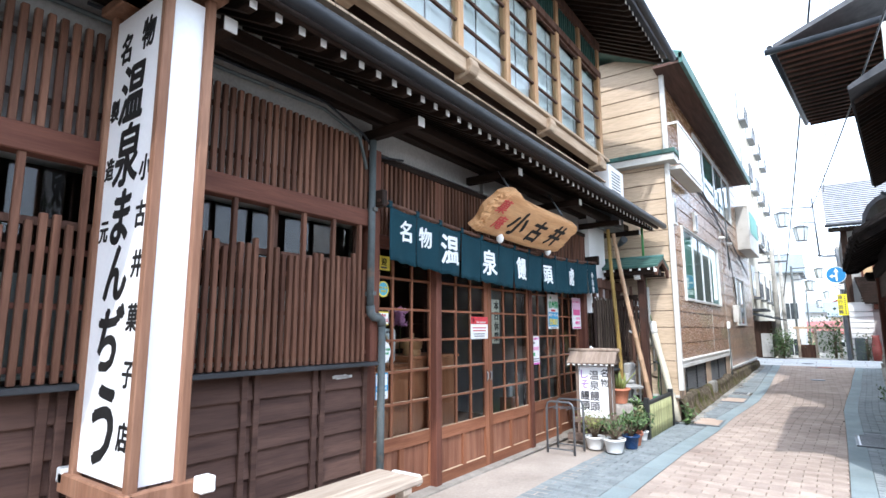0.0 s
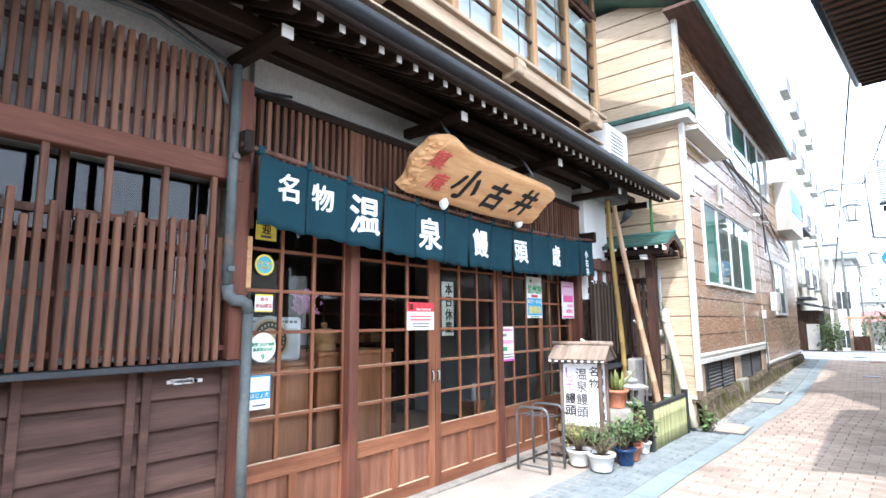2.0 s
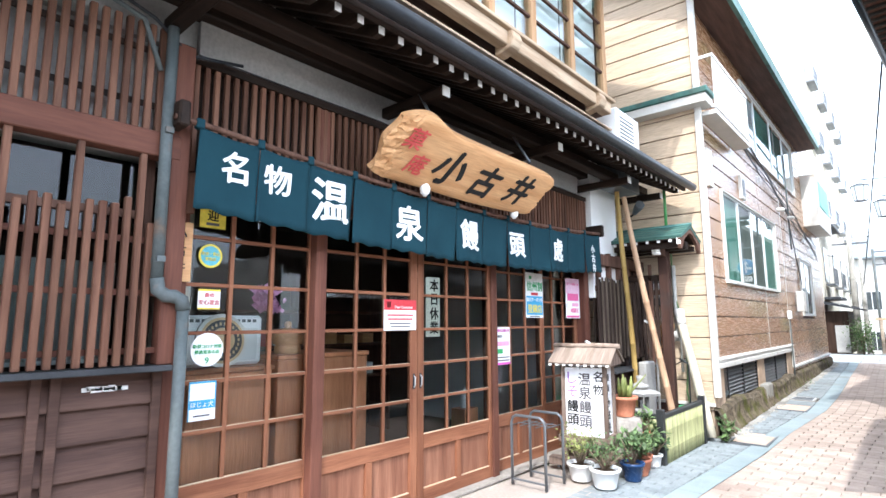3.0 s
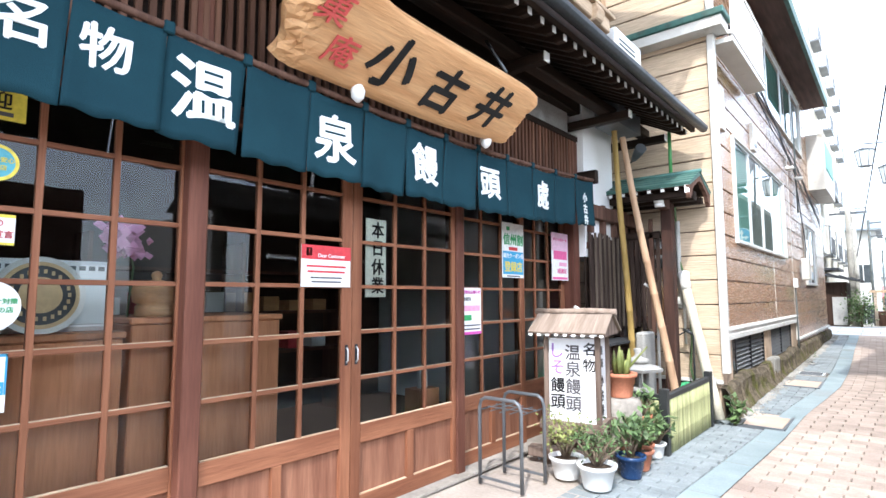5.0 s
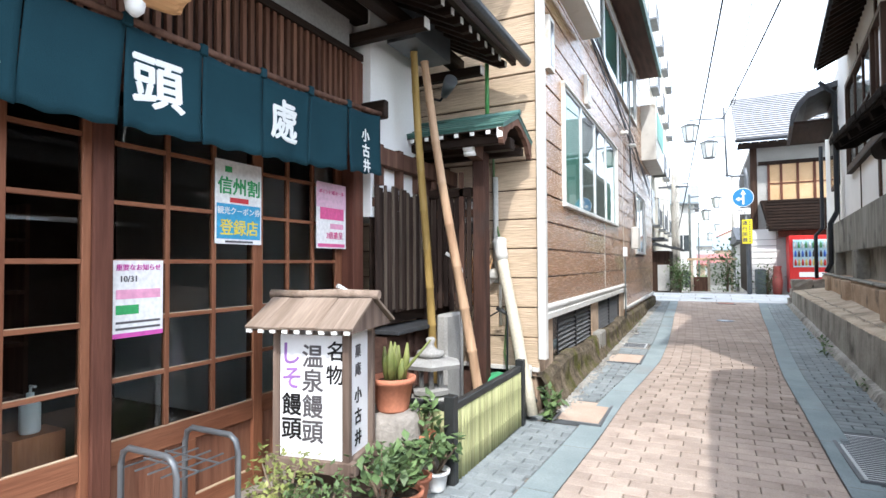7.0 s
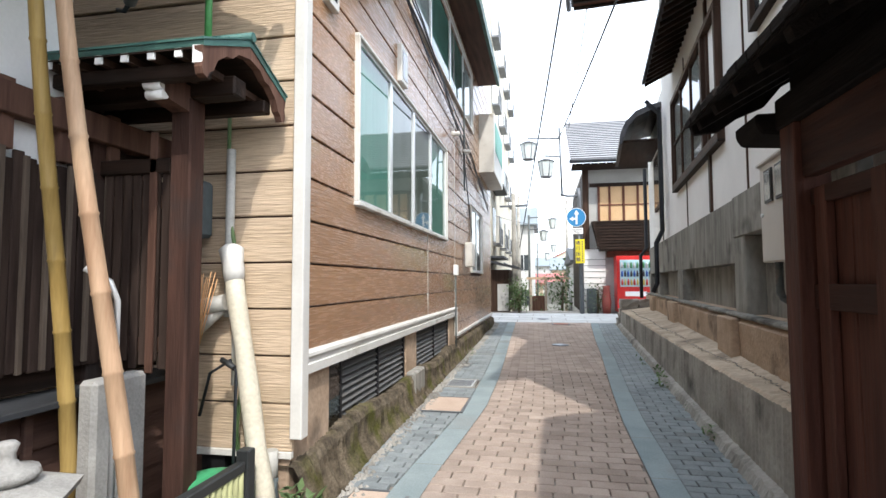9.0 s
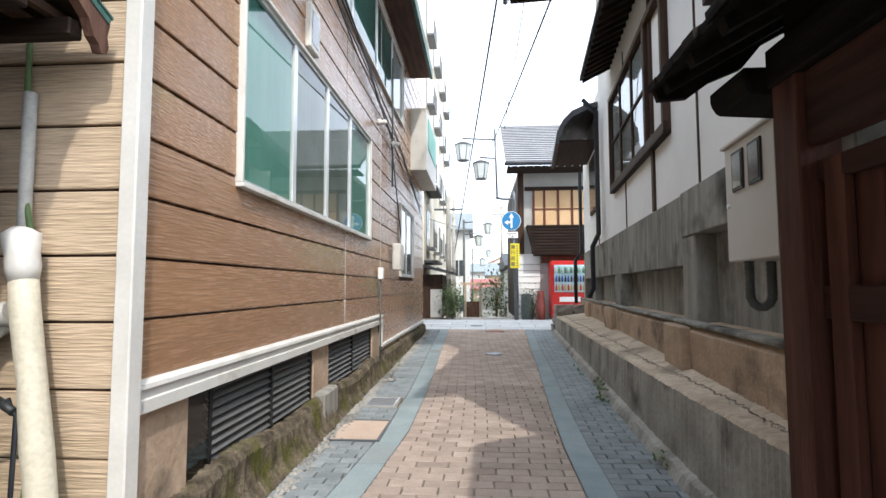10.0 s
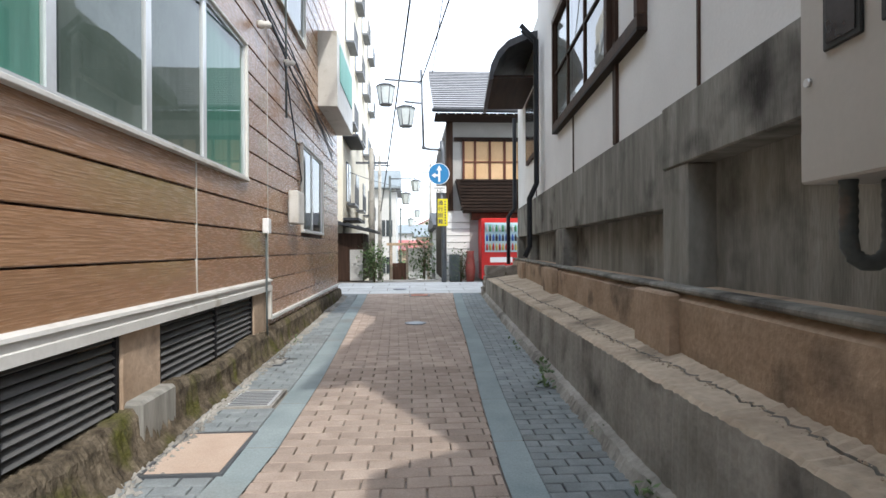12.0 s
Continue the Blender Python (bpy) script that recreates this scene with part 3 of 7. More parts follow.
# ---- shop: upper storey ----
upper = thing("upper_gallery", "old wooden upper gallery with glazed sashes over the pent roof", "gallery")
bar("ledge_beam", -2.7, -2.58, -9, 7.95, 3.88, 4.02, pale_wood_y, upper, 0.01)
bar("ledge_cap", -2.72, -2.54, -9, 8.0, 4.02, 4.06, pale_wood_y, upper, 0.006)
sb = bar_mesh("soffit_board", 0.6, 0.135, 0.02, pale_wood_y, 0.003)
for i in range(70):
    piece("soffit_board", sb, upper, -2.95, -1.6 + i * 0.14, 3.8, ry=12)
bm = bmesh.new()
prism(bm, [(-0.13, -0.1), (0.06, -0.06), (0.09, 0.02), (0.06, 0.1), (-0.13, 0.1)], "y", -0.07, 0.07)
cb = finish(bm, "beam_end", pale_wood_y, 0.012)
for y in (0.75, 2.5, 4.05, 5.85, 7.62):
    piece("beam_end", cb, upper, -2.6, y, 3.92, label="carved weathered beam end")
pm = bar_mesh("post", 0.09, 0.09, 1.95, pale_wood_z, 0.005)
for i, y in enumerate((-0.6, 0.3, 1.2, 2.1, 3.0, 3.95, 4.9, 5.6, 6.3, 7.1, 7.9)):
    piece("post", pm, upper, -2.66, y, 4.06)
for z in (4.1, 4.38, 4.7, 5.02, 5.36):
    bar("glazing_bar", -2.66, -2.63, -9, 7.86, z, z + 0.025, old_wood_z, upper)
bar("head_beam", -2.72, -2.6, -9, 7.95, 5.4, 5.5, old_wood_z, upper, 0.006)
bar("top_beam", -2.72, -2.6, -9, 7.95, 5.86, 6.0, old_wood_z, upper, 0.006)
gl = bar_mesh("pane", 0.005, 0.86, 1.28, glass_pane)
for i in range(11):
    piece("pane", gl, upper, -2.655, 7.42 - i * 0.87, 4.1).visible_shadow = False
bl = bar_mesh("blind", 0.01, 0.84, 1.27, blind_white)
for i in range(11):
    piece("blind", bl, upper, -2.72, 7.42 - i * 0.87, 4.1, label="pale lowered blind")
ss = bar_mesh("slat", 0.025, 0.025, 0.36, green_metal)
for i in range(70):
    piece("slat", ss, upper, -2.66, 7.84 - i * 0.075, 5.5)
bar("backing", -2.74, -2.72, -9, 7.95, 5.5, 5.86, dark_wood, upper)
structure("wall_upper", [(-3.3, -3.1, -9, 7.95, 3.6, 6.2), (-8, -2.72, 7.85, 8.0, 3.9, 6.6), (-8.2, -8, -9, 8, 5.9, 6.5)], brown_board, "brown upper wall of the shop")
uroof = thing("upper_roof", "dark tiled upper roof with white-tipped rafters", "roof")
bm = bmesh.new()
prism(bm, [(-1.72, 5.72), (-1.7, 5.78), (-5.6, 7.5), (-9, 5.9), (-9, 5.8), (-5.6, 7.4)], "y", -9, 8.55)
part("roof", bm, tile_dark, uroof)
bm = bmesh.new()
tube(bm, [(-1.64, -9, 5.74), (-1.64, 8.6, 5.72)], 0.055, 10)
part("gutter", bm, pipe_dark, uroof)
for i in range(46):
    r = piece("rafter", raf, uroof, -1.78, 1.4 + i * 0.157, 5.7)
    piece("rafter_tip", tip, r, 0.003, 0, -0.048, label="white painted rafter end")

# ---- the neighbouring sided house ----
HX, HY, HF = -2.07, 9.5, 21.45
house = thing("sided_house", "two-storey house in brown horizontal siding with ivory trim", "house")
bm = bmesh.new()
box(bm, -8, HX - 0.06, HY + 0.06, 15.4, 0.86, 6.4)
box(bm, -8, HX - 0.06, 15.4, HF, 0.0, 6.4)
box(bm, -8, HX - 0.6, HY + 0.06, 15.4, -0.1, 0.86)
part("wall", bm, brown_board, house)
bm = bmesh.new()
prism(bm, [(0, 0), (0.024, 0.0), (0.027, 0.006), (0.022, 0.26), (0.014, 0.266), (0.002, 0.267), (0, 0.267)], "y", 0, 1)
plank_street = finish(bm, "plank", siding)
# near-face planks take the lighter, sunlit copy of the siding colour
bm = bmesh.new()
prism(bm, [(0, 0), (-0.024, 0.0), (-0.027, 0.006), (-0.022, 0.26), (-0.014, 0.266), (-0.002, 0.267), (0, 0.267)], "x", 0, 1)
plank_near = finish(bm, "plank", siding_lit_tan)


def plank(me, x, y, z, length, axis):
    ob = piece("plank", me, house, x, y, z)
    ob.scale = (1, length, 1) if axis == "y" else (length, 1, 1)


for i in range(-2, 20):
    z = 0.925 + 0.277 * i
    for a, b in ((HY + 0.08, 13.3), (13.32, 15.4), (15.42, 18.4), (18.42, HF)):
        if i < 0 and a < 15:
            continue
        cut = [(a, b)]
        if 1.95 < z + 0.14 < 3.4:
            cut = [(p, q) for p, q in ((a, min(b, 10.6)), (max(a, 14.55), b)) if q - p > 0.03]
        if 1.5 < z + 0.14 < 2.95:
            cut = [(p2, q2) for p, q in cut for p2, q2 in ((p, min(q, 17.3)), (max(p, 19.2), q)) if q2 - p2 > 0.03]
        if 4.45 < z + 0.14 < 5.75:
            cut = [(p2, q2) for p, q in cut for p2, q2 in ((p, min(q, 12.4)), (max(p, 17.6), q)) if q2 - p2 > 0.03]
        for p, q in cut:
            plank(plank_street, HX - 0.06, p, z, q - p, "y")
for i in range(-2, 20):
    plank(plank_near, -5.0, HY + 0.06, 0.925 + 0.277 * i, 5.0 + HX - 0.01, "x")
bar("corner_trim", HX - 0.01, HX + 0.065, HY, HY + 0.09, 0.45, 6.3, siding_trim, house, 0.006, "ivory corner trim")
bm = bmesh.new()
prism(bm, [(HX - 0.06, 0.79), (HX + 0.012, 0.79), (HX + 0.012, 0.845), (HX + 0.0, 0.85), (HX - 0.004, 0.89), (HX + 0.016, 0.895), (HX + 0.012, 0.915), (HX - 0.03, 0.93), (HX - 0.06, 0.93)], "y", HY + 0.09, 15.42)
part("base_trim", bm, siding_trim, house, "weathered ivory drip trim")
bar("base_trim", HX - 0.06, HX + 0.012, 15.42, HF, 0.44, 0.48, siding_trim, house, 0.004)
bar("base_trim", HX - 0.04, HX + 0.01, 15.36, 15.42, 0.45, 0.79, siding_trim, house, 0.004)
bar("base_trim", -5.0, HX - 0.01, HY + 0.02, HY + 0.06, 0.33, 0.37, siding_trim, house, 0.004)
bar("joint_strip", HX - 0.05, HX - 0.032, 13.3, 13.32, 0.9, 2.0, siding_trim, house)
bar("joint_strip", HX - 0.05, HX - 0.032, 15.4, 15.42, 0.65, 6.2, siding_trim, house)
# foundation with louvres
for y0, y1 in ((HY + 0.05, 10.15), (12.23, 12.71), (14.85, 15.4)):
    bar("foundation", HX - 0.3, HX - 0.04, y0, y1, -0.1, 0.8, brown_render, house, 0.01, "rough brown foundation pier")
# black sheet stands in for the shade behind the louvres
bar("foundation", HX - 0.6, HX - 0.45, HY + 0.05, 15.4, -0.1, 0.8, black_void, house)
bar("foundation", HX - 0.3, HX - 0.05, 15.42, HF, -0.1, 0.44, brown_render, house, 0.01)
bm = bmesh.new()
prev = None
rng = random.Random(7)
for i in range(801):
    y = HY + 0.02 + i * (HF - HY - 0.02) / 800
    top = 0.33 + 0.03 * math.sin(y * 3.1) + rng.uniform(-0.012, 0.012) if y < 15.4 else 0.36 + rng.uniform(-0.02, 0.02)
    out = 0.06 + 0.02 * math.sin(y * 2.2) + rng.uniform(-0.01, 0.01)
    ring = [bm.verts.new(c) for c in ((HX - 0.35, y, top), (HX + 0.01, y, top - 0.01), (HX + 0.04, y, top - 0.06), (HX + out * 0.7 + rng.uniform(-0.015, 0.015), y, 0.17), (HX + out + rng.uniform(-0.012, 0.012), y, 0.09), (HX + out + 0.07 + rng.uniform(-0.03, 0.02), y, gz(y) - 0.02), (HX - 0.35, y, gz(y) - 0.05))]
    if prev:
        for k in range(6):
            bm.faces.new((prev[k], ring[k], ring[k + 1], prev[k + 1]))
    prev = ring
part("plinth", bm, mossy, house, "moss-grown concrete plinth")
bar("buttress", HX - 0.2, HX + 0.06, 12.25, 12.72, -0.05, 0.37, streaked, house, 0.02, "stained concrete buttress under the pier")
lou = bmesh.new()
prism(lou, [(0, 0), (0.035, -0.03), (0.04, -0.025), (0.004, 0.006)], "y", 0, 1)
lou = finish(lou, "louvre", louvre_grey)
for y0, y1 in ((10.39, 12.23), (12.71, 14.85)):
    for k in range(9):
        ob = piece("louvre", lou, house, HX - 0.1, y0, 0.36 + 0.052 * k)
        ob.scale = (1, y1 - y0, 1)
    for y in (y0 + 0.02, (y0 + y1) / 2, y1 - 0.02):
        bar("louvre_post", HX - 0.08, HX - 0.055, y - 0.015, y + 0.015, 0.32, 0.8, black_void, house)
bar("block_panel", HX - 0.12, HX - 0.06, 10.15, 10.39, 0.3, 0.78, glass_dim, house, 0.0, "dark glass block strip")


def house_window(name, y0, y1, z0, z1, cuts, kinds):
    bm = bmesh.new()
    box(bm, HX - 0.08, HX + 0.015, y0, y1, z0, z0 + 0.03)
    w = part(name, bm, siding_trim, house, "white framed window with teal curtains", 0.004)
    for a, b, c, d in ((y0, y1, z1 - 0.03, z1), (y0, y0 + 0.03, z0 + 0.03, z1 - 0.03), (y1 - 0.03, y1, z0 + 0.03, z1 - 0.03)):
        bar("frame", HX - 0.08, HX + 0.006, a, b, c, d, siding_trim, w, 0.004)
    edges = [y0 + 0.03, *cuts, y1 - 0.03]
    for (a, b), k in zip(zip(edges, edges[1:]), kinds):
        sash = bmesh.new()
        for p, q, r, s in ((a, a + 0.035, z0 + 0.03, z1 - 0.03), (b - 0.035, b, z0 + 0.03, z1 - 0.03), (a + 0.035, b - 0.035, z0 + 0.03, z0 + 0.06), (a + 0.035, b - 0.035, z1 - 0.06, z1 - 0.03)):
            box(sash, HX - 0.05, HX - 0.02, p, q, r, s)
        part("sash", sash, alu, w)
        bar("pane", HX - 0.038, HX - 0.034, a + 0.035, b - 0.035, z0 + 0.06, z1 - 0.06, glass_pane, w).visible_shadow = False
        if k:
            bm = bmesh.new()
            n = int((b - a) / 0.03)
            v = [[bm.verts.new((HX - 0.055 + 0.0008 * math.sin(i * 1.9), a + (b - a) * i / n, z)) for i in range(n + 1)] for z in (z0 + 0.06, z1 - 0.06)]
            for i in range(n):
                bm.faces.new((v[0][i], v[0][i + 1], v[1][i + 1], v[1][i]))
            # kind 3 is a flat sheet with the dim room put into its colour
            part("curtain", bm, {1: teal_film, 2: blind_white, 3: dim_backing}[k], w)
    return w


house_window("window", 10.6, 14.55, 1.965, 3.38, (11.6, 12.53, 13.46), (1, 3, 3, 1))
house_window("window", 17.3, 19.2, 1.53, 2.92, (18.2,), (2, 0))
house_window("window", 12.4, 17.6, 4.45, 5.75, (13.5, 15.0, 16.4), (2, 1, 1, 2))
for y0, y1, z0, z1 in ((11.85, 12.12, 3.45, 3.85), (9.95, 10.15, 3.3, 3.85)):
    w = bar("small_window", HX - 0.05, HX + 0.012, y0, y1, z0, z1, siding_trim, house, 0.004, "small framed window")
    bar("pane", HX + 0.0125, HX + 0.016, y0 + 0.05, y1 - 0.05, z0 + 0.05, z1 - 0.05, dark_glass, w)
# roof of the sided house
bm = bmesh.new()
prism(bm, [(-1.62, 5.98), (-1.6, 6.1), (-5, 7.4), (-9, 6.1), (-9, 6.0), (-5, 7.28)], "y", 9.15, 18.8)
part("roof", bm, green_metal, house, "green metal roof")
bar("soffit", -2.1, -1.64, 9.2, 18.8, 5.93, 5.98, brown_board, house)
bar("fascia", -1.66, -1.6, 9.15, 18.8, 5.9, 6.08, green_metal, house)
bar("wing", -2.9, -1.75, 18.9, HF, 3.9, 5.3, siding_trim, house, 0.01, "pale projecting upper bay")
bar("wing_window", -1.748, -1.735, 19.2, 21.2, 4.45, 5.15, teal_film, house)
ledge = bar("ledge_roof", -5, -1.85, 9.3, 9.66, 4.42, 4.5, green_metal, house, 0.01, "green metal ledge roof")
bar("fascia", -5, -1.88, 9.33, 9.66, 4.3, 4.42, siding_trim, ledge, 0.005)
# balcony rail
bal = bar("balcony", HX, -1.83, 9.62, 11.6, 4.2, 4.26, siding_trim, house, 0.004, "white balcony with a barred railing")
for z in (4.3, 5.03):
    bar("rail", -1.86, -1.83, 9.62, 11.6, z, z + 0.035, white_paint, bal)
    bar("rail", HX, -1.86, 9.62, 9.65, z, z + 0.035, white_paint, bal)
bs = bar_mesh("baluster", 0.016, 0.016, 0.72, white_paint)
for i in range(19):
    piece("baluster", bs, bal, -1.845, 9.66 + i * 0.106, 4.32)

# ---- house opposite: white wall on a concrete base; u runs along the wall, o out of it towards the street ----
ANG = math.degrees(math.atan2(0.0906, 0.9959))
RH = Matrix.Translation((1.3, 12.4, 0)) @ pose(0, 0, 0, 0, 0, -ANG)     # local y along the wall, local -x out of it
white_house = thing("white_house", "white plastered house with dark timber on a stained concrete base", "house", RH)
U0, U1 = -2.6, 9.2
GLASS_SIDE = -1
bar("wall", 0.02, 4.0, U0, 0.6, 2.2, 5.2, plaster, white_house, 0.0, "white plaster wall")
bar("wall", 0.02, 4.0, 0.6, 6.0, 2.2, 7.5, plaster, white_house, 0.0, "white plaster wall")
bar("wall", 0.02, 4.0, 6.0, U1, 2.2, 5.4, plaster, white_house, 0.0, "white plaster wall")
bar("upper_window", -0.02, 0.02, 1.5, 4.5, 5.6, 6.9, dark_glass, white_house, 0.0, "dark upper window")
bar("concrete_band", 0.0, 0.4, 0.1, U1, 1.53, 2.2, streaked, white_house, 0.008, "stained concrete band")
bar("concrete_band", -0.03, 0.4, U0, 0.1, 1.79, 2.2, streaked, white_house, 0.008)
bar("recess", 0.16, 0.4, U0, U1, 0.9, 1.8, streaked, white_house)
for a, b in ((-0.26, 0.12), (3.55, 4.1), (6.9, 7.3), (8.9, 9.2)):
    bar("pilaster", -0.02, 0.3, a, b, 1.02, 1.79 if a < 0.1 else 1.53, streaked, white_house, 0.012, "concrete pilaster")
bm = bmesh.new()
prism(bm, [(0.3, 0.55), (-0.11, 0.55), (-0.12, 0.96), (-0.05, 1.02), (0.3, 1.04)], "y", U0, U1)
part("plinth", bm, brown_render, white_house, "brown rendered plinth")
bar("plinth_lip", -0.123, 0.0, U0, U1, 1.005, 1.042, streaked, white_house, 0.012, "worn grey lip of the plinth")
for a, b in ((-0.38, 0.2), (3.45, 4.2), (6.8, 7.4)):
    bar("plinth_pier", -0.19, -0.1, a, b, 0.5, 1.0, brown_render, white_house, 0.015)
for u in (-0.36, 3.07, 6.2):
    bar("batten", 0.005, 0.03, u - 0.012, u + 0.012, 2.2, 4.9, dark_wood_z, white_house)
bar("timber_post", -0.01, 0.05, 1.22, 1.32, 2.2, 4.9, dark_wood_z, white_house, 0.004, "dark timber post")
w = bar("window", -0.062, 0.032, 0.5, 4.15, 2.9, 2.935, dark_wood, white_house, 0.004, "timber framed sliding window with pale blinds")
for a, b, c, d in ((0.5, 4.15, 2.93, 3.03), (0.5, 4.15, 4.45, 4.53), (0.5, 0.58, 3.03, 4.45), (4.07, 4.15, 3.03, 4.45), (1.32, 1.42, 3.03, 4.45)):
    bar("frame", -0.06, 0.03, a, b, c, d, dark_wood_z, w, 0.005)
for a, b in ((1.42, 2.35), (2.35, 3.25), (3.25, 4.07)):
    bar("sash", -0.03, 0.01, b - 0.04, b, 3.03, 4.45, dark_wood_z, w)
    bar("sash", -0.03, 0.01, a, b, 3.72, 3.75, dark_wood, w)
    bar("pane", -0.012, -0.008, a, b, 3.03, 4.45, glass_pane, w).visible_shadow = False
    bar("blind", 0.005, 0.015, a, b, 3.03, 4.4, blind_white, w)
w = bar("window", -0.03, 0.03, 6.0, 7.4, 2.95, 4.2, dark_wood_z, white_house, 0.004, "narrow timber window")
bar("pane", -0.034, -0.03, 6.08, 7.32, 3.03, 4.12, dark_glass, w)
w = bar("window", -0.05, 0.03, -2.25, -0.78, 3.55, 3.62, dark_wood, white_house, 0.004, "dark timber window with teal glass")
for a, b, c, d in ((-2.25, -0.78, 4.7, 4.78), (-2.25, -2.17, 3.62, 4.7), (-0.86, -0.78, 3.62, 4.7), (-1.55, -1.49, 3.62, 4.7)):
    bar("frame", -0.05, 0.03, a, b, c, d, dark_wood_z, w, 0.004)
bar("pane", -0.01, 0.018, -2.17, -0.86, 3.62, 4.7, dark_glass, w)
# eaves
bm = bmesh.new()
prism(bm, [(-0.5, 4.98), (-0.5, 5.05), (0.02, 5.35), (0.02, 5.2)], "y", U0 - 0.2, 4.4)
part("eave", bm, tile_dark, white_house, "dark eave over the window")
er = bmesh.new()
prism(er, [(-0.46, -0.06), (-0.46, 0.0), (0.03, 0.25), (0.03, 0.18)], "y", -0.02, 0.02)
er = finish(er, "rafter", dark_wood_x)
for i in range(31):
    piece("rafter", er, white_house, 0, 4.3 - i * 0.22, 4.97)
bm = bmesh.new()
prism(bm, [(-1.8, 7.5), (-1.8, 7.6), (2.6, 9.2), (5, 8.4), (5, 8.3), (2.6, 9.05)], "y", 0.45, 6.05)
part("roof", bm, tile_dark, white_house, "dark tiled main roof")
bm = bmesh.new()
tube(bm, [(-1.86, 0.4, 7.52), (-1.86, 6.1, 7.5)], 0.06, 8)
part("gutter", bm, pipe_dark, white_house)
bm = bmesh.new()
tube(bm, [(-1.95, 0.38, 7.42), (4, 0.38, 7.42)], 0.07, 8)
part("gutter", bm, pipe_dark, white_house)
bar("soffit", -1.75, 0.02, 0.5, 6.0, 7.4, 7.44, red_wood, white_house, 0.0, "brown boarded soffit")
for i in range(19):
    bar("rafter", -1.75, 0.0, 0.6 + i * 0.29, 0.65 + i * 0.29, 7.34, 7.4, dark_wood_x, white_house)
# little curved roof of the entrance bay
bm = bmesh.new()
prof = [(-0.85, 4.0), (-0.82, 4.25), (-0.7, 4.5), (-0.5, 4.7), (-0.2, 4.82), (0.05, 4.86), (0.05, 4.74), (-0.2, 4.7), (-0.5, 4.56), (-0.66, 4.36), (-0.76, 4.1), (-0.78, 4.0)]
prism(bm, [(a, b + 0.3) for a, b in prof], "y", 6.0, 8.4)
part("bay_roof", bm, tile_dark, white_house, "small curved tiled roof")
bar("bay_soffit", -0.76, 0.02, 6.1, 8.3, 4.35, 4.4, dark_wood, white_house)
for u, x in ((5.4, -0.1), (5.62, -0.06)):
    bm = bmesh.new()
    tube(bm, [(x - 0.25, u, 5.0), (x, u, 4.75), (x, u, 2.35), (x - 0.12, u, 2.1), (x - 0.12, u, 1.3), (x - 0.2, u, 1.12)], 0.045 if u < 5.5 else 0.03, 10)
    part("downpipe", bm, pipe_dark, white_house, "dark downpipe")
bm = bmesh.new()
tube(bm, [(-0.1, 8.9, 4.3), (-0.1, 8.9, 2.2), (-0.25, 8.9, 2.0), (-0.25, 8.9, 0.9)], 0.045, 10)
part("downpipe", bm, pipe_dark, white_house)

# low street wall with a sloped concrete shelf
bm = bmesh.new()
prev = None
rng = random.Random(3)
for i in range(371):
    y = 9.72 + i * 0.03
    x = lerp(LOW_WALL, y) + rng.uniform(-0.006, 0.006)
    g = gz(y)
    back = 1.3 + 0.091 * (y - 12.4) + 0.12
    zt = 0.60 + rng.uniform(-0.006, 0.006)
    ck = 0.17 + 0.025 * math.sin(y * 2.3) + rng.uniform(-0.02, 0.02)
    ring = [bm.verts.new(c) for c in ((x - 0.09 + rng.uniform(-0.03, 0.02), y, g - 0.02), (x - 0.05, y, g + 0.06 + rng.uniform(0, 0.03)), (x, y, g + 0.1), (x + 0.01, y, zt - 0.02), (x + 0.03, y, zt), (x + ck, y, zt + 0.014), (x + ck + 0.005, y, zt - 0.03), (x + ck + 0.012, y, zt + 0.02), (max(back, x + 0.25), y, 0.72), (max(back, x + 0.25), y, g - 0.05))]
    if prev:
        for k in range(9):
            bm.faces.new((prev[k], ring[k], ring[k + 1], prev[k + 1]))
    else:
        first = ring
    prev = ring
bm.faces.new(first), bm.faces.new(prev)
low_wall = tagged(new("low_wall", finish(bm, "low_wall", concrete)), "low stained concrete street wall with a cracked sloped shelf", "", "", "structure")
low_wall.data.materials.append(buff_concrete)
for f in low_wall.data.polygons:
    if f.normal.z > 0.4 and f.center.z > 0.5:
        f.material_index = 1
# rough stone blocks at the wall's end
blocks = thing("stone_blocks", "rough pale stone blocks at the end of the low wall", "stones", pose(1.2, 20.8, gz(20.8)))
rng = random.Random(11)
for k in range(3):
    for i in range(2):
        bm = bmesh.new()
        box(bm, 0, 0.42, 0, 0.36, 0, 0.24)
        bmesh.ops.subdivide_edges(bm, edges=bm.edges, cuts=2, use_grid_fill=True)
        for v in bm.verts:
            v.co += Vector([rng.uniform(-0.02, 0.02) for q in range(3)])
        ob = part("stone", bm, stone_mid, blocks)
        ob.location = (0.03 * k + 0.44 * i, -0.05 * k, 0.235 * k - 0.01)

# meter cabinet
cab = thing("meter_cabinet", "beige steel meter cabinet with two dark windows on the concrete wall", "meter cabinet", RH @ Matrix.Translation((-0.25, -1.7, 1.48)))
bar("body", 0, 0.24, -0.66, 0, 0, 0.68, ebox_mat, cab, 0.008)
bar("lid", -0.02, 0.24, -0.68, 0.02, 0.68, 0.7, ebox_mat, cab, 0.005)
for y in (-0.13, -0.36):
    fr = bar("meter_window", -0.012, 0.001, y - 0.16, y, 0.4, 0.63, black_plastic, cab, 0.004, "black framed meter window")
    bar("pane", -0.015, -0.0125, y - 0.14, y - 0.02, 0.42, 0.61, dark_glass, fr)
bm = bmesh.new()
tube(bm, [(-0.012, -0.05, 0.33), (0.001, -0.05, 0.33)], 0.014, 12)
part("lock", bm, alu, cab, "round chrome lock")
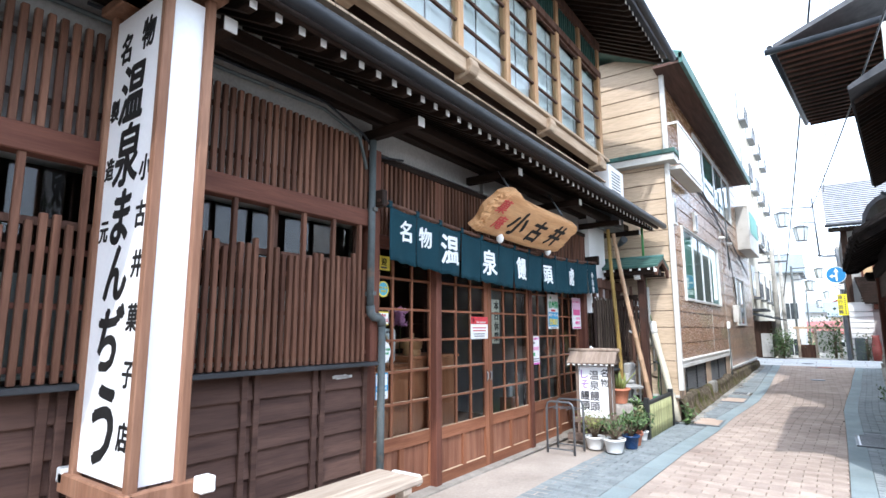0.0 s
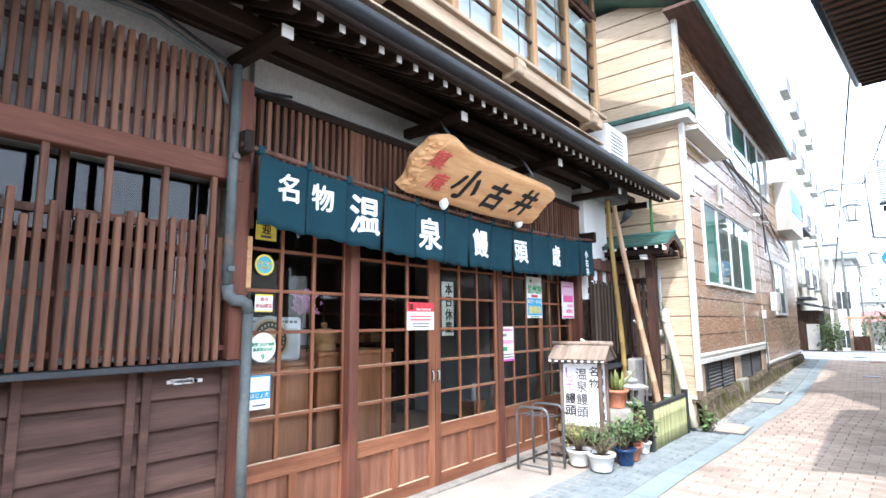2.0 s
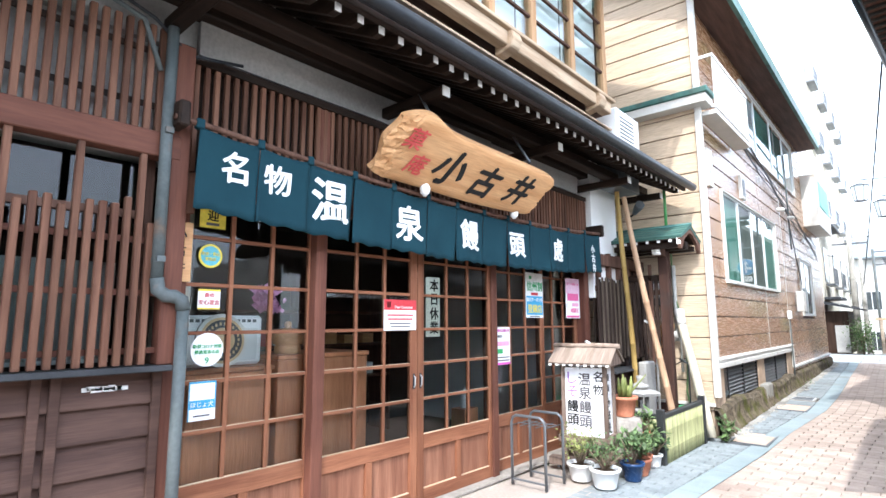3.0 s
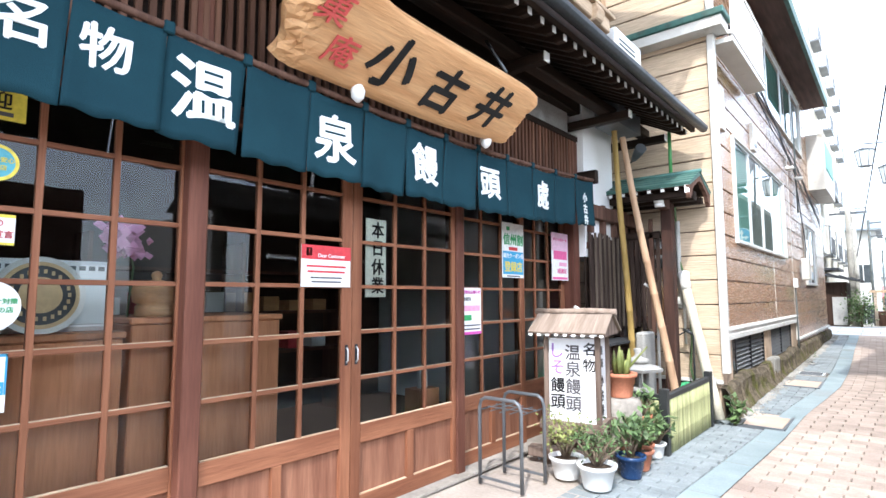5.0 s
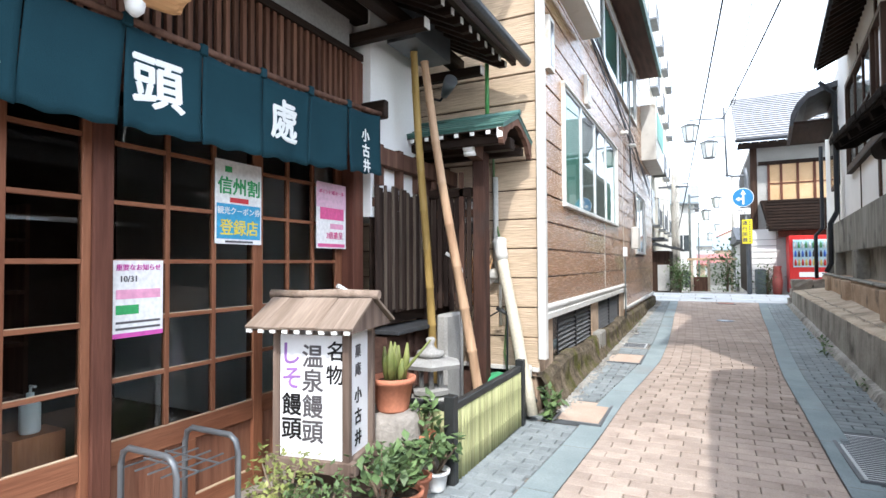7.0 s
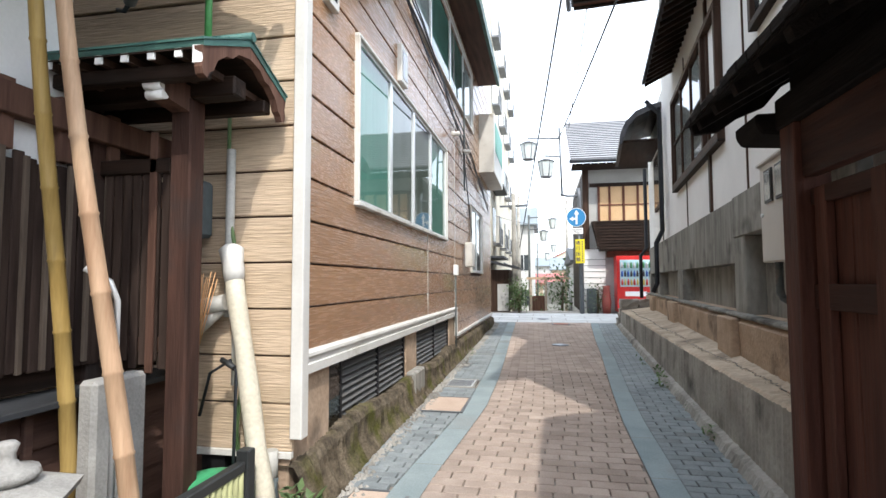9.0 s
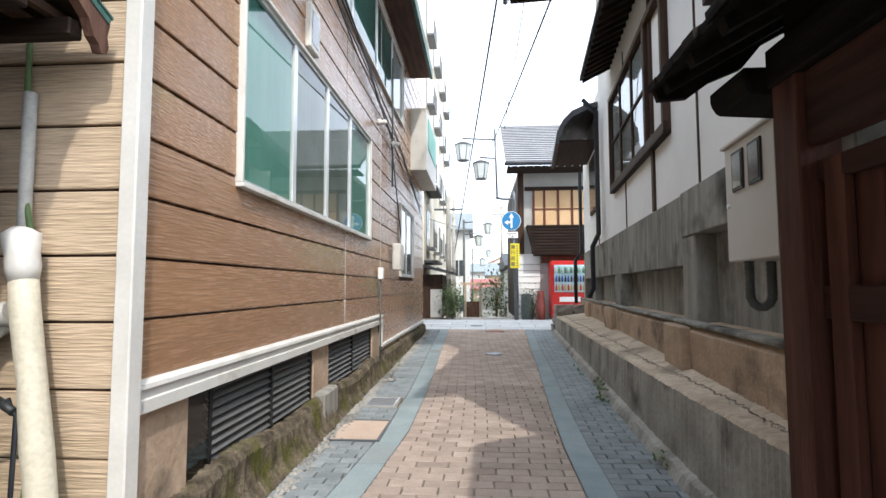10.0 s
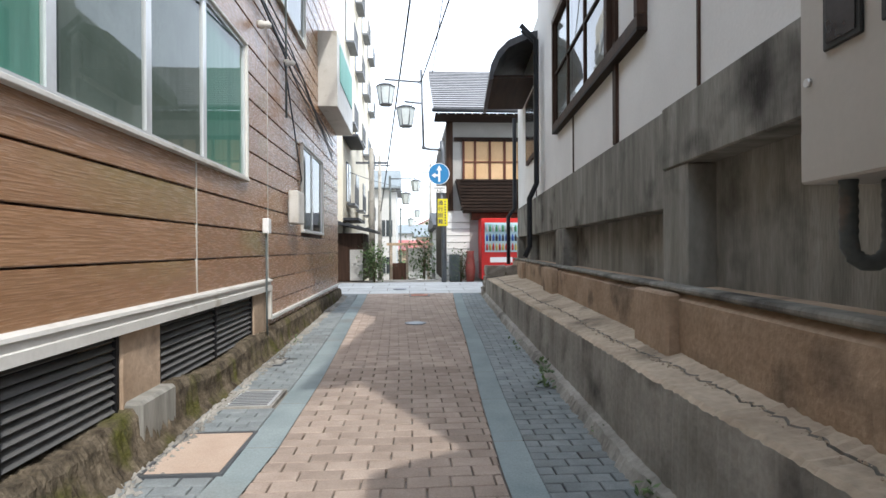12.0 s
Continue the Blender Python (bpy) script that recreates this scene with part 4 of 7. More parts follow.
bm = bmesh.new()
pts = [(0.06, -0.14, 0.01 - 0.0155 * i) for i in range(13)]
pts += [(0.11 - 0.05 * math.cos(a), -0.16 + 0.02 * math.cos(a), -0.19 - 0.07 * math.sin(a)) for a in [math.pi * i / 12 for i in range(1, 12)]]
pts += [(0.16, -0.18, -0.19 + 0.0155 * i) for i in range(13)]
tube(bm, pts, [0.024 + 0.003 * (i % 2) for i in range(len(pts))], 12)
part("conduit", bm, pipe_grey, cab, "grey corrugated conduit loop")

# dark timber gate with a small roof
# gate roof timber, with the deep shade under the eave put into its colour
shade_black_wood = wood("shade_black_roof_wood", (0.006, 0.005, 0.005), (0.02, 0.016, 0.014), "y", rough=0.9, bump=0.6, vary=0.3)
gate = thing("roofed_gate", "dark timber gate under a small ragged roof", "gate", pose(0.59, 9.62, 0))
for y in (-0.16, -3.0):
    bar("post", 0, 0.16, y, y + 0.16, -0.06, 2.14, gate_wood_z, gate, 0.006)
bar("beam", -0.01, 0.17, -3.3, 0.02, 2.14, 2.3, shade_black_wood, gate, 0.006)
bar("boarding", 0.06, 0.1, -3.3, 0.0, 2.3, 2.62, shade_black_wood, gate, 0.0, "dark boards under the roof")
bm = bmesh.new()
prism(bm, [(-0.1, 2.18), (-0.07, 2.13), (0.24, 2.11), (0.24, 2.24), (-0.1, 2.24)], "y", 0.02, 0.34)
part("bracket", bm, shade_black_wood, gate, "rounded dark bracket arm", 0.012)
bar("head_rail", 0.03, 0.1, -2.84, -0.16, 1.86, 2.14, gate_wood_y, gate, 0.005)
for z0, z1 in ((1.72, 1.8), (1.22, 1.34), (0.1, 0.24)):
    bar("rail", 0.06, 0.1, -2.84, -0.16, z0, z1, gate_wood_y, gate, 0.005)
for y in (-0.3, -0.75, -1.5, -2.2, -2.84):
    bar("stile", 0.058, 0.1, y, y + 0.1, 0.1, 1.8, gate_wood_z, gate, 0.005)
gb = bar_mesh("board", 0.025, 0.25, 1.75, gate_wood_z, 0.004)
for i in range(10):
    piece("board", gb, gate, 0.115, -0.3 - i * 0.256, 0.06)
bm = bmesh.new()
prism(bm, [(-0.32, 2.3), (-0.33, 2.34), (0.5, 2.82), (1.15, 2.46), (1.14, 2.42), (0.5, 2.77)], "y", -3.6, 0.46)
part("roof", bm, shade_black_wood, gate, "dark board roof")
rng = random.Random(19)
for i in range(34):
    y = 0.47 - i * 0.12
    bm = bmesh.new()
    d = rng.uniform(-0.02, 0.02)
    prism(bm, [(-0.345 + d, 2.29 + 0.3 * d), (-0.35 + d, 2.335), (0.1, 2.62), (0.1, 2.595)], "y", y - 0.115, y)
    part("roof_board", bm, shade_black_wood, gate, "", 0.004)
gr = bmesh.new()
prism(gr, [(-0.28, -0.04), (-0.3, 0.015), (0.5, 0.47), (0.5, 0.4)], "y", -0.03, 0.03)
gr = finish(gr, "rafter", shade_black_wood)
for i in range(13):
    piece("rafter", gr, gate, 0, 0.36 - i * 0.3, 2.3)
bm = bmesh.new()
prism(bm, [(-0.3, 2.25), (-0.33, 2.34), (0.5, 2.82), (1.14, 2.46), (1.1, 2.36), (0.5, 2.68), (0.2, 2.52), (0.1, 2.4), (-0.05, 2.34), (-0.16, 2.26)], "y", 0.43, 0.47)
part("bargeboard", bm, shade_black_wood, gate, "dark shaped bargeboard")
bar("wall_beam", 0.3, 0.4, -3.3, 0.3, 2.3, 2.42, shade_black_wood, gate)
bm = bmesh.new()
lathe(bm, [(0.02, 2.24), (0.035, 2.26), (0.035, 2.3), (0.015, 2.32)], 12, 0.25, -0.3)
part("insulator", bm, white_paint, gate, "white porcelain insulator")
bm = bmesh.new()
tube(bm, [(0.1, -0.6, 1.98), (0.25, -0.3, 2.3)], 0.012, 6)
part("stay", bm, shade_black_wood, gate)
structure("wall_gate_side", [(0.9, 3.5, 6.2, 6.4, -0.1, 2.4), (0.95, 3.5, 9.3, 9.5, -0.1, 2.1)], old_plaster, "plain wall beside the gate")
# unseen wall, added dark to dim the door reflections and bounce light
structure("wall_near_right", [(3.0, 5.0, -9, 5.4, -0.6, 2.8)], brown_board, "plain unseen wall added behind the camera, dark in the door reflections")

GLASS_SIDE = 1
# ---- house at the brow with a vending machine ----
brow = thing("brow_house", "dark timber corner house with a ribbed balcony band", "house")
Y = 25.0
bar("wall", 0.7, 6, Y, 32, 0.2, 5.2, old_plaster, brow)
bar("lower_wall", 0.66, 1.36, Y - 0.03, Y, 0.25, 2.4, white_paint, brow, 0.0, "white boarded lower wall")
cl = bar_mesh("clapboard", 0.7, 0.02, 0.012, pipe_grey)
for i in range(9):
    piece("clapboard", cl, brow, 1.01, Y - 0.035, 0.45 + 0.2 * i)
bm = bmesh.new()
prism(bm, [(0.92, 3.3), (3.6, 3.3), (3.6, 2.33), (1.15, 2.33)], "y", Y - 0.5, Y)
part("balcony", bm, dark_wood, brow, "dark ribbed balcony band")
rb = bar_mesh("rib", 2.55, 0.03, 0.05, dark_wood_x)
for i in range(10):
    piece("rib", rb, brow, 2.32, Y - 0.51, 2.38 + 0.095 * i)
sw = bar("shoji_window", 1.12, 3.45, Y - 0.065, Y - 0.001, 3.27, 3.3, pale_wood_z, brow, 0.0, "timber window with tan paper blinds")
tan_blind = material("tan_blind", (0.55, 0.36, 0.19), (0.66, 0.46, 0.27), rough=0.8, scale=2, bump=0.05)
bar("blind", 1.2, 3.4, Y - 0.02, Y - 0.005, 3.35, 4.5, tan_blind, sw)
for x in (1.15, 1.5, 1.95, 2.4, 2.85, 3.3):
    bar("post", x, x + 0.07, Y - 0.06, Y - 0.02, 3.3, 4.55, red_wood_z, sw)
bar("post", 1.15, 3.4, Y - 0.05, Y - 0.021, 3.86, 3.9, red_wood, sw)
bar("lintel", 0.9, 3.6, Y - 0.06, Y, 4.5, 4.62, dark_wood, brow)
bar("corner_post", 0.66, 0.86, Y - 0.06, Y, 2.4, 5.2, dark_wood_z, brow)
bm = bmesh.new()
prism(bm, [(Y - 0.9, 5.15), (Y - 0.92, 5.27), (Y + 3.2, 7.7), (Y + 3.2, 7.5)], "x", 0.25, 6.0)
part("roof", bm, pale_metal, brow, "grey ribbed metal roof")
rib = bmesh.new()
for i in range(20):
    y = Y - 0.9 + i * 0.2
    z = 5.28 + (y - Y + 0.9) * 0.59
    box(rib, 0.25, 6.0, y, y + 0.03, z, z + 0.03)
part("roof_ribs", rib, roof_metal, brow)
bar("eave_board", 0.3, 6, Y - 0.88, Y, 5.08, 5.14, dark_wood_x, brow)
for i in range(12):
    piece("rafter_tip", tip, brow, 0.4 + i * 0.24, Y - 0.89, 5.1, rz=-90)
bm = bmesh.new()
tube(bm, [(0.2, Y - 0.96, 5.2), (6, Y - 0.96, 5.17)], 0.06, 8)
part("gutter", bm, roof_metal, brow)
bar("side_wall", 0.68, 0.72, Y, 32, 0.2, 5.0, dark_wood, brow)
awn = bar("shop_fascia", 1.4, 3.8, Y - 0.25, Y, 2.12, 2.32, red_wood, brow, 0.01, "red fascia over the vending machine")
vm = thing("vending_machine", "red drinks vending machine with rows of bottles against the corner house", "vending machine", pose(1.62, Y - 0.75, gz(24.2)))
vm_red = material("red_enamel", (0.45, 0.02, 0.02), (0.55, 0.035, 0.03), rough=0.35, bump=0.02)
bar("body", 0, 1.16, 0, 0.7, 0.05, 1.83, vm_red, vm, 0.015)
bar("display", 0.1, 1.06, -0.008, 0.001, 0.85, 1.7, material("display_blue", (0.35, 0.55, 0.62), (0.5, 0.66, 0.7), rough=0.3, bump=0), vm)
cols = [material("bottle_tint", c, c, rough=0.4, bump=0) for c in ((0.5, 0.05, 0.04), (0.1, 0.3, 0.12), (0.05, 0.12, 0.4), (0.5, 0.4, 0.1), (0.6, 0.6, 0.58), (0.06, 0.05, 0.05))]
for r in range(3):
    for i in range(10):
        bm = bmesh.new()
        lathe(bm, [(0.03, 0), (0.032, 0.12), (0.015, 0.17), (0.013, 0.2)], 8)
        ob = part("bottle", bm, cols[(i * 3 + r * 2) % 6], vm)
        ob.location = (0.16 + i * 0.093, -0.03, 0.9 + r * 0.27)
bar("pickup_flap", 0.1, 1.06, -0.012, 0.001, 0.2, 0.4, black_plastic, vm)
bar("lettering", 0.25, 0.9, -0.01, 0.001, 0.55, 0.7, white_paint, vm, 0.0, "white brand mark")

# ---- things before the shop ----
def pipe_thing(name, label, category, parts):
    t = thing(name, label, category)
    for pname, pts, r, mat in parts:
        bm = bmesh.new()
        tube(bm, pts, r, 12)
        part(pname, bm, mat, t)
    return t


dp = pipe_thing("downpipe", "grey weathered downpipe beside the shop doors", "pipe", [
    ("pipe", [(-2.93, 3.09, 3.0), (-2.93, 3.09, 1.62)], 0.03, pipe_grey),
    ("elbow", [(-2.93, 3.09, 1.64), (-2.93, 3.1, 1.58), (-2.93, 3.14, 1.55), (-2.93, 3.18, 1.55), (-2.93, 3.22, 1.53), (-2.93, 3.23, 1.48)], 0.036, pipe_grey),
    ("pipe", [(-2.93, 3.23, 1.5), (-2.93, 3.23, 0.02)], 0.031, pipe_grey)])
for z in (1.72, 2.4):
    bar("clamp", -3.05, -2.885, 3.07, 3.11, z, z + 0.03, pipe_grey, dp)

# tall illuminated sign box, unlit
lb = thing("sign_box", "tall white sign box in brown wood with black brush lettering", "sign", pose(-2.968, 1.1, 0))
W, DP = 0.59, 0.25
sign_wood = wood("sign_frame_wood", (0.17, 0.085, 0.052), (0.28, 0.155, 0.1), "z")
bar("body", 0.03, W - 0.03, 0.02, DP - 0.02, 0.8, 3.06, sign_white, lb)
for x, y in ((0, 0), (W - 0.045, 0), (0, DP - 0.045), (W - 0.045, DP - 0.045)):
    bar("post", x, x + 0.045, y, y + 0.045, 0.0 if y else 0.72, 3.1, sign_wood, lb, 0.005)
    if not y:
        bar("post", x, x + 0.045, y, y + 0.045, 0.0, 0.72, sign_wood, lb, 0.005)
bar("cap", -0.04, W + 0.04, -0.04, DP + 0.04, 3.1, 3.16, sign_wood, lb, 0.008)
bar("base_rail", -0.06, W + 0.02, -0.02, 0.02, 0.70, 0.79, sign_wood, lb, 0.006)
bar("base_rail", W - 0.03, W + 0.02, 0.0, DP + 0.06, 0.70, 0.79, sign_wood, lb, 0.006)
for x, y in ((-0.08, -0.02), (W + 0.02, DP + 0.02)):
    bar("beam_end", x, x + 0.07, y, y + 0.07, 0.74, 0.81, white_paint, lb, 0.006, "white painted beam end")
for ch, x, z, s in (("名", 0.17, 2.88, 0.17), ("物", 0.40, 2.90, 0.17), ("温", 0.27, 2.62, 0.33), ("泉", 0.27, 2.30, 0.33), ("ま", 0.27, 1.99, 0.3), ("ん", 0.27, 1.72, 0.3), ("ぢ", 0.27, 1.42, 0.33), ("う", 0.27, 1.03, 0.4),
                    ("製", 0.1, 2.56, 0.12), ("造", 0.1, 2.25, 0.12), ("元", 0.1, 1.93, 0.12),
                    ("小", 0.47, 2.2, 0.13), ("古", 0.47, 1.98, 0.13), ("井", 0.47, 1.75, 0.13), ("菓", 0.47, 1.51, 0.13), ("子", 0.47, 1.26, 0.13), ("店", 0.47, 1.0, 0.13)):
    letters(ch, s, on(BACK, x, 0.017, z), ink, lb, weight=0.03 if ch in "まんぢう" else 0.022, slant=0.12, squeeze=0.78)

# bench
bench = thing("bench", "weathered plank bench before the lattice windows", "bench", pose(-2.42, 2.0, 0))
for x in (-0.2, 0.0):
    bar("plank", x, x + 0.19, -0.95, 0.88, 0.46, 0.5, bench_wood, bench, 0.008)
for y in (-0.75, 0.7):
    bar("leg", -0.16, -0.1, y, y + 0.07, 0, 0.42, bench_wood, bench, 0.005)
    bar("leg", 0.1, 0.16, y, y + 0.07, 0, 0.42, bench_wood, bench, 0.005)
    bar("cross_bar", -0.19, 0.18, y - 0.005, y + 0.075, 0.42, 0.46, bench_wood, bench, 0.004)
bar("end_cap", -0.1, 0.14, 0.885, 0.93, 0.43, 0.5, white_paint, bench, 0.01, "white wrapped bench end")

# noren
def noren_top(y):
    """The pole sags towards the middle."""
    return 2.467 - 0.105 * max(0.0, 1 - ((y - 5.95) / (2.75 if y < 5.95 else 2.35)) ** 2)


nor = thing("shop_curtain", "teal cotton shop curtain with white characters hung from a pole", "shop curtain")
bm = bmesh.new()
tube(bm, [(-2.87, 3.1 + 0.25 * i, noren_top(3.1 + 0.25 * i) + 0.022) for i in range(21)], 0.017, 10)
part("pole", bm, old_wood_z, nor, "thin wooden pole")
for y in (3.14, 8.12):
    bar("bracket", -3.06, -2.83, y - 0.03, y + 0.03, 2.44, 2.58, dark_wood_x, nor, 0.01)
rng = random.Random(21)
EDGES = (3.23, 3.59, 3.935, 4.295, 4.66, 5.03, 5.385, 5.755, 6.125, 6.505, 6.895, 7.29, 7.68, 8.08)
bend = []
for y0, y1 in zip(EDGES, EDGES[1:]):
    ph, amp, lean = rng.uniform(0, 6), rng.uniform(0.008, 0.017), rng.uniform(-0.015, 0.03)
    bend.append((ph, amp, lean))
    bm = bmesh.new()
    nu, nv, w = 14, 10, y1 - y0 - 0.006
    g = []
    for j in range(nv + 1):
        f = j / nv
        g.append([bm.verts.new((-2.865 + amp * math.sin(ph + i / nu * 5.5) * (0.25 + f) + lean * f * f, y0 + 0.003 - 0.03 * f + w * i / nu + 0.006 * f * math.sin(ph), noren_top(y0 + w * i / nu) - 0.012 * math.sin(math.pi * i / nu) * (1 - f) - f * (0.45 + 0.007 * math.sin(ph + i)))) for i in range(nu + 1)])
    for a, b in zip(g, g[1:]):
        for i in range(nu):
            bm.faces.new((a[i], a[i + 1], b[i + 1], b[i])).smooth = True
    ob = part("flap", bm, noren_cloth, nor)
    so = ob.modifiers.new("thickness", "SOLIDIFY")
    so.thickness = 0.003
    bar("loop", -2.893, -2.847, y0 - 0.02, y0 + 0.025, noren_top(y0) - 0.012, noren_top(y0) + 0.044, noren_cloth, nor, 0.006)


def on_flap(k, ch, size, y, z):
    ob = letters(ch, size, Matrix(STREET), cloth_white, nor, weight=0.024)
    ph, amp, lean = bend[k]
    y0, y1 = EDGES[k], EDGES[k + 1]
    for v in ob.data.vertices:
        yy, zz = y + v.co.x, z + v.co.y
        f = min(1, max(0, (noren_top(yy) - zz) / 0.45))
        t = (yy + 0.03 * f - y0) / (y1 - y0)
        v.co = (yy, zz, -2.865 + amp * math.sin(ph + t * 5.5) * (0.25 + f) + lean * f * f + 0.006 + v.co.z)


for a in ((0, "名", 0.19, 3.44, 2.28), (1, "物", 0.19, 3.71, 2.26), (2, "温", 0.30, 4.1, 2.2), (4, "泉", 0.28, 4.82, 2.15), (6, "饅", 0.27, 5.55, 2.15), (8, "頭", 0.25, 6.27, 2.14), (10, "處", 0.25, 7.06, 2.17), (12, "小", 0.1, 7.88, 2.26), (12, "古", 0.1, 7.88, 2.15), (12, "井", 0.1, 7.88, 2.04)):
    on_flap(*a)

# carved name board
plq = thing("name_board", "large carved wooden name board with rough adzed ends and painted characters", "sign")
rng = random.Random(5)
bm = bmesh.new()
NU, NV = 72, 22
nrm, ups = Vector((0.36, 0, -0.40)).normalized(), Vector((0.40, 0, 0.36)).normalized()
B0, B1, T0, T1 = Vector((-2.85, 4.385, 2.45)), Vector((-2.77, 6.26, 2.43)), Vector((-2.435, 4.36, 2.80)), Vector((-2.455, 6.285, 2.725))
fv, bv = [], []
for j in range(NV + 1):
    f = j / NV
    ra, rb = [], []
    for i in range(NU + 1):
        t = i / NU
        lo, hi = B0.lerp(B1, t), T0.lerp(T1, t)
        hi = hi + ups * (0.055 * math.exp(-((t - 0.13) / 0.09) ** 2) - 0.06 * math.exp(-t * 26) - 0.035 * math.exp(-(1 - t) * 60) - 0.012 * math.sin(t * 5))
        lo = lo + ups * (0.03 * math.exp(-t * 40) + 0.012 * math.sin(t * 6 + 1) + 0.025 * math.exp(-(1 - t) * 50))
        p = lo.lerp(hi, f)
        p.y += 0.025 * math.sin(f * 8.0) * math.exp(-t * 12) + 0.018 * math.sin(f * 5 + 2) * math.exp(-(1 - t) * 20)
        rough = 0.011 * (math.exp(-(t / 0.075) ** 4) + 0.7 * math.exp(-((1 - t) / 0.018) ** 2))
        rim = 0.022 * (math.exp(-f * 16) + math.exp(-(1 - f) * 16)) + 0.03 * math.exp(-t * 26)
        ra.append(bm.verts.new(p + nrm * (0.05 - rim + rng.uniform(-1, 1) * rough) + Vector((0, rng.uniform(-1, 1) * rough, 0))))
        rb.append(bm.verts.new(p - nrm * 0.04))
    fv.append(ra), bv.append(rb)
for j in range(NV):
    for i in range(NU):
        bm.faces.new((fv[j][i], fv[j][i + 1], fv[j + 1][i + 1], fv[j + 1][i])).smooth = 7 < i < NU - 3
        bm.faces.new((bv[j][i], bv[j + 1][i], bv[j + 1][i + 1], bv[j][i + 1]))
for i in range(NU):
    bm.faces.new((fv[0][i], bv[0][i], bv[0][i + 1], fv[0][i + 1]))
    bm.faces.new((fv[NV][i], fv[NV][i + 1], bv[NV][i + 1], bv[NV][i]))
for j in range(NV):
    bm.faces.new((fv[j][0], fv[j + 1][0], bv[j + 1][0], bv[j][0]))
    bm.faces.new((fv[j][NU], bv[j][NU], bv[j + 1][NU], fv[j + 1][NU]))
part("board", bm, plaque_wood, plq, "", 0.0)


def on_board(ch, size, y, up, mat):
    t = (y - 4.37) / 1.9
    lo, hi = B0.lerp(B1, t), T0.lerp(T1, t)
    up_, side = (hi - lo).normalized(), (B1 - B0 + T1 - T0).normalized()
    out = side.cross(up_).normalized()
    p = Vector((lo.x, y, lo.z)) + nrm * 0.056 + up_ * up
    m = Matrix.Translation(p) @ Matrix(((side.x, up_.x, out.x, 0), (side.y, up_.y, out.y, 0), (side.z, up_.z, out.z, 0), (0, 0, 0, 1)))
    letters(ch, size, m, mat, plq, weight=0.03 if mat is ink else 0.012, slant=0.12)


for a in (("菓", 0.18, 4.56, 0.385, red_ink), ("庵", 0.18, 4.69, 0.2, red_ink), ("小", 0.33, 5.013, 0.25, ink), ("古", 0.31, 5.457, 0.223, ink), ("井", 0.31, 5.892, 0.242, ink)):
    on_board(*a)
for y in (4.9, 6.1):
    bm = bmesh.new()
    lathe(bm, [(0.012, 2.36), (0.036, 2.385), (0.042, 2.42), (0.026, 2.455)], 10, -2.77, y)
    part("cap", bm, white_paint, plq, "white wrapped support")
for y in (4.75, 6.0):
    bm = bmesh.new()
    tube(bm, [(-2.52, y, 2.82), (-2.7, y, 3.12)], 0.012, 6)
    part("hanger", bm, steel, plq)

# writing and notices on the doors
def notice(name, label, y0, y1, z0, z1, x, ground, bands, words=()):
    """A flat sheet with coloured bands (fractions of its size) and words."""
    t = thing(name, label, "notice", pose(x, y0, z0))
    w, h = y1 - y0, z1 - z0
    bar("sheet", 0, 0.003, 0, w, 0, h, ground, t)
    for a, b, c, d, m in bands:
        bar("band", 0.003, 0.0045, a * w, b * w, c * h, d * h, m, t)
    for body, size, a, c, m in words:
        letters(body, size, on(STREET, 0.006, a * w, c * h), m, t, weight=0.015 if size > 0.06 else 0.004)
    return t


def flat(name, c):
    return material(name, c, tuple(v * 0.92 for v in c), rough=0.5, bump=0.0)


pink, rose, magenta, sky_blue, print_green, yellow, grey_text, red_print, paper = (flat(n, c) for n, c in (("pink_print", (0.75, 0.35, 0.5)), ("rose_print", (0.7, 0.12, 0.3)), ("magenta_print", (0.6, 0.1, 0.4)), ("blue_print", (0.06, 0.33, 0.55)), ("green_print", (0.05, 0.35, 0.12)), ("yellow_print", (0.75, 0.6, 0.08)), ("grey_print", (0.10, 0.095, 0.10)), ("red_print", (0.55, 0.05, 0.06)), ("paper", (0.8, 0.8, 0.78))))
lines = [(0.1, 0.9, c, c + 0.035, grey_text) for c in (0.12, 0.24, 0.36, 0.48)]
notice("entry_notice", "white notice with a red heading on the shop door", 4.76, 5.105, 1.35, 1.585, -3.065, paper, [(0, 1, 0.66, 1, red_print), (0.1, 0.9, 0.47, 0.52, red_print), (0.12, 0.88, 0.34, 0.39, red_print), (0.18, 0.82, 0.2, 0.24, grey_text), (0.2, 0.8, 0.1, 0.14, grey_text), (0.09, 0.2, 0.74, 0.93, paper)], [("Dear Customer", 0.03, 0.6, 0.76, paper), ("!", 0.05, 0.145, 0.83, red_print)])
notice("event_notice", "pink and white printed notice on the shop door", 6.23, 6.48, 1.0, 1.36, -3.11, paper, [(0, 1, 0, 0.06, magenta), (0.06, 0.94, 0.5, 0.62, pink), (0.06, 0.5, 0.3, 0.42, print_green), (0.06, 0.94, 0.18, 0.21, grey_text), (0.06, 0.94, 0.1, 0.13, grey_text)], [("重要なお知らせ", 0.032, 0.5, 0.91, magenta), ("10/31", 0.04, 0.3, 0.76, grey_text)])
notice("coupon_poster", "green and blue coupon poster on the shop door", 6.79, 7.13, 1.455, 1.93, -3.11, paper, [(0.03, 0.97, 0.06, 0.48, sky_blue), (0.3, 0.7, 0.5, 0.56, red_print), (0.2, 0.8, 0.015, 0.04, grey_text), (0.2, 0.34, 0.86, 0.93, print_green)], [("信州割", 0.105, 0.5, 0.70, print_green), ("観光クーポン券", 0.045, 0.5, 0.40, paper), ("登録店", 0.095, 0.5, 0.2, yellow)])
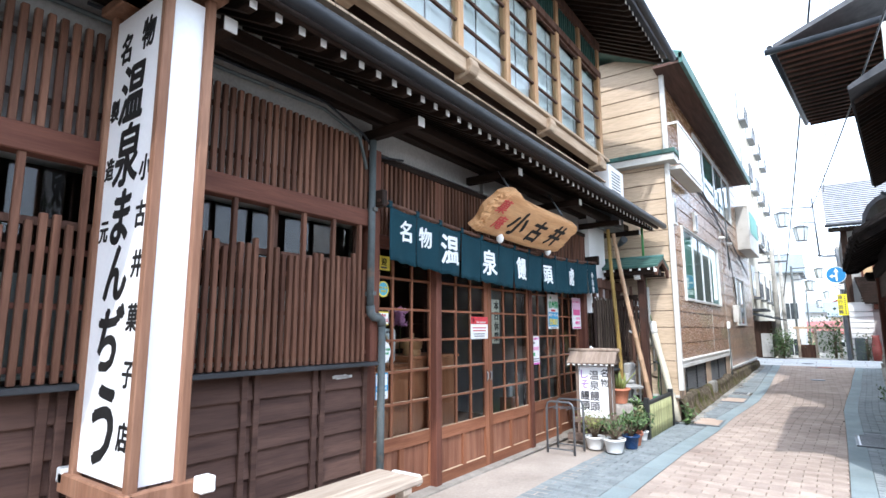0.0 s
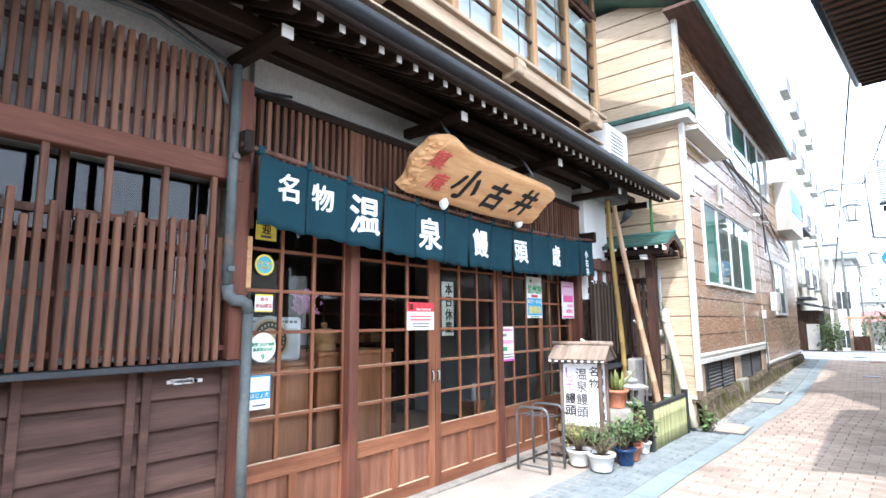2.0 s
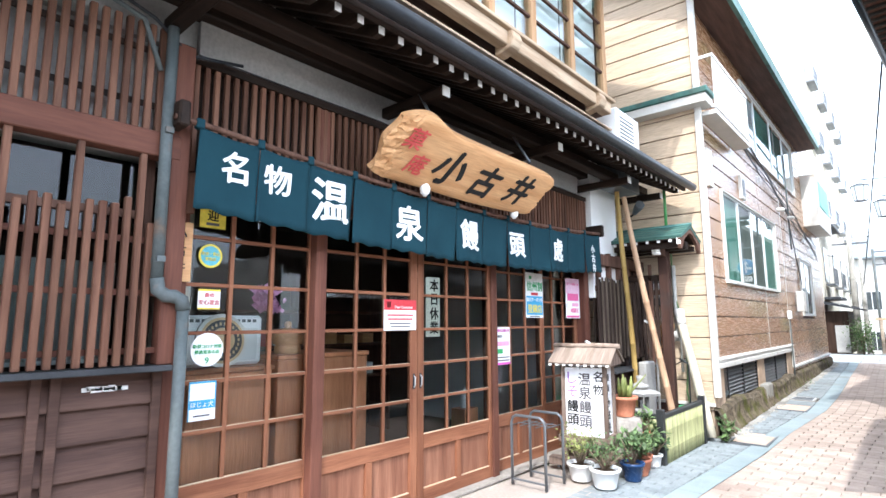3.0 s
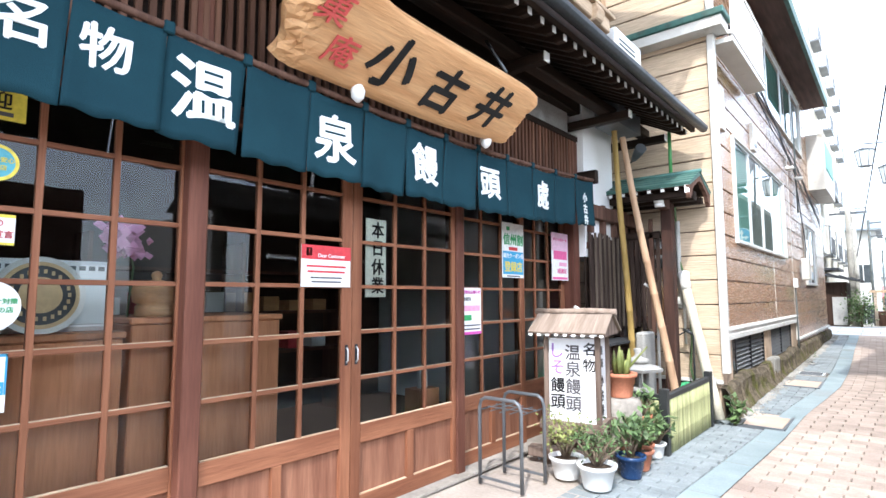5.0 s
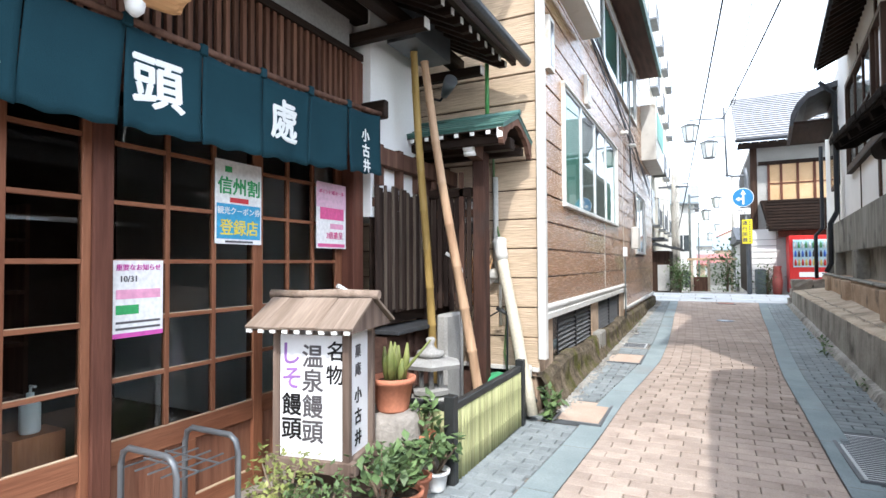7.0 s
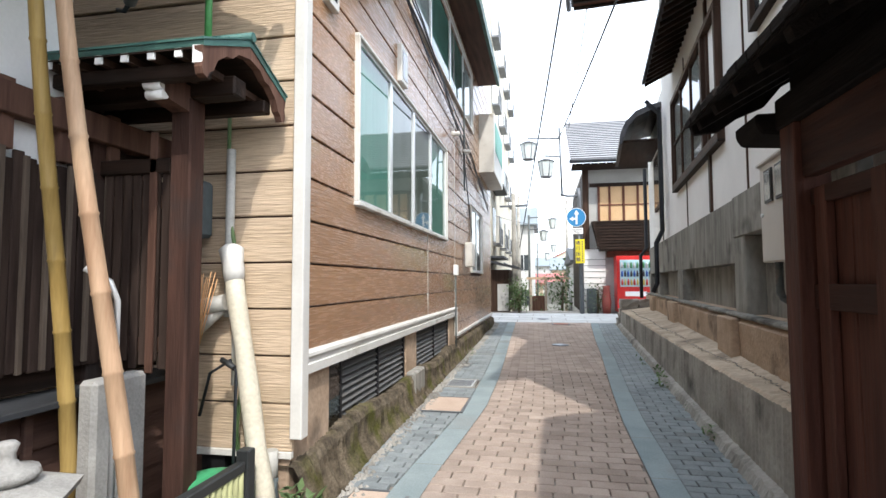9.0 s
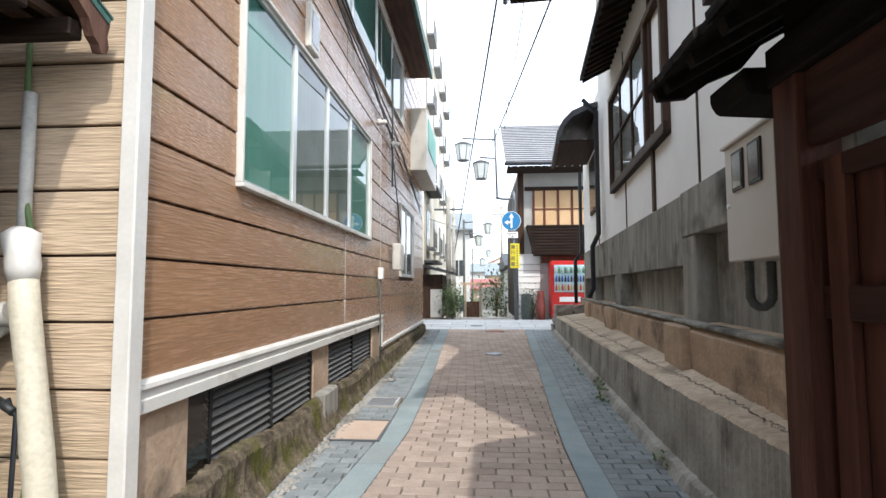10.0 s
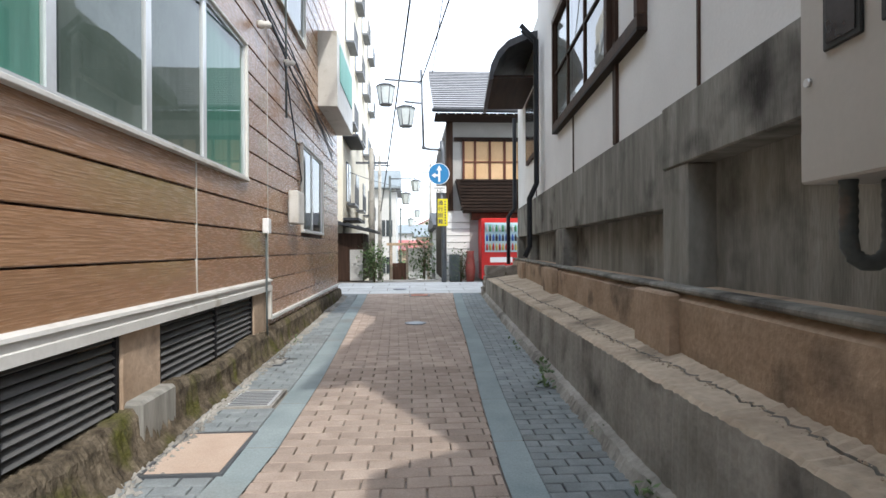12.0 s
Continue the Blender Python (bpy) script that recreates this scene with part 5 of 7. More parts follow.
notice("points_poster", "pink points sale poster on the shop front", 7.64, 7.975, 1.45, 1.92, -3.11, paper, [(0, 1, 0.62, 1, flat("pale_pink", (0.75, 0.5, 0.62))), (0.12, 0.92, 0.44, 0.62, rose), (0.05, 0.95, 0.02, 0.07, rose), (0.45, 0.9, 0.3, 0.38, pink)], [("ポイント3倍セール", 0.033, 0.5, 0.86, rose), ("3倍進呈", 0.055, 0.6, 0.2, rose)])
old_card = flat("old_card", (0.62, 0.6, 0.5))
closed = thing("closed_placard", "cream placard for a closed day hung behind the glazed door", "sign", pose(-3.106, 5.26, 1.29))
bar("board", 0, 0.006, 0, 0.175, 0, 0.5, old_card, closed, 0.002)
for i, ch in enumerate("本日休業"):
    letters(ch, 0.11, on(STREET, 0.009, 0.1, 0.43 - 0.118 * i), ink, closed, weight=0.018)


def disc_sticker(label, y, z, r, ground, ring, words, x=-3.118):
    t = thing("sticker", label, "sticker", pose(x, y, z))
    bm = bmesh.new()
    tube(bm, [(0, 0, 0), (0.003, 0, 0)], r, 28)
    part("disc", bm, ring, t)
    bm = bmesh.new()
    tube(bm, [(0.003, 0, 0), (0.004, 0, 0)], r * 0.82, 28)
    part("face", bm, ground, t)
    for body, s, dz, m in words:
        letters(body, s, on(STREET, 0.006, 0, dz), m, t, weight=0.015)


disc_sticker("round teal and yellow sticker on the shop door", 3.445, 1.80, 0.07, flat("aqua_print", (0.12, 0.42, 0.5)), yellow, [("安全・安心", 0.022, 0.012, yellow), ("宣言店", 0.022, -0.018, yellow)])
disc_sticker("round white sticker with green writing on the shop door", 3.455, 1.26, 0.095, paper, paper, [("新型コロナ対策", 0.024, 0.02, print_green), ("推進宣言の店", 0.024, -0.012, print_green), ("9", 0.05, -0.06, print_green)])
notice("sticker", "white sticker with red writing on the shop door", 3.385, 3.515, 1.49, 1.605, -3.118, paper, [(0, 1, 0.9, 1, yellow), (0, 1, 0, 0.08, yellow)], [("食の", 0.03, 0.5, 0.72, red_print), ("安心宣言", 0.031, 0.5, 0.35, red_print)])
notice("sticker", "blue and white welcome sticker on the shop door", 3.365, 3.52, 0.87, 1.085, -3.118, paper, [(0.05, 0.95, 0.3, 0.52, sky_blue), (0, 0.04, 0, 1, sky_blue), (0.96, 1, 0.3, 1, sky_blue), (0, 1, 0.95, 1, sky_blue), (0.2, 0.8, 0.1, 0.14, grey_text)], [("ほじょ犬", 0.033, 0.5, 0.41, paper)])
notice("sticker", "yellow sticker on the shop door", 3.37, 3.525, 1.965, 2.09, -3.118, yellow, [(0.25, 0.75, 0.12, 0.25, grey_text)], [("迎", 0.07, 0.5, 0.6, ink)])
for z0, h, body, mt in ((1.635, 0.33, "小古井", plaque_wood), (2.015, 0.235, "", slat_wood)):
    np_ = thing("name_plate", "small wooden name plate on the door post", "sign", pose(-3.045, 3.17, z0))
    bar("plate", 0, 0.02, 0, 0.13, 0, h, mt, np_, 0.004)
    for i, ch in enumerate(body):
        letters(ch, 0.065, on(STREET, 0.023, 0.065, h - 0.07 - i * 0.09), ink, np_, weight=0.015)

# things inside, behind the glass
cab_wood = wood("cabinet_wood", (0.38, 0.155, 0.075), (0.47, 0.205, 0.105), "z", rough=0.5)
for y0, y1, h, x in ((3.4, 3.95, 1.09, -3.24), (3.97, 4.73, 1.15, -3.21)):
    c = thing("cabinet", "brown wooden cabinet behind the glazed doors", "cabinet", pose(x, y0, 0.02))
    bar("body", -0.5, 0, 0, y1 - y0, 0, h, cab_wood, c, 0.006)
    bar("top", -0.52, 0.015, -0.01, y1 - y0 + 0.01, h, h + 0.03, cab_wood, c, 0.006)
structure("wall_door_jamb", [(-3.3, -3.2, 3.2, 3.375, 0.02, 2.9)], cream_wall, "cream inner jamb beside the first door")
oven = thing("appliance", "white steel appliance with a vented top on the cabinet", "appliance", pose(-3.4, 3.34, 1.14))
bar("body", -0.3, 0, 0, 0.62, 0, 0.32, white_plastic, oven, 0.02)
bar("panel", 0, 0.006, 0.33, 0.58, 0.03, 0.24, blind_white, oven, 0.01)
for i in range(14):
    bar("vent", 0.0, 0.003, 0.05 + i * 0.038, 0.075 + i * 0.038, 0.275, 0.295, pipe_grey, oven)
dish = thing("round_plaque", "round cream plaque with a dark lettered ring leaning on the appliance", "plaque", pose(-3.375, 3.66, 1.3, 0, -8))
for k, (r, mt, nm) in enumerate(((0.168, siding_trim, "rim"), (0.145, tan_print, "border"), (0.128, black_plastic, "ring"), (0.078, tan_print, "centre"))):
    bm = bmesh.new()
    tube(bm, [(0.008 * k if k else 0, 0, 0), (0.02 + 0.003 * k, 0, 0)], r, 36)
    part(nm, bm, mt, dish)
for k in range(22):
    a = 2 * math.pi * k / 22
    bar("mark", 0.029, 0.031, 0.103 * math.cos(a) - 0.006, 0.103 * math.cos(a) + 0.006, 0.103 * math.sin(a) - 0.009, 0.103 * math.sin(a) + 0.009, tan_print, dish)
dollw = thing("turned_wood_vessel", "turned pale wooden vessel with a knobbed lid on the cabinet", "ornament", pose(-3.34, 4.12, 1.2))
bm = bmesh.new()
lathe(bm, [(0.085, 0), (0.09, 0.01), (0.09, 0.05), (0.08, 0.058), (0.1, 0.07), (0.108, 0.12), (0.1, 0.16), (0.05, 0.17), (0.018, 0.178), (0.026, 0.2), (0.02, 0.215), (0.004, 0.222)], 24)
part("vessel", bm, plaque_wood, dollw)
flo = thing("orchid", "pink-violet artificial orchid behind the glass", "flower", pose(-3.42, 4.02, 1.19))
bm = bmesh.new()
rng = random.Random(8)
for i in range(110):
    p = Vector((rng.gauss(0, 0.03), rng.gauss(0, 0.032) - 0.05 * (i / 110), 0.31 + 0.15 * i / 110))
    r = rng.uniform(0.02, 0.036)
    v = [bm.verts.new(p + Vector((rng.uniform(-r, r), r * math.cos(a), r * math.sin(a)))) for a in (0, 1.6, 3.1, 4.7)]
    bm.faces.new(v)
part("petals", bm, flat("orchid_pink", (0.66, 0.3, 0.5)), flo)
bm = bmesh.new()
tube(bm, [(0, 0, 0), (0.0, 0.02, 0.25), (0, -0.03, 0.44)], 0.005, 6)
part("stem", bm, leaf_mat, flo)
shelf = thing("display_shelf", "dim display shelves at the back of the shop", "shelf", pose(-5.8, 4.4, 0.02))
for k in range(4):
    bar("shelf_board", 0, 0.4, 0, 2.6, 0.3 + 0.4 * k, 0.33 + 0.4 * k, old_wood_z, shelf)
for y in (0, 1.3, 2.57):
    bar("upright", 0, 0.4, y, y + 0.03, 0, 1.8, old_wood_z, shelf)
rng = random.Random(2)
for i in range(16):
    bx_ = thing("gift_box", "small packed box on the display shelf", "box", pose(-5.7, 4.5 + (i % 8) * 0.3, 0.35 + 0.4 * (i // 8) + 0.4))
    bar("box", 0, 0.2, 0, 0.18, 0, rng.uniform(0.08, 0.2), rng.choice([paper, plaque_wood, red_print, blind_white]), bx_, 0.003)
bottle = thing("pump_bottle", "clear pump bottle behind the glass", "bottle", pose(-3.3, 6.0, 0.62))
bm = bmesh.new()
lathe(bm, [(0.035, 0), (0.04, 0.01), (0.04, 0.12), (0.015, 0.15), (0.015, 0.17)], 14)
part("bottle", bm, blind_white, bottle)
bm = bmesh.new()
tube(bm, [(0, 0, 0.17), (0, 0, 0.2), (0.04, 0, 0.2)], 0.006, 6)
part("pump", bm, white_plastic, bottle)
bar("stand", -0.08, 0.08, -0.1, 0.1, -0.6, 0.0, cab_wood, thing("side_table", "small wooden side table inside the doors", "table", pose(-3.3, 6.0, 0.62)))

# lantern sign on the ground
sg = thing("lantern_sign", "white box sign with brush lettering under a small shingled wooden roof", "sign", pose(-2.79, 6.9, 0.0, 0, 0, 11))
grey_frame = wood("sign_stand_wood", (0.10, 0.07, 0.055), (0.20, 0.15, 0.12), "z", rough=0.85)
bar("box", 0.03, 0.42, 0.015, 0.33, 0.30, 0.96, sign_white, sg)
for x, y in ((0, 0), (0.41, 0), (0, 0.31), (0.41, 0.31)):
    bar("post", x, x + 0.04, y, y + 0.04, 0.06, 0.98, grey_frame, sg, 0.004)
for y in (-0.01, 0.31):
    bar("rail", -0.04, 0.49, y, y + 0.05, 0.24, 0.31, grey_frame, sg, 0.005)
for x in (-0.005, 0.41):
    bar("rail", x, x + 0.045, 0.04, 0.31, 0.24, 0.31, grey_frame, sg, 0.005)
bar("foot", -0.12, 0.52, -0.08, 0.02, 0.03, 0.11, grey_frame, sg, 0.008)
bar("foot", -0.12, 0.52, 0.32, 0.42, 0.03, 0.11, grey_frame, sg, 0.008)
for x in (-0.05, 0.45):
    bm = bmesh.new()
    tube(bm, [(x, -0.03, 0.015), (x + 0.03, -0.03, 0.015)], 0.018, 10)
    part("castor", bm, steel, sg)
sh = bmesh.new()
box(sh, 0, 0.104, 0, 0.29, -0.007, 0.007)
sh = finish(sh, "shingle", shingle_wood)
rng = random.Random(9)
for i in range(6):
    for side in (0, 1):
        ob = piece("shingle", sh, sg, -0.09 + i * 0.102, -0.115 if side == 0 else 0.475, 1.005 + rng.uniform(0, 0.006), rx=28 if side == 0 else 0, rz=rng.uniform(-1.5, 1.5))
        if side:
            ob.matrix_basis = pose(-0.09 + i * 0.102 + 0.104, 0.475, 1.005, 28, 0, 180)
bm = bmesh.new()
tube(bm, [(-0.12, 0.175, 1.168), (0.1, 0.175, 1.165), (0.3, 0.177, 1.172), (0.55, 0.175, 1.168)], [0.026, 0.024, 0.027, 0.025], 10)
part("ridge", bm, shingle_wood, sg)
for x in (-0.08, 0.49):
    bm = bmesh.new()
    prism(bm, [(-0.1, 0.985), (0.46, 0.985), (0.175, 1.145)], "x", x, x + 0.015)
    part("gable", bm, grey_frame, sg)
tm = bar_mesh("rafter_tip", 0.03, 0.012, 0.018, white_paint)
for i in range(9):
    piece("rafter_tip", tm, sg, -0.07 + i * 0.07, -0.105, 0.982)
for body, x, z, s, m in (("名", 0.365, 0.88, 0.1, ink), ("物", 0.365, 0.755, 0.1, ink), ("温", 0.235, 0.85, 0.12, grey_text), ("泉", 0.235, 0.72, 0.12, grey_text), ("饅", 0.235, 0.585, 0.12, grey_text), ("頭", 0.235, 0.45, 0.12, grey_text),
                         ("し", 0.11, 0.86, 0.12, violet_ink), ("そ", 0.11, 0.73, 0.12, violet_ink), ("饅", 0.11, 0.59, 0.115, ink), ("頭", 0.11, 0.46, 0.115, ink)):
    letters(body, s * 1.08, on(BACK, x, 0.012, z), m, sg, weight=0.018)
for i, ch in enumerate("菓庵"):
    letters(ch, 0.075, on(STREET, 0.423, 0.175, 0.86 - 0.1 * i), grey_text, sg, weight=0.018)
for i, ch in enumerate("小古井"):
    letters(ch, 0.09, on(STREET, 0.423, 0.175, 0.62 - 0.115 * i), ink, sg, weight=0.018)

# umbrella rack
rack = thing("umbrella_rack", "grey steel tube umbrella rack with a wire grid", "umbrella rack", pose(-2.88, 6.12, 0))
for y in (0.0, 0.3):
    bm = bmesh.new()
    tube(bm, [(0.02, y, 0), (0.02, y, 0.52), (0.035, y, 0.57), (0.07, y, 0.59), (0.31, y, 0.59), (0.345, y, 0.57), (0.36, y, 0.52), (0.36, y, 0)], 0.013, 10)
    part("hoop", bm, steel, rack)
for x in (0.03, 0.11, 0.19, 0.27, 0.35):
    bar("grid_wire", x - 0.003, x + 0.003, 0.0, 0.3, 0.5, 0.506, steel, rack)
for y in (0.1, 0.2):
    bar("grid_wire", 0.02, 0.36, y - 0.003, y + 0.003, 0.506, 0.512, steel, rack)
for y in (0.0, 0.3):
    bar("foot_bar", 0.02, 0.36, y - 0.008, y + 0.008, 0.04, 0.056, steel, rack, 0.003)


# potted plants
def pot(bm, r, h, lip=0.012):
    lathe(bm, [(r * 0.72, 0), (r * 0.75, 0.01), (r * 0.96, h * 0.82), (r * 0.96 + lip, h * 0.84), (r + lip, h), (r - 0.01, h), (r * 0.88, h - 0.03)], 22)


def foliage(bm, tips, n, size, spread, rng, curl=0.3):
    for i in range(n):
        c = Vector(rng.choice(tips)) + Vector([rng.gauss(0, spread) for q in range(3)])
        d = Vector([rng.uniform(-1, 1), rng.uniform(-1, 1), rng.uniform(-0.3, 0.9)]).normalized()
        s = d.cross(Vector((0, 0, 1))).normalized() if abs(d.z) < 0.95 else Vector((1, 0, 0))
        L = size * rng.uniform(0.7, 1.3)
        up = d.cross(s) * L * curl * rng.uniform(-1, 1)
        a, b, e, f = c, c + d * L * 0.5 + s * L * 0.27 + up * 0.5, c + d * L + up * 0.2, c + d * L * 0.5 - s * L * 0.27 + up * 0.5
        q = c + d * L * 0.5 + up
        vs = [bm.verts.new(p) for p in (a, b, e, f, q)]
        for t in ((0, 1, 4), (1, 2, 4), (2, 3, 4), (3, 0, 4)):
            bm.faces.new([vs[k] for k in t]).smooth = True


def potted(x, y, z, r, h, potmat, label, height, spread, leaves, size, mat, seed, stems=6, name="potted_plant"):
    rng = random.Random(seed)
    t = thing(name, label, "plant", pose(x, y, z), "potted plants by the shop front")
    bm = bmesh.new()
    pot(bm, r, h)
    part("pot", bm, potmat, t)
    bm = bmesh.new()
    lathe(bm, [(r * 0.9, h - 0.028), (r * 0.5, h - 0.015), (0.002, h - 0.012)], 16)
    part("soil", bm, soil, t)
    bm = bmesh.new()
    tips = []
    for i in range(stems):
        a = 6.283 * i / stems + rng.uniform(-0.4, 0.4)
        q = spread * rng.uniform(0.4, 1.0)
        top = (q * math.cos(a), q * math.sin(a), h + height * rng.uniform(0.6, 1.0))
        mid = (0.45 * top[0], 0.45 * top[1], h + 0.4 * (top[2] - h))
        tube(bm, [(0.01 * math.cos(a), 0.01 * math.sin(a), h - 0.02), mid, top], [0.012, 0.009, 0.004], 6)
        tips += [top, ((mid[0] + top[0]) / 2 + rng.uniform(-0.03, 0.03), (mid[1] + top[1]) / 2, (mid[2] + top[2]) / 2), top]
    part("branchwork", bm, bark, t)
    bm = bmesh.new()
    foliage(bm, tips, leaves, size, spread * 0.24, rng)
    part("foliage", bm, mat, t)
    return t


potted(-2.46, 6.62, 0, 0.115, 0.15, white_plastic, "yellow-green jade plant in a white plastic pot", 0.25, 0.17, 330, 0.036, leaf_yellow, 1, 9)
potted(-2.2, 6.56, 0, 0.125, 0.16, white_plastic, "green jade plant in a white plastic pot", 0.2, 0.16, 330, 0.036, leaf_mat, 2, 9)
potted(-2.13, 6.98, -0.02, 0.1, 0.16, blue_pot_mat, "thin green plant in a dark blue glazed pot", 0.25, 0.15, 90, 0.07, leaf_mat, 3, 5)
potted(-2.16, 7.2, -0.02, 0.11, 0.15, terracotta, "leafy green plant in a terracotta pot", 0.16, 0.16, 180, 0.07, leaf_mat, 4, 6)
potted(-2.22, 7.45, -0.03, 0.09, 0.14, terracotta, "green plant in a small terracotta pot", 0.22, 0.13, 90, 0.07, leaf_mat, 5, 5)
potted(-2.17, 7.62, -0.03, 0.075, 0.12, white_plastic, "trailing plant in a small white pot", 0.18, 0.14, 70, 0.09, leaf_mat, 6, 5)
potted(-2.26, 7.62, 0.18, 0.07, 0.12, terracotta, "small plant in a terracotta pot on a step", 0.16, 0.1, 50, 0.08, leaf_mat, 9, 4)
bar("step", -0.08, 0.08, -0.08, 0.08, -0.24, 0.0, stone_mid, thing("stone_step", "small stone block under a flower pot", "stone", pose(-2.26, 7.62, 0.18)), 0.02)
drum = thing("stone_pedestal", "rough round stone pedestal under a flower pot", "stone", pose(-2.42, 7.53, -0.06))
bm = bmesh.new()
lathe(bm, [(0.17, 0), (0.185, 0.1), (0.18, 0.3), (0.175, 0.45), (0.16, 0.5), (0.02, 0.505)], 22)
rng = random.Random(6)
for v in bm.verts:
    v.co += Vector([rng.uniform(-0.008, 0.008) for q in range(3)])
part("stone", bm, stone_mid, drum)
cactus = thing("potted_plant", "tall succulent in a large terracotta pot on the pedestal", "plant", pose(-2.42, 7.53, 0.445), "potted plants by the shop front")
bm = bmesh.new()
pot(bm, 0.13, 0.2, 0.015)
part("pot", bm, terracotta, cactus)
bm = bmesh.new()
lathe(bm, [(0.12, 0.17), (0.002, 0.19)], 16)
part("soil", bm, soil, cactus)
bm = bmesh.new()
rng = random.Random(13)
for i in range(14):
    a, q = rng.uniform(0, 6.28), rng.uniform(0, 0.08)
    h = rng.uniform(0.1, 0.26)
    tube(bm, [(q * math.cos(a), q * math.sin(a), 0.17), (1.3 * q * math.cos(a), 1.3 * q * math.sin(a), 0.17 + h * 0.6), (1.4 * q * math.cos(a), 1.4 * q * math.sin(a), 0.17 + h)], [0.016, 0.022, 0.006], 7)
tube(bm, [(0.02, 0.02, 0.18), (0.1, 0.1, 0.3), (0.2, 0.12, 0.42)], [0.012, 0.01, 0.006], 6)
part("foliage", bm, leaf_yellow, cactus)

# stone lantern
sl = thing("stone_lantern", "small pale stone garden lantern", "stone lantern", pose(-2.52, 8.22, 0.0) @ Matrix.Scale(0.82, 4))
for name, prof, n in (("base", [(0.17, 0), (0.17, 0.34), (0.2, 0.38), (0.2, 0.44), (0.1, 0.45)], 6), ("platform", [(0.1, 0.45), (0.17, 0.47), (0.18, 0.51), (0.11, 0.53)], 6), ("roof", [(0.1, 0.7), (0.28, 0.71), (0.295, 0.745), (0.2, 0.77), (0.09, 0.79)], 6), ("finial", [(0.1, 0.79), (0.13, 0.815), (0.12, 0.845), (0.055, 0.86), (0.034, 0.885), (0.032, 0.91), (0.046, 0.95), (0.03, 0.965)], 16)):
    bm = bmesh.new()
    lathe(bm, prof, n)
    for f in bm.faces:
        f.smooth = n > 8
    part(name, bm, stone_pale, sl)
for k in range(6):
    a = math.pi / 3 * k
    bm = bmesh.new()
    tube(bm, [(0.1 * math.cos(a), 0.1 * math.sin(a), 0.52), (0.1 * math.cos(a), 0.1 * math.sin(a), 0.71)], 0.025, 6)
    part("pillar", bm, stone_pale, sl)
sp = thing("stone_slab", "upright grey stone slab behind the lantern", "stone", pose(-2.67, 8.86, -0.05))
bm = bmesh.new()
box(bm, -0.05, 0.05, -0.165, 0.165, 0, 0.96)
part("slab", bm, stone_pale, sp, "", 0.02)

# low bamboo fence with dark posts
fence = thing("bamboo_fence", "low green bamboo fence between black posts", "fence", pose(-2.13, 7.75, -0.05))
for x, y in ((0, 0), (0, 1.38), (-0.5, 0)):
    bar("post", x - 0.035, x + 0.035, y - 0.035, y + 0.035, 0, 0.56, black_plastic, fence, 0.006)
bar("top_rail", -0.025, 0.025, 0.035, 1.345, 0.46, 0.51, black_plastic, fence, 0.006)
bar("top_rail", -0.465, -0.035, -0.025, 0.025, 0.46, 0.51, black_plastic, fence, 0.006)
bmm = bmesh.new()
tube(bmm, [(0, 0, 0), (0, 0, 0.13), (0, 0, 0.14), (0, 0, 0.15), (0, 0, 0.32), (0, 0, 0.33), (0, 0, 0.34), (0, 0, 0.46)], [0.023, 0.023, 0.026, 0.023, 0.023, 0.026, 0.023, 0.023], 8)
bmm = finish(bmm, "bamboo", bamboo_pale)
for i in range(28):
    piece("bamboo", bmm, fence, 0, 0.06 + i * 0.0468, 0.01, rz=i * 40)
for i in range(9):
    piece("bamboo", bmm, fence, -0.06 - i * 0.0468, 0, 0.01, rz=i * 55)

# roofed garden gate between shop and house
gg = thing("garden_gate", "weathered wooden garden gate under a small green copper roof", "gate", pose(-2.455, 9.06, -0.05))
bar("post", -0.055, 0.06, -0.06, 0.06, 0, 2.36, gate_post_wood, gg, 0.008)
bar("post", -0.62, -0.5, -0.07, 0.07, 0, 2.3, gate_post_wood, gg, 0.008)
bar("beam", -0.75, 0.3, -0.055, 0.055, 2.36, 2.46, dark_wood_x, gg, 0.008)
for y in (-0.27, 0.27):
    bar("eave_beam", -0.75, 0.3, y - 0.035, y + 0.035, 2.36, 2.43, dark_wood_x, gg, 0.006)
bar("rail", -0.62, -0.08, -0.03, 0.03, 1.98, 2.06, dark_wood_x, gg, 0.005)
for z in (1.05, 1.8):
    bar("rail", -0.5, -0.08, 0.01, 0.04, z, z + 0.07, old_wood_z, gg, 0.004)
pk = bar_mesh("paling", 0.045, 0.015, 1.03, grey_wood_z, 0.003)
for i in range(7):
    piece("paling", pk, gg, -0.46 + i * 0.058, -0.005, 0.96 + 0.02 * (i % 3))
bar("tall_paling", -0.2, -0.155, -0.03, -0.014, 0.94, 2.2, old_wood_z, gg, 0.004)
bm = bmesh.new()
prism(bm, [(-0.38, 2.465), (-0.385, 2.49), (0.0, 2.66), (0.385, 2.49), (0.38, 2.465), (0.0, 2.625)], "x", -0.95, 0.355)
part("roof", bm, green_metal, gg, "green copper roof")
for side in (-1, 1):
    for i in range(4):
        lay = bmesh.new()
        y0, y1 = 0.392 - i * 0.098, 0.392 - (i + 1) * 0.098
        z0, z1 = 2.49 + i * 0.0435, 2.49 + (i + 1) * 0.0435
        prism(lay, [(side * y0, z0), (side * y0, z0 + 0.012), (side * y1, z1 + 0.005), (side * y1, z1)], "x", -0.95, 0.36)
        part("roof_course", lay, green_metal, gg)
bm = bmesh.new()
tube(bm, [(-0.95, 0, 2.675), (0.37, 0, 2.675)], 0.025, 8)
part("ridge", bm, green_metal, gg)
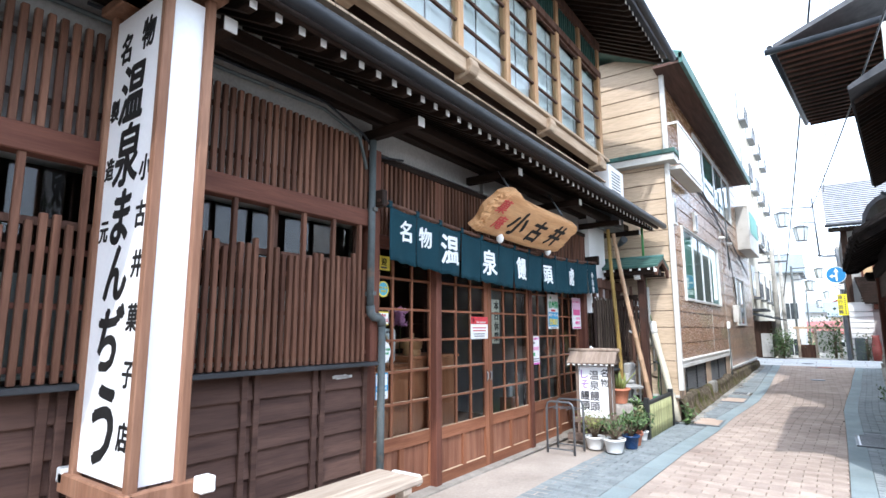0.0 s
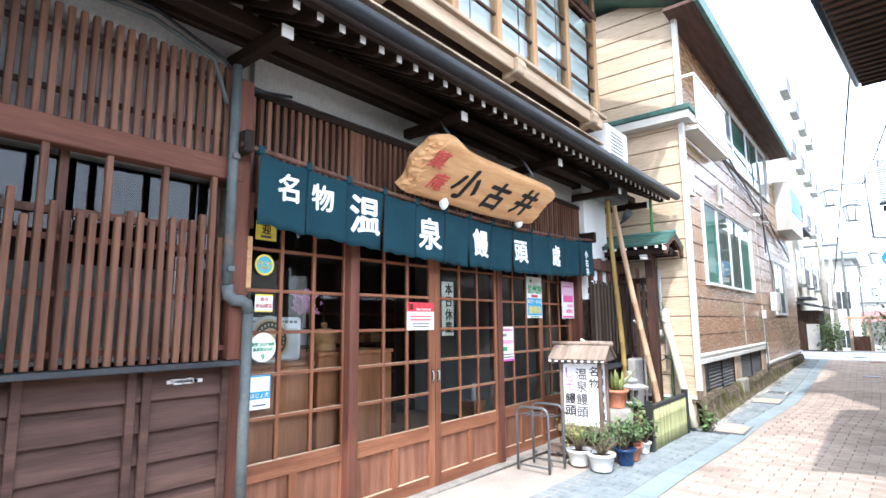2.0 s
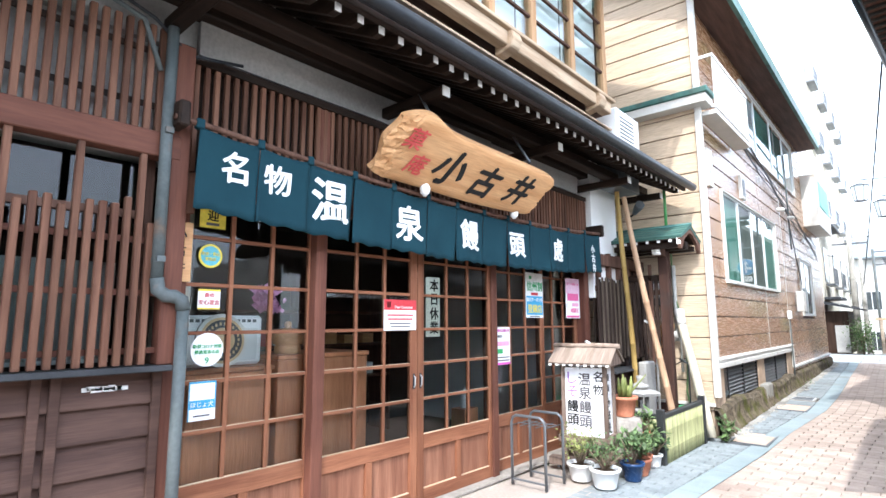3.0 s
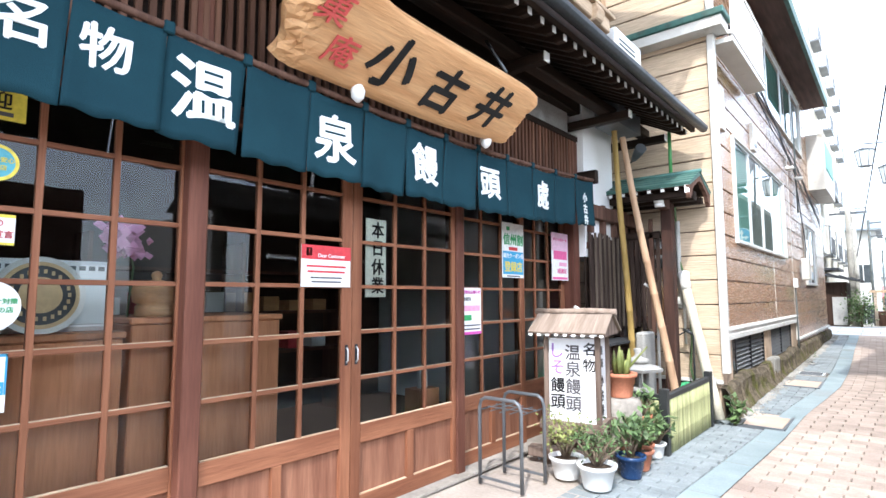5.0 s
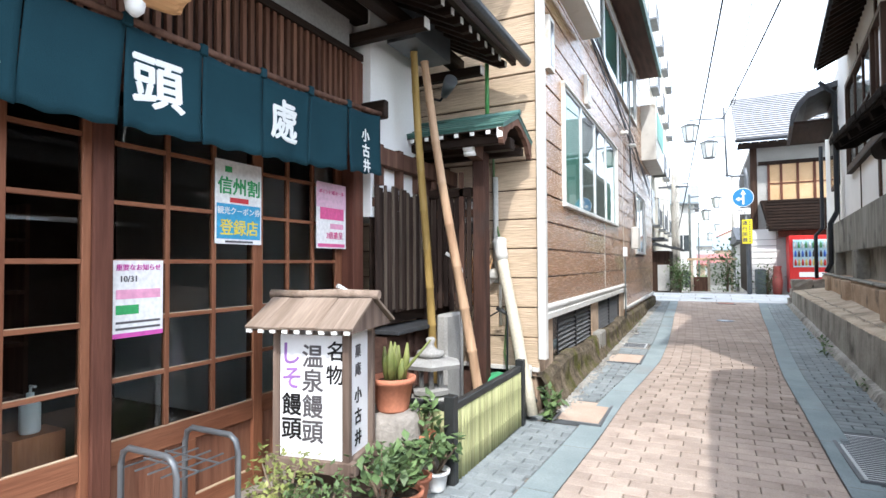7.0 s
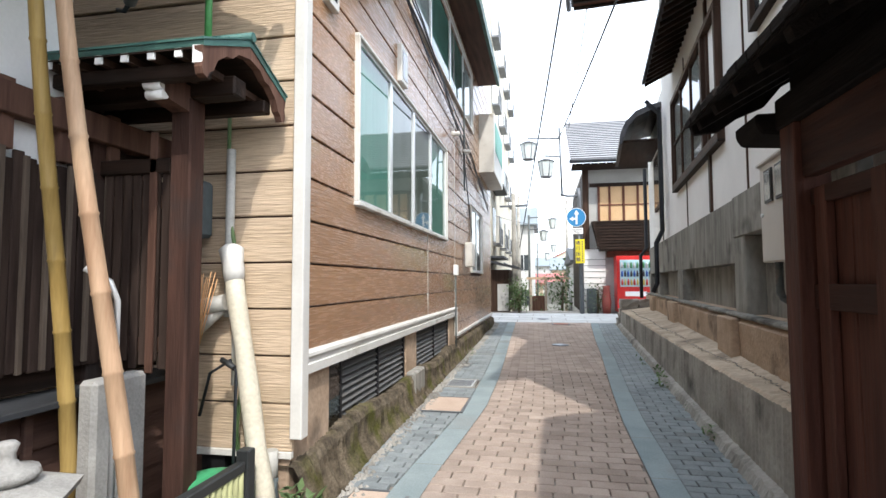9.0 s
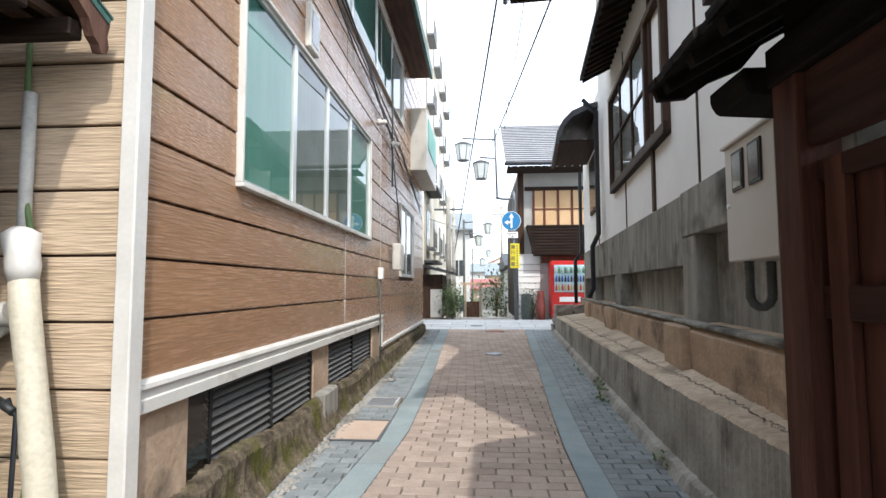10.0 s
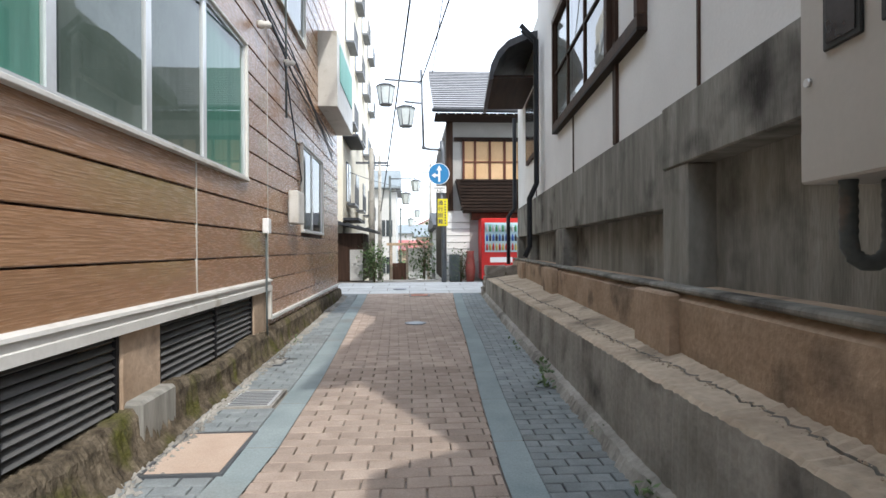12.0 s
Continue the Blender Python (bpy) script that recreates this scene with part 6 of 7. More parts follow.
for side in (-1, 1):
    bm = bmesh.new()
    pts = [(0.0, 2.56), (side * 0.1, 2.54), (side * 0.15, 2.5), (side * 0.2, 2.49), (side * 0.27, 2.44), (side * 0.3, 2.38), (side * 0.33, 2.36), (side * 0.345, 2.33), (side * 0.375, 2.34), (side * 0.385, 2.37), (side * 0.375, 2.41), (side * 0.388, 2.465), (0.0, 2.635)]
    prism(bm, pts, "x", 0.31, 0.35)
    part("bargeboard", bm, old_wood_z, gg, "carved bargeboard with a scalloped edge")
rf = bar_mesh("rafter_tip", 0.035, 0.012, 0.042, white_paint)
for i in range(8):
    piece("rafter_tip", rf, gg, -0.76 + i * 0.14, -0.372, 2.425, label="white painted rafter end")
    bar("rafter", -0.76 + i * 0.14 - 0.017, -0.76 + i * 0.14 + 0.017, -0.366, 0.366, 2.43, 2.465, dark_wood_z, gg)
bm = bmesh.new()
prism(bm, [(-0.02, 2.28), (-0.2, 2.3), (-0.24, 2.33), (-0.24, 2.37), (-0.27, 2.38), (-0.27, 2.42), (-0.02, 2.42)], "x", -0.05, 0.05)
part("corbel", bm, old_wood_z, gg, "curved wooden corbel")
for k in range(3):
    bm = bmesh.new()
    tube(bm, [(-0.048, -0.235 - 0.018 * k, 2.315 + 0.042 * k), (0.048, -0.235 - 0.018 * k, 2.315 + 0.042 * k)], 0.024, 10)
    part("corbel_tip", bm, white_paint, gg, "white painted scalloped corbel end")
bm = bmesh.new()
prism(bm, [(0.3, -0.385), (0.345, -0.38), (0.35, -0.36), (0.3, -0.35)], "z", 2.39, 2.47)
part("beam_nose", bm, white_paint, gg, "white painted beam end")
bm = bmesh.new()
prism(bm, [(-0.38, 2.455), (-0.38, 2.463), (0.0, 2.622), (0.38, 2.463), (0.38, 2.455), (0.0, 2.61)], "x", -0.94, 0.31)
part("soffit", bm, dark_wood_x, gg, "dark boarded underside")
bm = bmesh.new()
tube(bm, [(0.02, 0.12, 2.6), (0.02, 0.12, 3.3)], 0.02, 8)
part("cane", bm, flat_green, gg, "thin green cane standing on the roof")

# plank fence beside the shop front
pf = thing("plank_fence", "weathered grey-brown upright plank fence over dark lapped boards", "fence", pose(-2.95, 8.14, 0))
pl = [bar_mesh("plank", 0.018, w, h, grey_wood_z, 0.003) for w, h in ((0.05, 1.0), (0.056, 0.97), (0.046, 1.02), (0.06, 0.98))]
bt = bar_mesh("batten", 0.02, 0.026, 0.99, pale_batten, 0.003)
rng = random.Random(31)
for i in range(24):
    piece("plank", rng.choice(pl), pf, rng.uniform(-0.006, 0.006), 0.03 + i * 0.0575, 0.93 + rng.uniform(0, 0.03), ry=rng.uniform(-0.5, 0.5))
    if i % 2:
        piece("batten", bt, pf, 0.017, 0.058 + i * 0.0575, 0.94 + rng.uniform(0, 0.03))
bar("rail", -0.04, -0.012, 0, 1.42, 1.05, 1.12, old_wood_z, pf)
bar("rail", -0.04, -0.012, 0, 1.42, 1.78, 1.85, old_wood_z, pf)
bar("backing", -0.06, -0.042, 0, 1.42, 0.85, 2.1, dark_wood, pf)
bar("ledge", -0.1, 0.2, 0, 1.42, 0.80, 0.83, roof_metal, pf, 0.004, "dark weathered metal ledge")
for k in range(5):
    bm = bmesh.new()
    prism(bm, [(-0.05, 0.155 * k), (0.1, 0.155 * k), (0.082, 0.155 * k + 0.16), (-0.05, 0.155 * k + 0.16)], "y", 0.02, 1.4)
    part("lapped_board", bm, brown_board, pf)
for y in (0.3, 0.42, 1.05):
    bar("batten", 0.09, 0.118, y, y + 0.04, 0.0, 0.8, brown_board, pf, 0.004)
bar("top_rail", -0.06, 0.05, 0, 1.42, 2.1, 2.24, old_wood_z, pf, 0.005)
rp = bar_mesh("upright", 0.06, 0.07, 0.32, old_wood_z, 0.003)
for i in range(5):
    piece("upright", rp, pf, -0.01, 0.06 + i * 0.3, 1.95)
spot = thing("spotlight", "grey outdoor spotlight under the shop eave", "spotlight", pose(-2.78, 9.0, 2.85))
bm = bmesh.new()
tube(bm, [(0, 0, 0), (0.05, -0.05, 0.03), (0.09, -0.09, 0.055), (0.14, -0.14, 0.08)], [0.03, 0.045, 0.055, 0.06], 16)
part("head", bm, steel, spot)
bm = bmesh.new()
tube(bm, [(-0.12, 0.05, 0.0), (-0.05, 0.02, -0.03), (0, 0, 0.0)], 0.012, 8)
part("bracket", bm, pipe_dark, spot)


def bamboo(label, a, b, r, mat, seed):
    t = thing("bamboo_pole", label, "pole")
    a, b = Vector(a), Vector(b)
    n = 9
    pts, rr = [], []
    for i in range(n):
        for d, s in ((0.0, 1.0), (0.94, 0.98), (0.97, 1.12)):
            f = (i + d) / n
            pts.append(a.lerp(b, f) + Vector((0.012 * math.sin(f * 5 + seed), 0.008 * math.sin(f * 7), 0)))
            rr.append(r * s * (1 - 0.2 * f))
    bm = bmesh.new()
    tube(bm, pts, rr, 12)
    part("cane", bm, mat, t)


bamboo("ochre bamboo pole propped under the eave", (-2.76, 8.74, 0.2), (-2.75, 8.41, 3.05), 0.036, bamboo_green, 0)
bamboo("tan bamboo pole leaning under the eave", (-2.24, 8.56, 0.0), (-2.70, 8.48, 2.98), 0.04, bamboo_tan, 1)
wp = pipe_thing("plastic_pipe", "white wrapped plastic pipe leaning on the house", "pipe", [("pipe", [(-2.07, 9.28, 0.0), (-2.13, 9.31, 0.25), (-2.18, 9.32, 0.45), (-2.24, 9.34, 0.75), (-2.3, 9.37, 1.0), (-2.36, 9.39, 1.25), (-2.41, 9.42, 1.48)], [0.05, 0.056, 0.052, 0.056, 0.05, 0.054, 0.05], material("ivory_plastic", (0.48, 0.44, 0.34), (0.58, 0.54, 0.43), rough=0.5, bump=0.1)), ("cap", [(-2.385, 9.405, 1.36), (-2.395, 9.41, 1.42), (-2.405, 9.415, 1.47), (-2.42, 9.42, 1.55), (-2.424, 9.425, 1.565)], [0.052, 0.062, 0.06, 0.07, 0.045], siding_trim)])
pipe_thing("hose", "green garden hose hung on the siding", "hose", [("hose", [(-2.5, 9.5, 2.4), (-2.5, 9.5, 2.0), (-2.47, 9.49, 1.7), (-2.41, 9.48, 1.45), (-2.38, 9.48, 1.1), (-2.37, 9.48, 0.8), (-2.39, 9.46, 0.5), (-2.34, 9.42, 0.3)], 0.012, leaf_mat)])
pipe_thing("drain_pipe", "grey drain pipe on the siding", "pipe", [("pipe", [(-2.48, 9.495, 2.16), (-2.48, 9.495, 1.15)], 0.026, pipe_pale), ("elbow", [(-2.66, 9.42, 1.2), (-2.46, 9.44, 1.24)], 0.05, pipe_pale), ("branch", [(-2.66, 9.42, 1.05), (-2.5, 9.46, 1.2)], 0.035, pipe_pale), ("strip", [(-2.44, 9.5, 1.4), (-2.44, 9.5, 0.75)], 0.014, siding_trim)])
pipe_thing("foot_drain", "grey drain elbow at the foot of the house corner", "pipe", [("pipe", [(-2.17, 9.46, 0.4), (-2.17, 9.46, 0.22)], 0.04, pipe_pale), ("elbow", [(-2.17, 9.46, 0.24), (-2.15, 9.43, 0.14), (-2.1, 9.39, 0.08)], 0.046, pipe_grey)])
pipe_thing("tool_handle", "thin dark steel tool handle leaning by the tub", "tool", [("bar", [(-2.31, 9.3, 0.0), (-2.31, 9.32, 0.86), (-2.36, 9.34, 0.92), (-2.5, 9.36, 0.84), (-2.56, 9.36, 0.6)], 0.009, pipe_dark), ("grip", [(-2.32, 9.32, 0.88), (-2.42, 9.35, 0.92)], 0.016, black_plastic)])
pipe_thing("metal_crook", "bent steel tube beside the plank fence", "pipe", [("tube", [(-2.45, 8.62, 0.0), (-2.45, 8.62, 1.28), (-2.47, 8.6, 1.36), (-2.55, 8.55, 1.42)], 0.014, alu)])
cover = thing("green_cover", "green plastic tub behind the low fence", "tub", pose(-2.36, 9.2, -0.05))
bm = bmesh.new()
lathe(bm, [(0.15, 0), (0.19, 0.3), (0.2, 0.32), (0.15, 0.38), (0.02, 0.42)], 20)
part("tub", bm, flat("green_plastic", (0.05, 0.28, 0.12)), cover)
bag = thing("broom", "straw broom standing by the gate post", "broom", pose(-2.6, 9.3, 0.0))
bm = bmesh.new()
rng = random.Random(17)
for i in range(60):
    x, y = rng.gauss(0, 0.05), rng.gauss(0, 0.04)
    tube(bm, [(x * 0.4, y * 0.4, 0.95), (x * 1.3, y * 1.3, 1.38 + rng.uniform(-0.05, 0.05))], 0.003, 4)
part("bristles", bm, plaque_wood, bag)
bm = bmesh.new()
tube(bm, [(0, 0, 0), (0, 0, 1.0)], 0.015, 8)
part("stick", bm, bamboo_tan, bag)
grip = thing("push_handle", "steel tube handle with an orange grip beside the lantern sign", "handle", pose(-2.78, 7.45, 0))
bm = bmesh.new()
tube(bm, [(0.1, 0.2, 0), (0.1, 0.2, 0.9), (0.08, 0.16, 1.1), (0.0, 0.0, 1.2)], 0.016, 8)
part("tube", bm, alu, grip)
bar("grip", -0.02, 0.1, 0.04, 0.14, 1.08, 1.16, flat("orange_plastic", (0.7, 0.16, 0.03)), grip, 0.01, "orange plastic block")
ac = thing("air_conditioner", "white outdoor air conditioner at the end of the pent roof", "air conditioner", pose(-2.9, 8.15, 3.45))
bar("body", 0, 0.3, 0, 0.7, 0, 0.6, white_plastic, ac, 0.02)
for i in range(9):
    bar("grille", 0.3, 0.305, 0.08, 0.5, 0.08 + i * 0.05, 0.095 + i * 0.05, pipe_grey, ac)
bar("stand", 0.02, 0.28, 0.05, 0.65, -0.4, 0.0, steel, ac)
pipe_thing("eave_cable", "grey cables tied along the plaster under the eave", "cable", [("cable", [(-3.03, -2, 3.05), (-3.0, 1.5, 3.1), (-2.98, 2.6, 3.12), (-2.95, 2.95, 3.0), (-2.96, 3.05, 2.75)], 0.014, pipe_grey), ("cable", [(-3.02, 1.0, 3.16), (-2.98, 2.6, 3.18), (-2.94, 3.0, 3.02), (-2.98, 3.2, 2.9), (-2.95, 3.5, 2.94)], 0.01, pipe_dark)])

em = thing("electric_meter", "grey electric meter on the siding by the garden gate", "electric meter", pose(-2.68, 9.5, 1.62))
bar("body", -0.09, 0.09, -0.13, 0.0, 0, 0.34, pipe_grey, em, 0.02)
bar("cover", -0.075, 0.075, -0.16, -0.13, 0.1, 0.3, blind_white, em, 0.02, "pale meter cover")
# fittings on the sided house
mb = thing("wall_box", "pale electrical box on the siding", "electrical box", pose(HX + 0.0, 16.5, 1.62))
bar("box", 0, 0.14, -0.2, 0.2, 0, 0.45, siding_trim, mb, 0.015)
mb2 = thing("wall_box", "small white junction box with a conduit on the siding", "electrical box", pose(HX, 15.1, 1.45))
bar("box", 0, 0.07, -0.06, 0.06, 0, 0.17, white_plastic, mb2, 0.008)
bm = bmesh.new()
tube(bm, [(0.03, 0, 0), (0.03, 0, -0.9), (0.02, 0.05, -1.2)], 0.012, 8)
part("conduit", bm, pipe_grey, mb2)
rng = random.Random(41)
parts = []
for k in range(5):
    z = 3.7 + 0.06 * k
    pts = [(HX + 0.03, 10.5 + i * 0.75, z + 0.9 - 0.11 * i + 0.05 * math.sin(i * 1.3 + k) + rng.uniform(-0.03, 0.03)) for i in range(14)]
    parts.append(("cable", pts, 0.009, pipe_dark))
parts.append(("cable", [(HX + 0.03, 16.0, 3.7), (HX + 0.03, 16.6, 2.9), (HX + 0.04, 17.0, 2.3), (HX + 0.03, 16.7, 2.0)], 0.01, pipe_dark))
parts.append(("conduit", [(HX + 0.03, 16.1, 5.2), (HX + 0.03, 16.1, 3.0)], 0.015, pipe_grey))
pipe_thing("wall_cables", "tangled dark cables along the siding", "cable", parts)
for y in (14.9, 16.1):
    ins = thing("insulator", "pale insulator knob on the siding", "insulator", pose(HX, y, 3.72))
    bm = bmesh.new()
    lathe(bm, [(0.04, 0), (0.05, 0.05), (0.03, 0.08), (0.045, 0.12), (0.01, 0.15)], 10)
    ob = part("knob", bm, siding_trim, ins)
    ob.matrix_basis = pose(0.0, 0, 0, 0, 90, 0)

# ---- beyond the brow ----
FX, FY = 0.42, 24.0
pole = thing("street_lamp", "dark steel street lamp pole with two hexagonal lanterns", "street lamp", pose(FX + 0.1, FY, gz(FY)))
lamp_glass = material("lantern_glass", (0.5, 0.55, 0.53), (0.62, 0.66, 0.64), rough=0.3, bump=0.02)
bm = bmesh.new()
tube(bm, [(0, 0, 0), (-0.03, 0, 3.7), (-0.06, 0, 4.0)], [0.07, 0.06, 0.06], 10)
part("pole", bm, steel, pole)
for pts, r in (([(0.02, 0, 3.75), (-0.4, 0, 3.76), (-0.62, 0, 3.82)], 0.04), ([(-0.56, 0, 3.75), (-0.62, 0, 6.0)], 0.035), ([(-0.58, 0, 5.65), (-1.65, 0, 5.72)], 0.03), ([(-0.57, 0, 5.05), (-1.1, 0, 5.1)], 0.03)):
    bm = bmesh.new()
    tube(bm, pts, r, 8)
    part("arm", bm, steel, pole)


def lantern(parent, x, y, z, s=1.0):
    bm = bmesh.new()
    lathe(bm, [(0.17 * s, z - 0.6 * s), (0.25 * s, z - 0.12 * s)], 6, x, y)
    for f in bm.faces:
        f.smooth = False
    b = part("lantern", bm, lamp_glass, parent, "pale glass hexagonal lantern")
    bm = bmesh.new()
    lathe(bm, [(0.28 * s, z - 0.12 * s), (0.28 * s, z - 0.09 * s), (0.08 * s, z - 0.01 * s), (0.03 * s, z)], 6, x, y)
    part("hood", bm, steel, b)
    bm = bmesh.new()
    for k in range(6):
        a = math.pi / 3 * k
        tube(bm, [(x + 0.175 * s * math.cos(a), y + 0.175 * s * math.sin(a), z - 0.6 * s), (x + 0.255 * s * math.cos(a), y + 0.255 * s * math.sin(a), z - 0.12 * s)], 0.014 * s, 5)
    lathe(bm, [(0.19 * s, z - 0.63 * s), (0.19 * s, z - 0.6 * s)], 6, x, y)
    part("cage", bm, steel, b)


lantern(pole, -1.62, 0, 5.62)
lantern(pole, -1.06, 0, 5.02)
sign = thing("road_sign", "round blue road sign with white arrows and small plates", "road sign", pose(0.38, FY - 0.14, 0))
blue_enamel = flat("sign_blue", (0.03, 0.20, 0.42))
bm = bmesh.new()
tube(bm, [(0, 0, 3.36), (0, 0.02, 3.36)], 0.30, 36)
part("rim", bm, white_paint, sign)
bm = bmesh.new()
tube(bm, [(0, -0.004, 3.36), (0, 0, 3.36)], 0.285, 36)
part("disc", bm, blue_enamel, sign)
for poly in ([(-0.02, 3.14), (0.035, 3.14), (0.035, 3.46), (0.085, 3.46), (0.008, 3.6), (-0.07, 3.46), (-0.02, 3.46)], [(-0.02, 3.29), (-0.1, 3.29), (-0.1, 3.24), (-0.21, 3.315), (-0.1, 3.39), (-0.1, 3.345), (-0.02, 3.345)]):
    bm = bmesh.new()
    prism(bm, poly, "y", -0.009, -0.004)
    part("arrow", bm, white_paint, sign)
pl_ = bar("plate", -0.18, 0.2, -0.01, 0.02, 2.83, 3.02, white_paint, sign, 0.004, "white plate with hours")
letters("7-21", 0.1, on(BACK, 0.01, -0.012, 2.885), ink, pl_)
bar("line", -0.14, 0.16, -0.013, -0.01, 2.95, 2.97, grey_text, pl_)
yp = bar("plate", -0.04, 0.24, -0.01, 0.02, 1.9, 2.66, flat("sign_yellow", (0.72, 0.62, 0.03)), sign, 0.004, "yellow warning plate")
for i, ch in enumerate("通行困難"):
    letters(ch, 0.14, on(BACK, 0.04, -0.013, 2.55 - 0.175 * i), grey_text, yp, weight=0.015)
for i in range(9):
    bar("line", 0.15, 0.19, -0.013, -0.01, 1.96 + i * 0.075, 2.0 + i * 0.075, grey_text, yp)
bm = bmesh.new()
tube(bm, [(0.12, 0.1, gz(FY)), (0.06, 0.06, 3.7)], 0.035, 8)
part("pole", bm, steel, sign)

# tall cream apartment block beyond the sided house
apt = thing("apartment_block", "tall cream apartment block with small balconies", "building", pose(-2.6, 26.3, 0))
cream = material("cream_render", (0.62, 0.57, 0.45), (0.70, 0.65, 0.53), rough=0.85, scale=0.7, bump=0.1)
bar("wall", -9, 0, 0, 13, -1, 13.6, cream, apt)
for k in range(4):
    for i in range(4):
        y, z = 0.9 + i * 3.1, 2.9 + 2.75 * k
        w = bar("window", 0.0, 0.03, y, y + 1.1, z, z + 1.35, dark_glass, apt)
        bar("frame", 0.03, 0.05, y + 0.5, y + 0.56, z, z + 1.35, alu, w)
        bal_ = bar("balcony", 0.03, 0.32, y - 0.1, y + 1.2, z - 0.15, z - 0.08, steel, apt, 0.0, "small dark balcony")
        for q in range(8):
            bar("rail", 0.3, 0.32, y - 0.1 + q * 0.18, y - 0.07 + q * 0.18, z - 0.08, z + 0.5, steel, bal_)
        bar("rail", 0.295, 0.325, y - 0.1, y + 1.2, z + 0.5, z + 0.54, steel, bal_)
for z in (2.2, 4.9):
    bar("canopy", 0.0, 0.5, 0.0, 2.4, z, z + 0.08, roof_metal, apt, 0.0, "small dark canopy")


def small_house(x, y, w, d, h, roof_h, wallm, roofm, label, m_windows=2):
    t = thing("house", label, "house", pose(x, y, gz(y) - 0.2))
    bar("wall", 0, w, 0, d, 0, h, wallm, t)
    bm = bmesh.new()
    prism(bm, [(-0.5, h), (-0.5, h + 0.1), (d / 2, h + roof_h), (d + 0.5, h + 0.1), (d + 0.5, h)], "x", -0.3, w + 0.3)
    part("roof", bm, roofm, t)
    for i in range(m_windows):
        for z in ([0.9] if h < 4 else [0.9, 3.4]):
            a = w * (i + 0.5) / m_windows - 0.45
            wd = bar("window", a, a + 0.9, -0.03, 0, z, z + 1.1, dark_glass, t)
            bar("frame", a + 0.43, a + 0.47, -0.045, -0.03, z, z + 1.1, alu, wd)
    return t


def gable_house(x, y, w, d, h, roof_h, wallm, roofm, label):
    t = small_house(x, y, w, d, h, 0.05, wallm, roofm, label)
    bm = bmesh.new()
    prism(bm, [(-0.3, h), (w / 2, h + roof_h), (w + 0.3, h), (w + 0.3, h + 0.12), (w / 2, h + roof_h + 0.15), (-0.3, h + 0.12)], "y", -0.4, d + 0.4)
    part("roof_slope", bm, roofm, t)
    bm = bmesh.new()
    prism(bm, [(0, h), (w, h), (w / 2, h + roof_h)], "y", 0, d)
    part("gable", bm, wallm, t)


grey_tile = material("grey_roof_tile", (0.14, 0.17, 0.18), (0.22, 0.25, 0.26), rough=0.6, scale=6, stretch=(1, 1, 1), bump=0.3)
far_white = material("far_white_wall", (0.45, 0.45, 0.43), (0.55, 0.55, 0.53), rough=0.9, scale=0.8, bump=0.05)
red_roof = material("red_roof_metal", (0.26, 0.06, 0.05), (0.34, 0.1, 0.08), rough=0.5, bump=0.1)
small_house(-4.2, 45, 2.8, 6, 6.6, 1.7, far_white, grey_tile, "white house with a grey tiled roof down the street")
shed = thing("shed", "low dark lean-to with a sagging tin roof at the cross street", "shed", pose(-3.6, 24.9, gz(25)))
bar("wall", 0, 1.75, 0.25, 2.4, 0, 1.45, dark_wood_z, shed)
bar("door", 1.35, 1.74, 0.22, 0.25, 0.02, 0.95, old_plaster, shed, 0.005, "grey door panel")
bm = bmesh.new()
prism(bm, [(0.0, 1.95), (0.0, 2.02), (2.15, 1.52), (2.15, 1.46)], "y", -0.2, 2.6)
part("roof", bm, roof_metal, shed, "sagging tin roof")
for i in range(7):
    bar("rib", 0.1 + i * 0.3, 0.13 + i * 0.3, -0.2, 2.6, 2.0 - 0.07 * i, 2.03 - 0.07 * i, roof_metal, shed)
small_house(-0.9, 62, 4, 6, 3.4, 1.2, far_white, red_roof, "white house with a red roof down the street")
small_house(-2.4, 52, 1.6, 4, 2.9, 0.9, siding_lit_tan, red_roof, "tan house with a red roof down the street", 1)
small_house(0.3, 75, 5, 6, 5.6, 1.4, siding_lit_tan, grey_tile, "tan house far down the street")
small_house(1.0, 36, 4, 8, 3.0, 1.0, old_plaster, roof_metal, "grey house beyond the brow house")
small_house(-6.5, 90, 9, 6, 7.0, 1.5, old_plaster, grey_tile, "white building far down the street", 4)
gable_house(-0.2, 100, 8, 6, 8.5, 2.0, cream, red_roof, "cream building far down the street")

arch = thing("timber_gateway", "weathered timber gateway frame down the street", "gateway", pose(-1.4, 34, gz(34)))
for x in (0, 0.75, 1.75):
    bar("post", x, x + 0.12, 0, 0.12, -0.1, 1.72, bench_wood, arch, 0.005)
bar("beam", -0.15, 2.05, -0.02, 0.14, 1.72, 1.84, pale_wood_y, arch, 0.005)
bar("fence_board", 0.12, 0.75, 0.04, 0.07, 0.0, 0.9, old_wood_z, arch)
bar("panel", 0.87, 1.75, 0.04, 0.07, 0.5, 1.6, siding_trim, arch)
ww = thing("parked_car", "small pale car half hidden down the street", "car", pose(0.1, 40, gz(40)))
bm = bmesh.new()
prism(bm, [(0.1, 0.25), (3.2, 0.25), (3.3, 0.8), (2.7, 0.9), (2.2, 1.4), (0.7, 1.45), (0.1, 0.95)], "x", -0.7, 0.7)
part("body", bm, white_paint, ww, "", 0.05)
bar("rear_window", -0.6, 0.6, 0.28, 0.5, 0.98, 1.35, dark_glass, ww)
for x in (-0.66, 0.52):
    for y in (0.7, 2.7):
        bm = bmesh.new()
        tube(bm, [(x, y, 0.28), (x + 0.14, y, 0.28)], 0.28, 16)
        part("wheel", bm, black_plastic, ww)

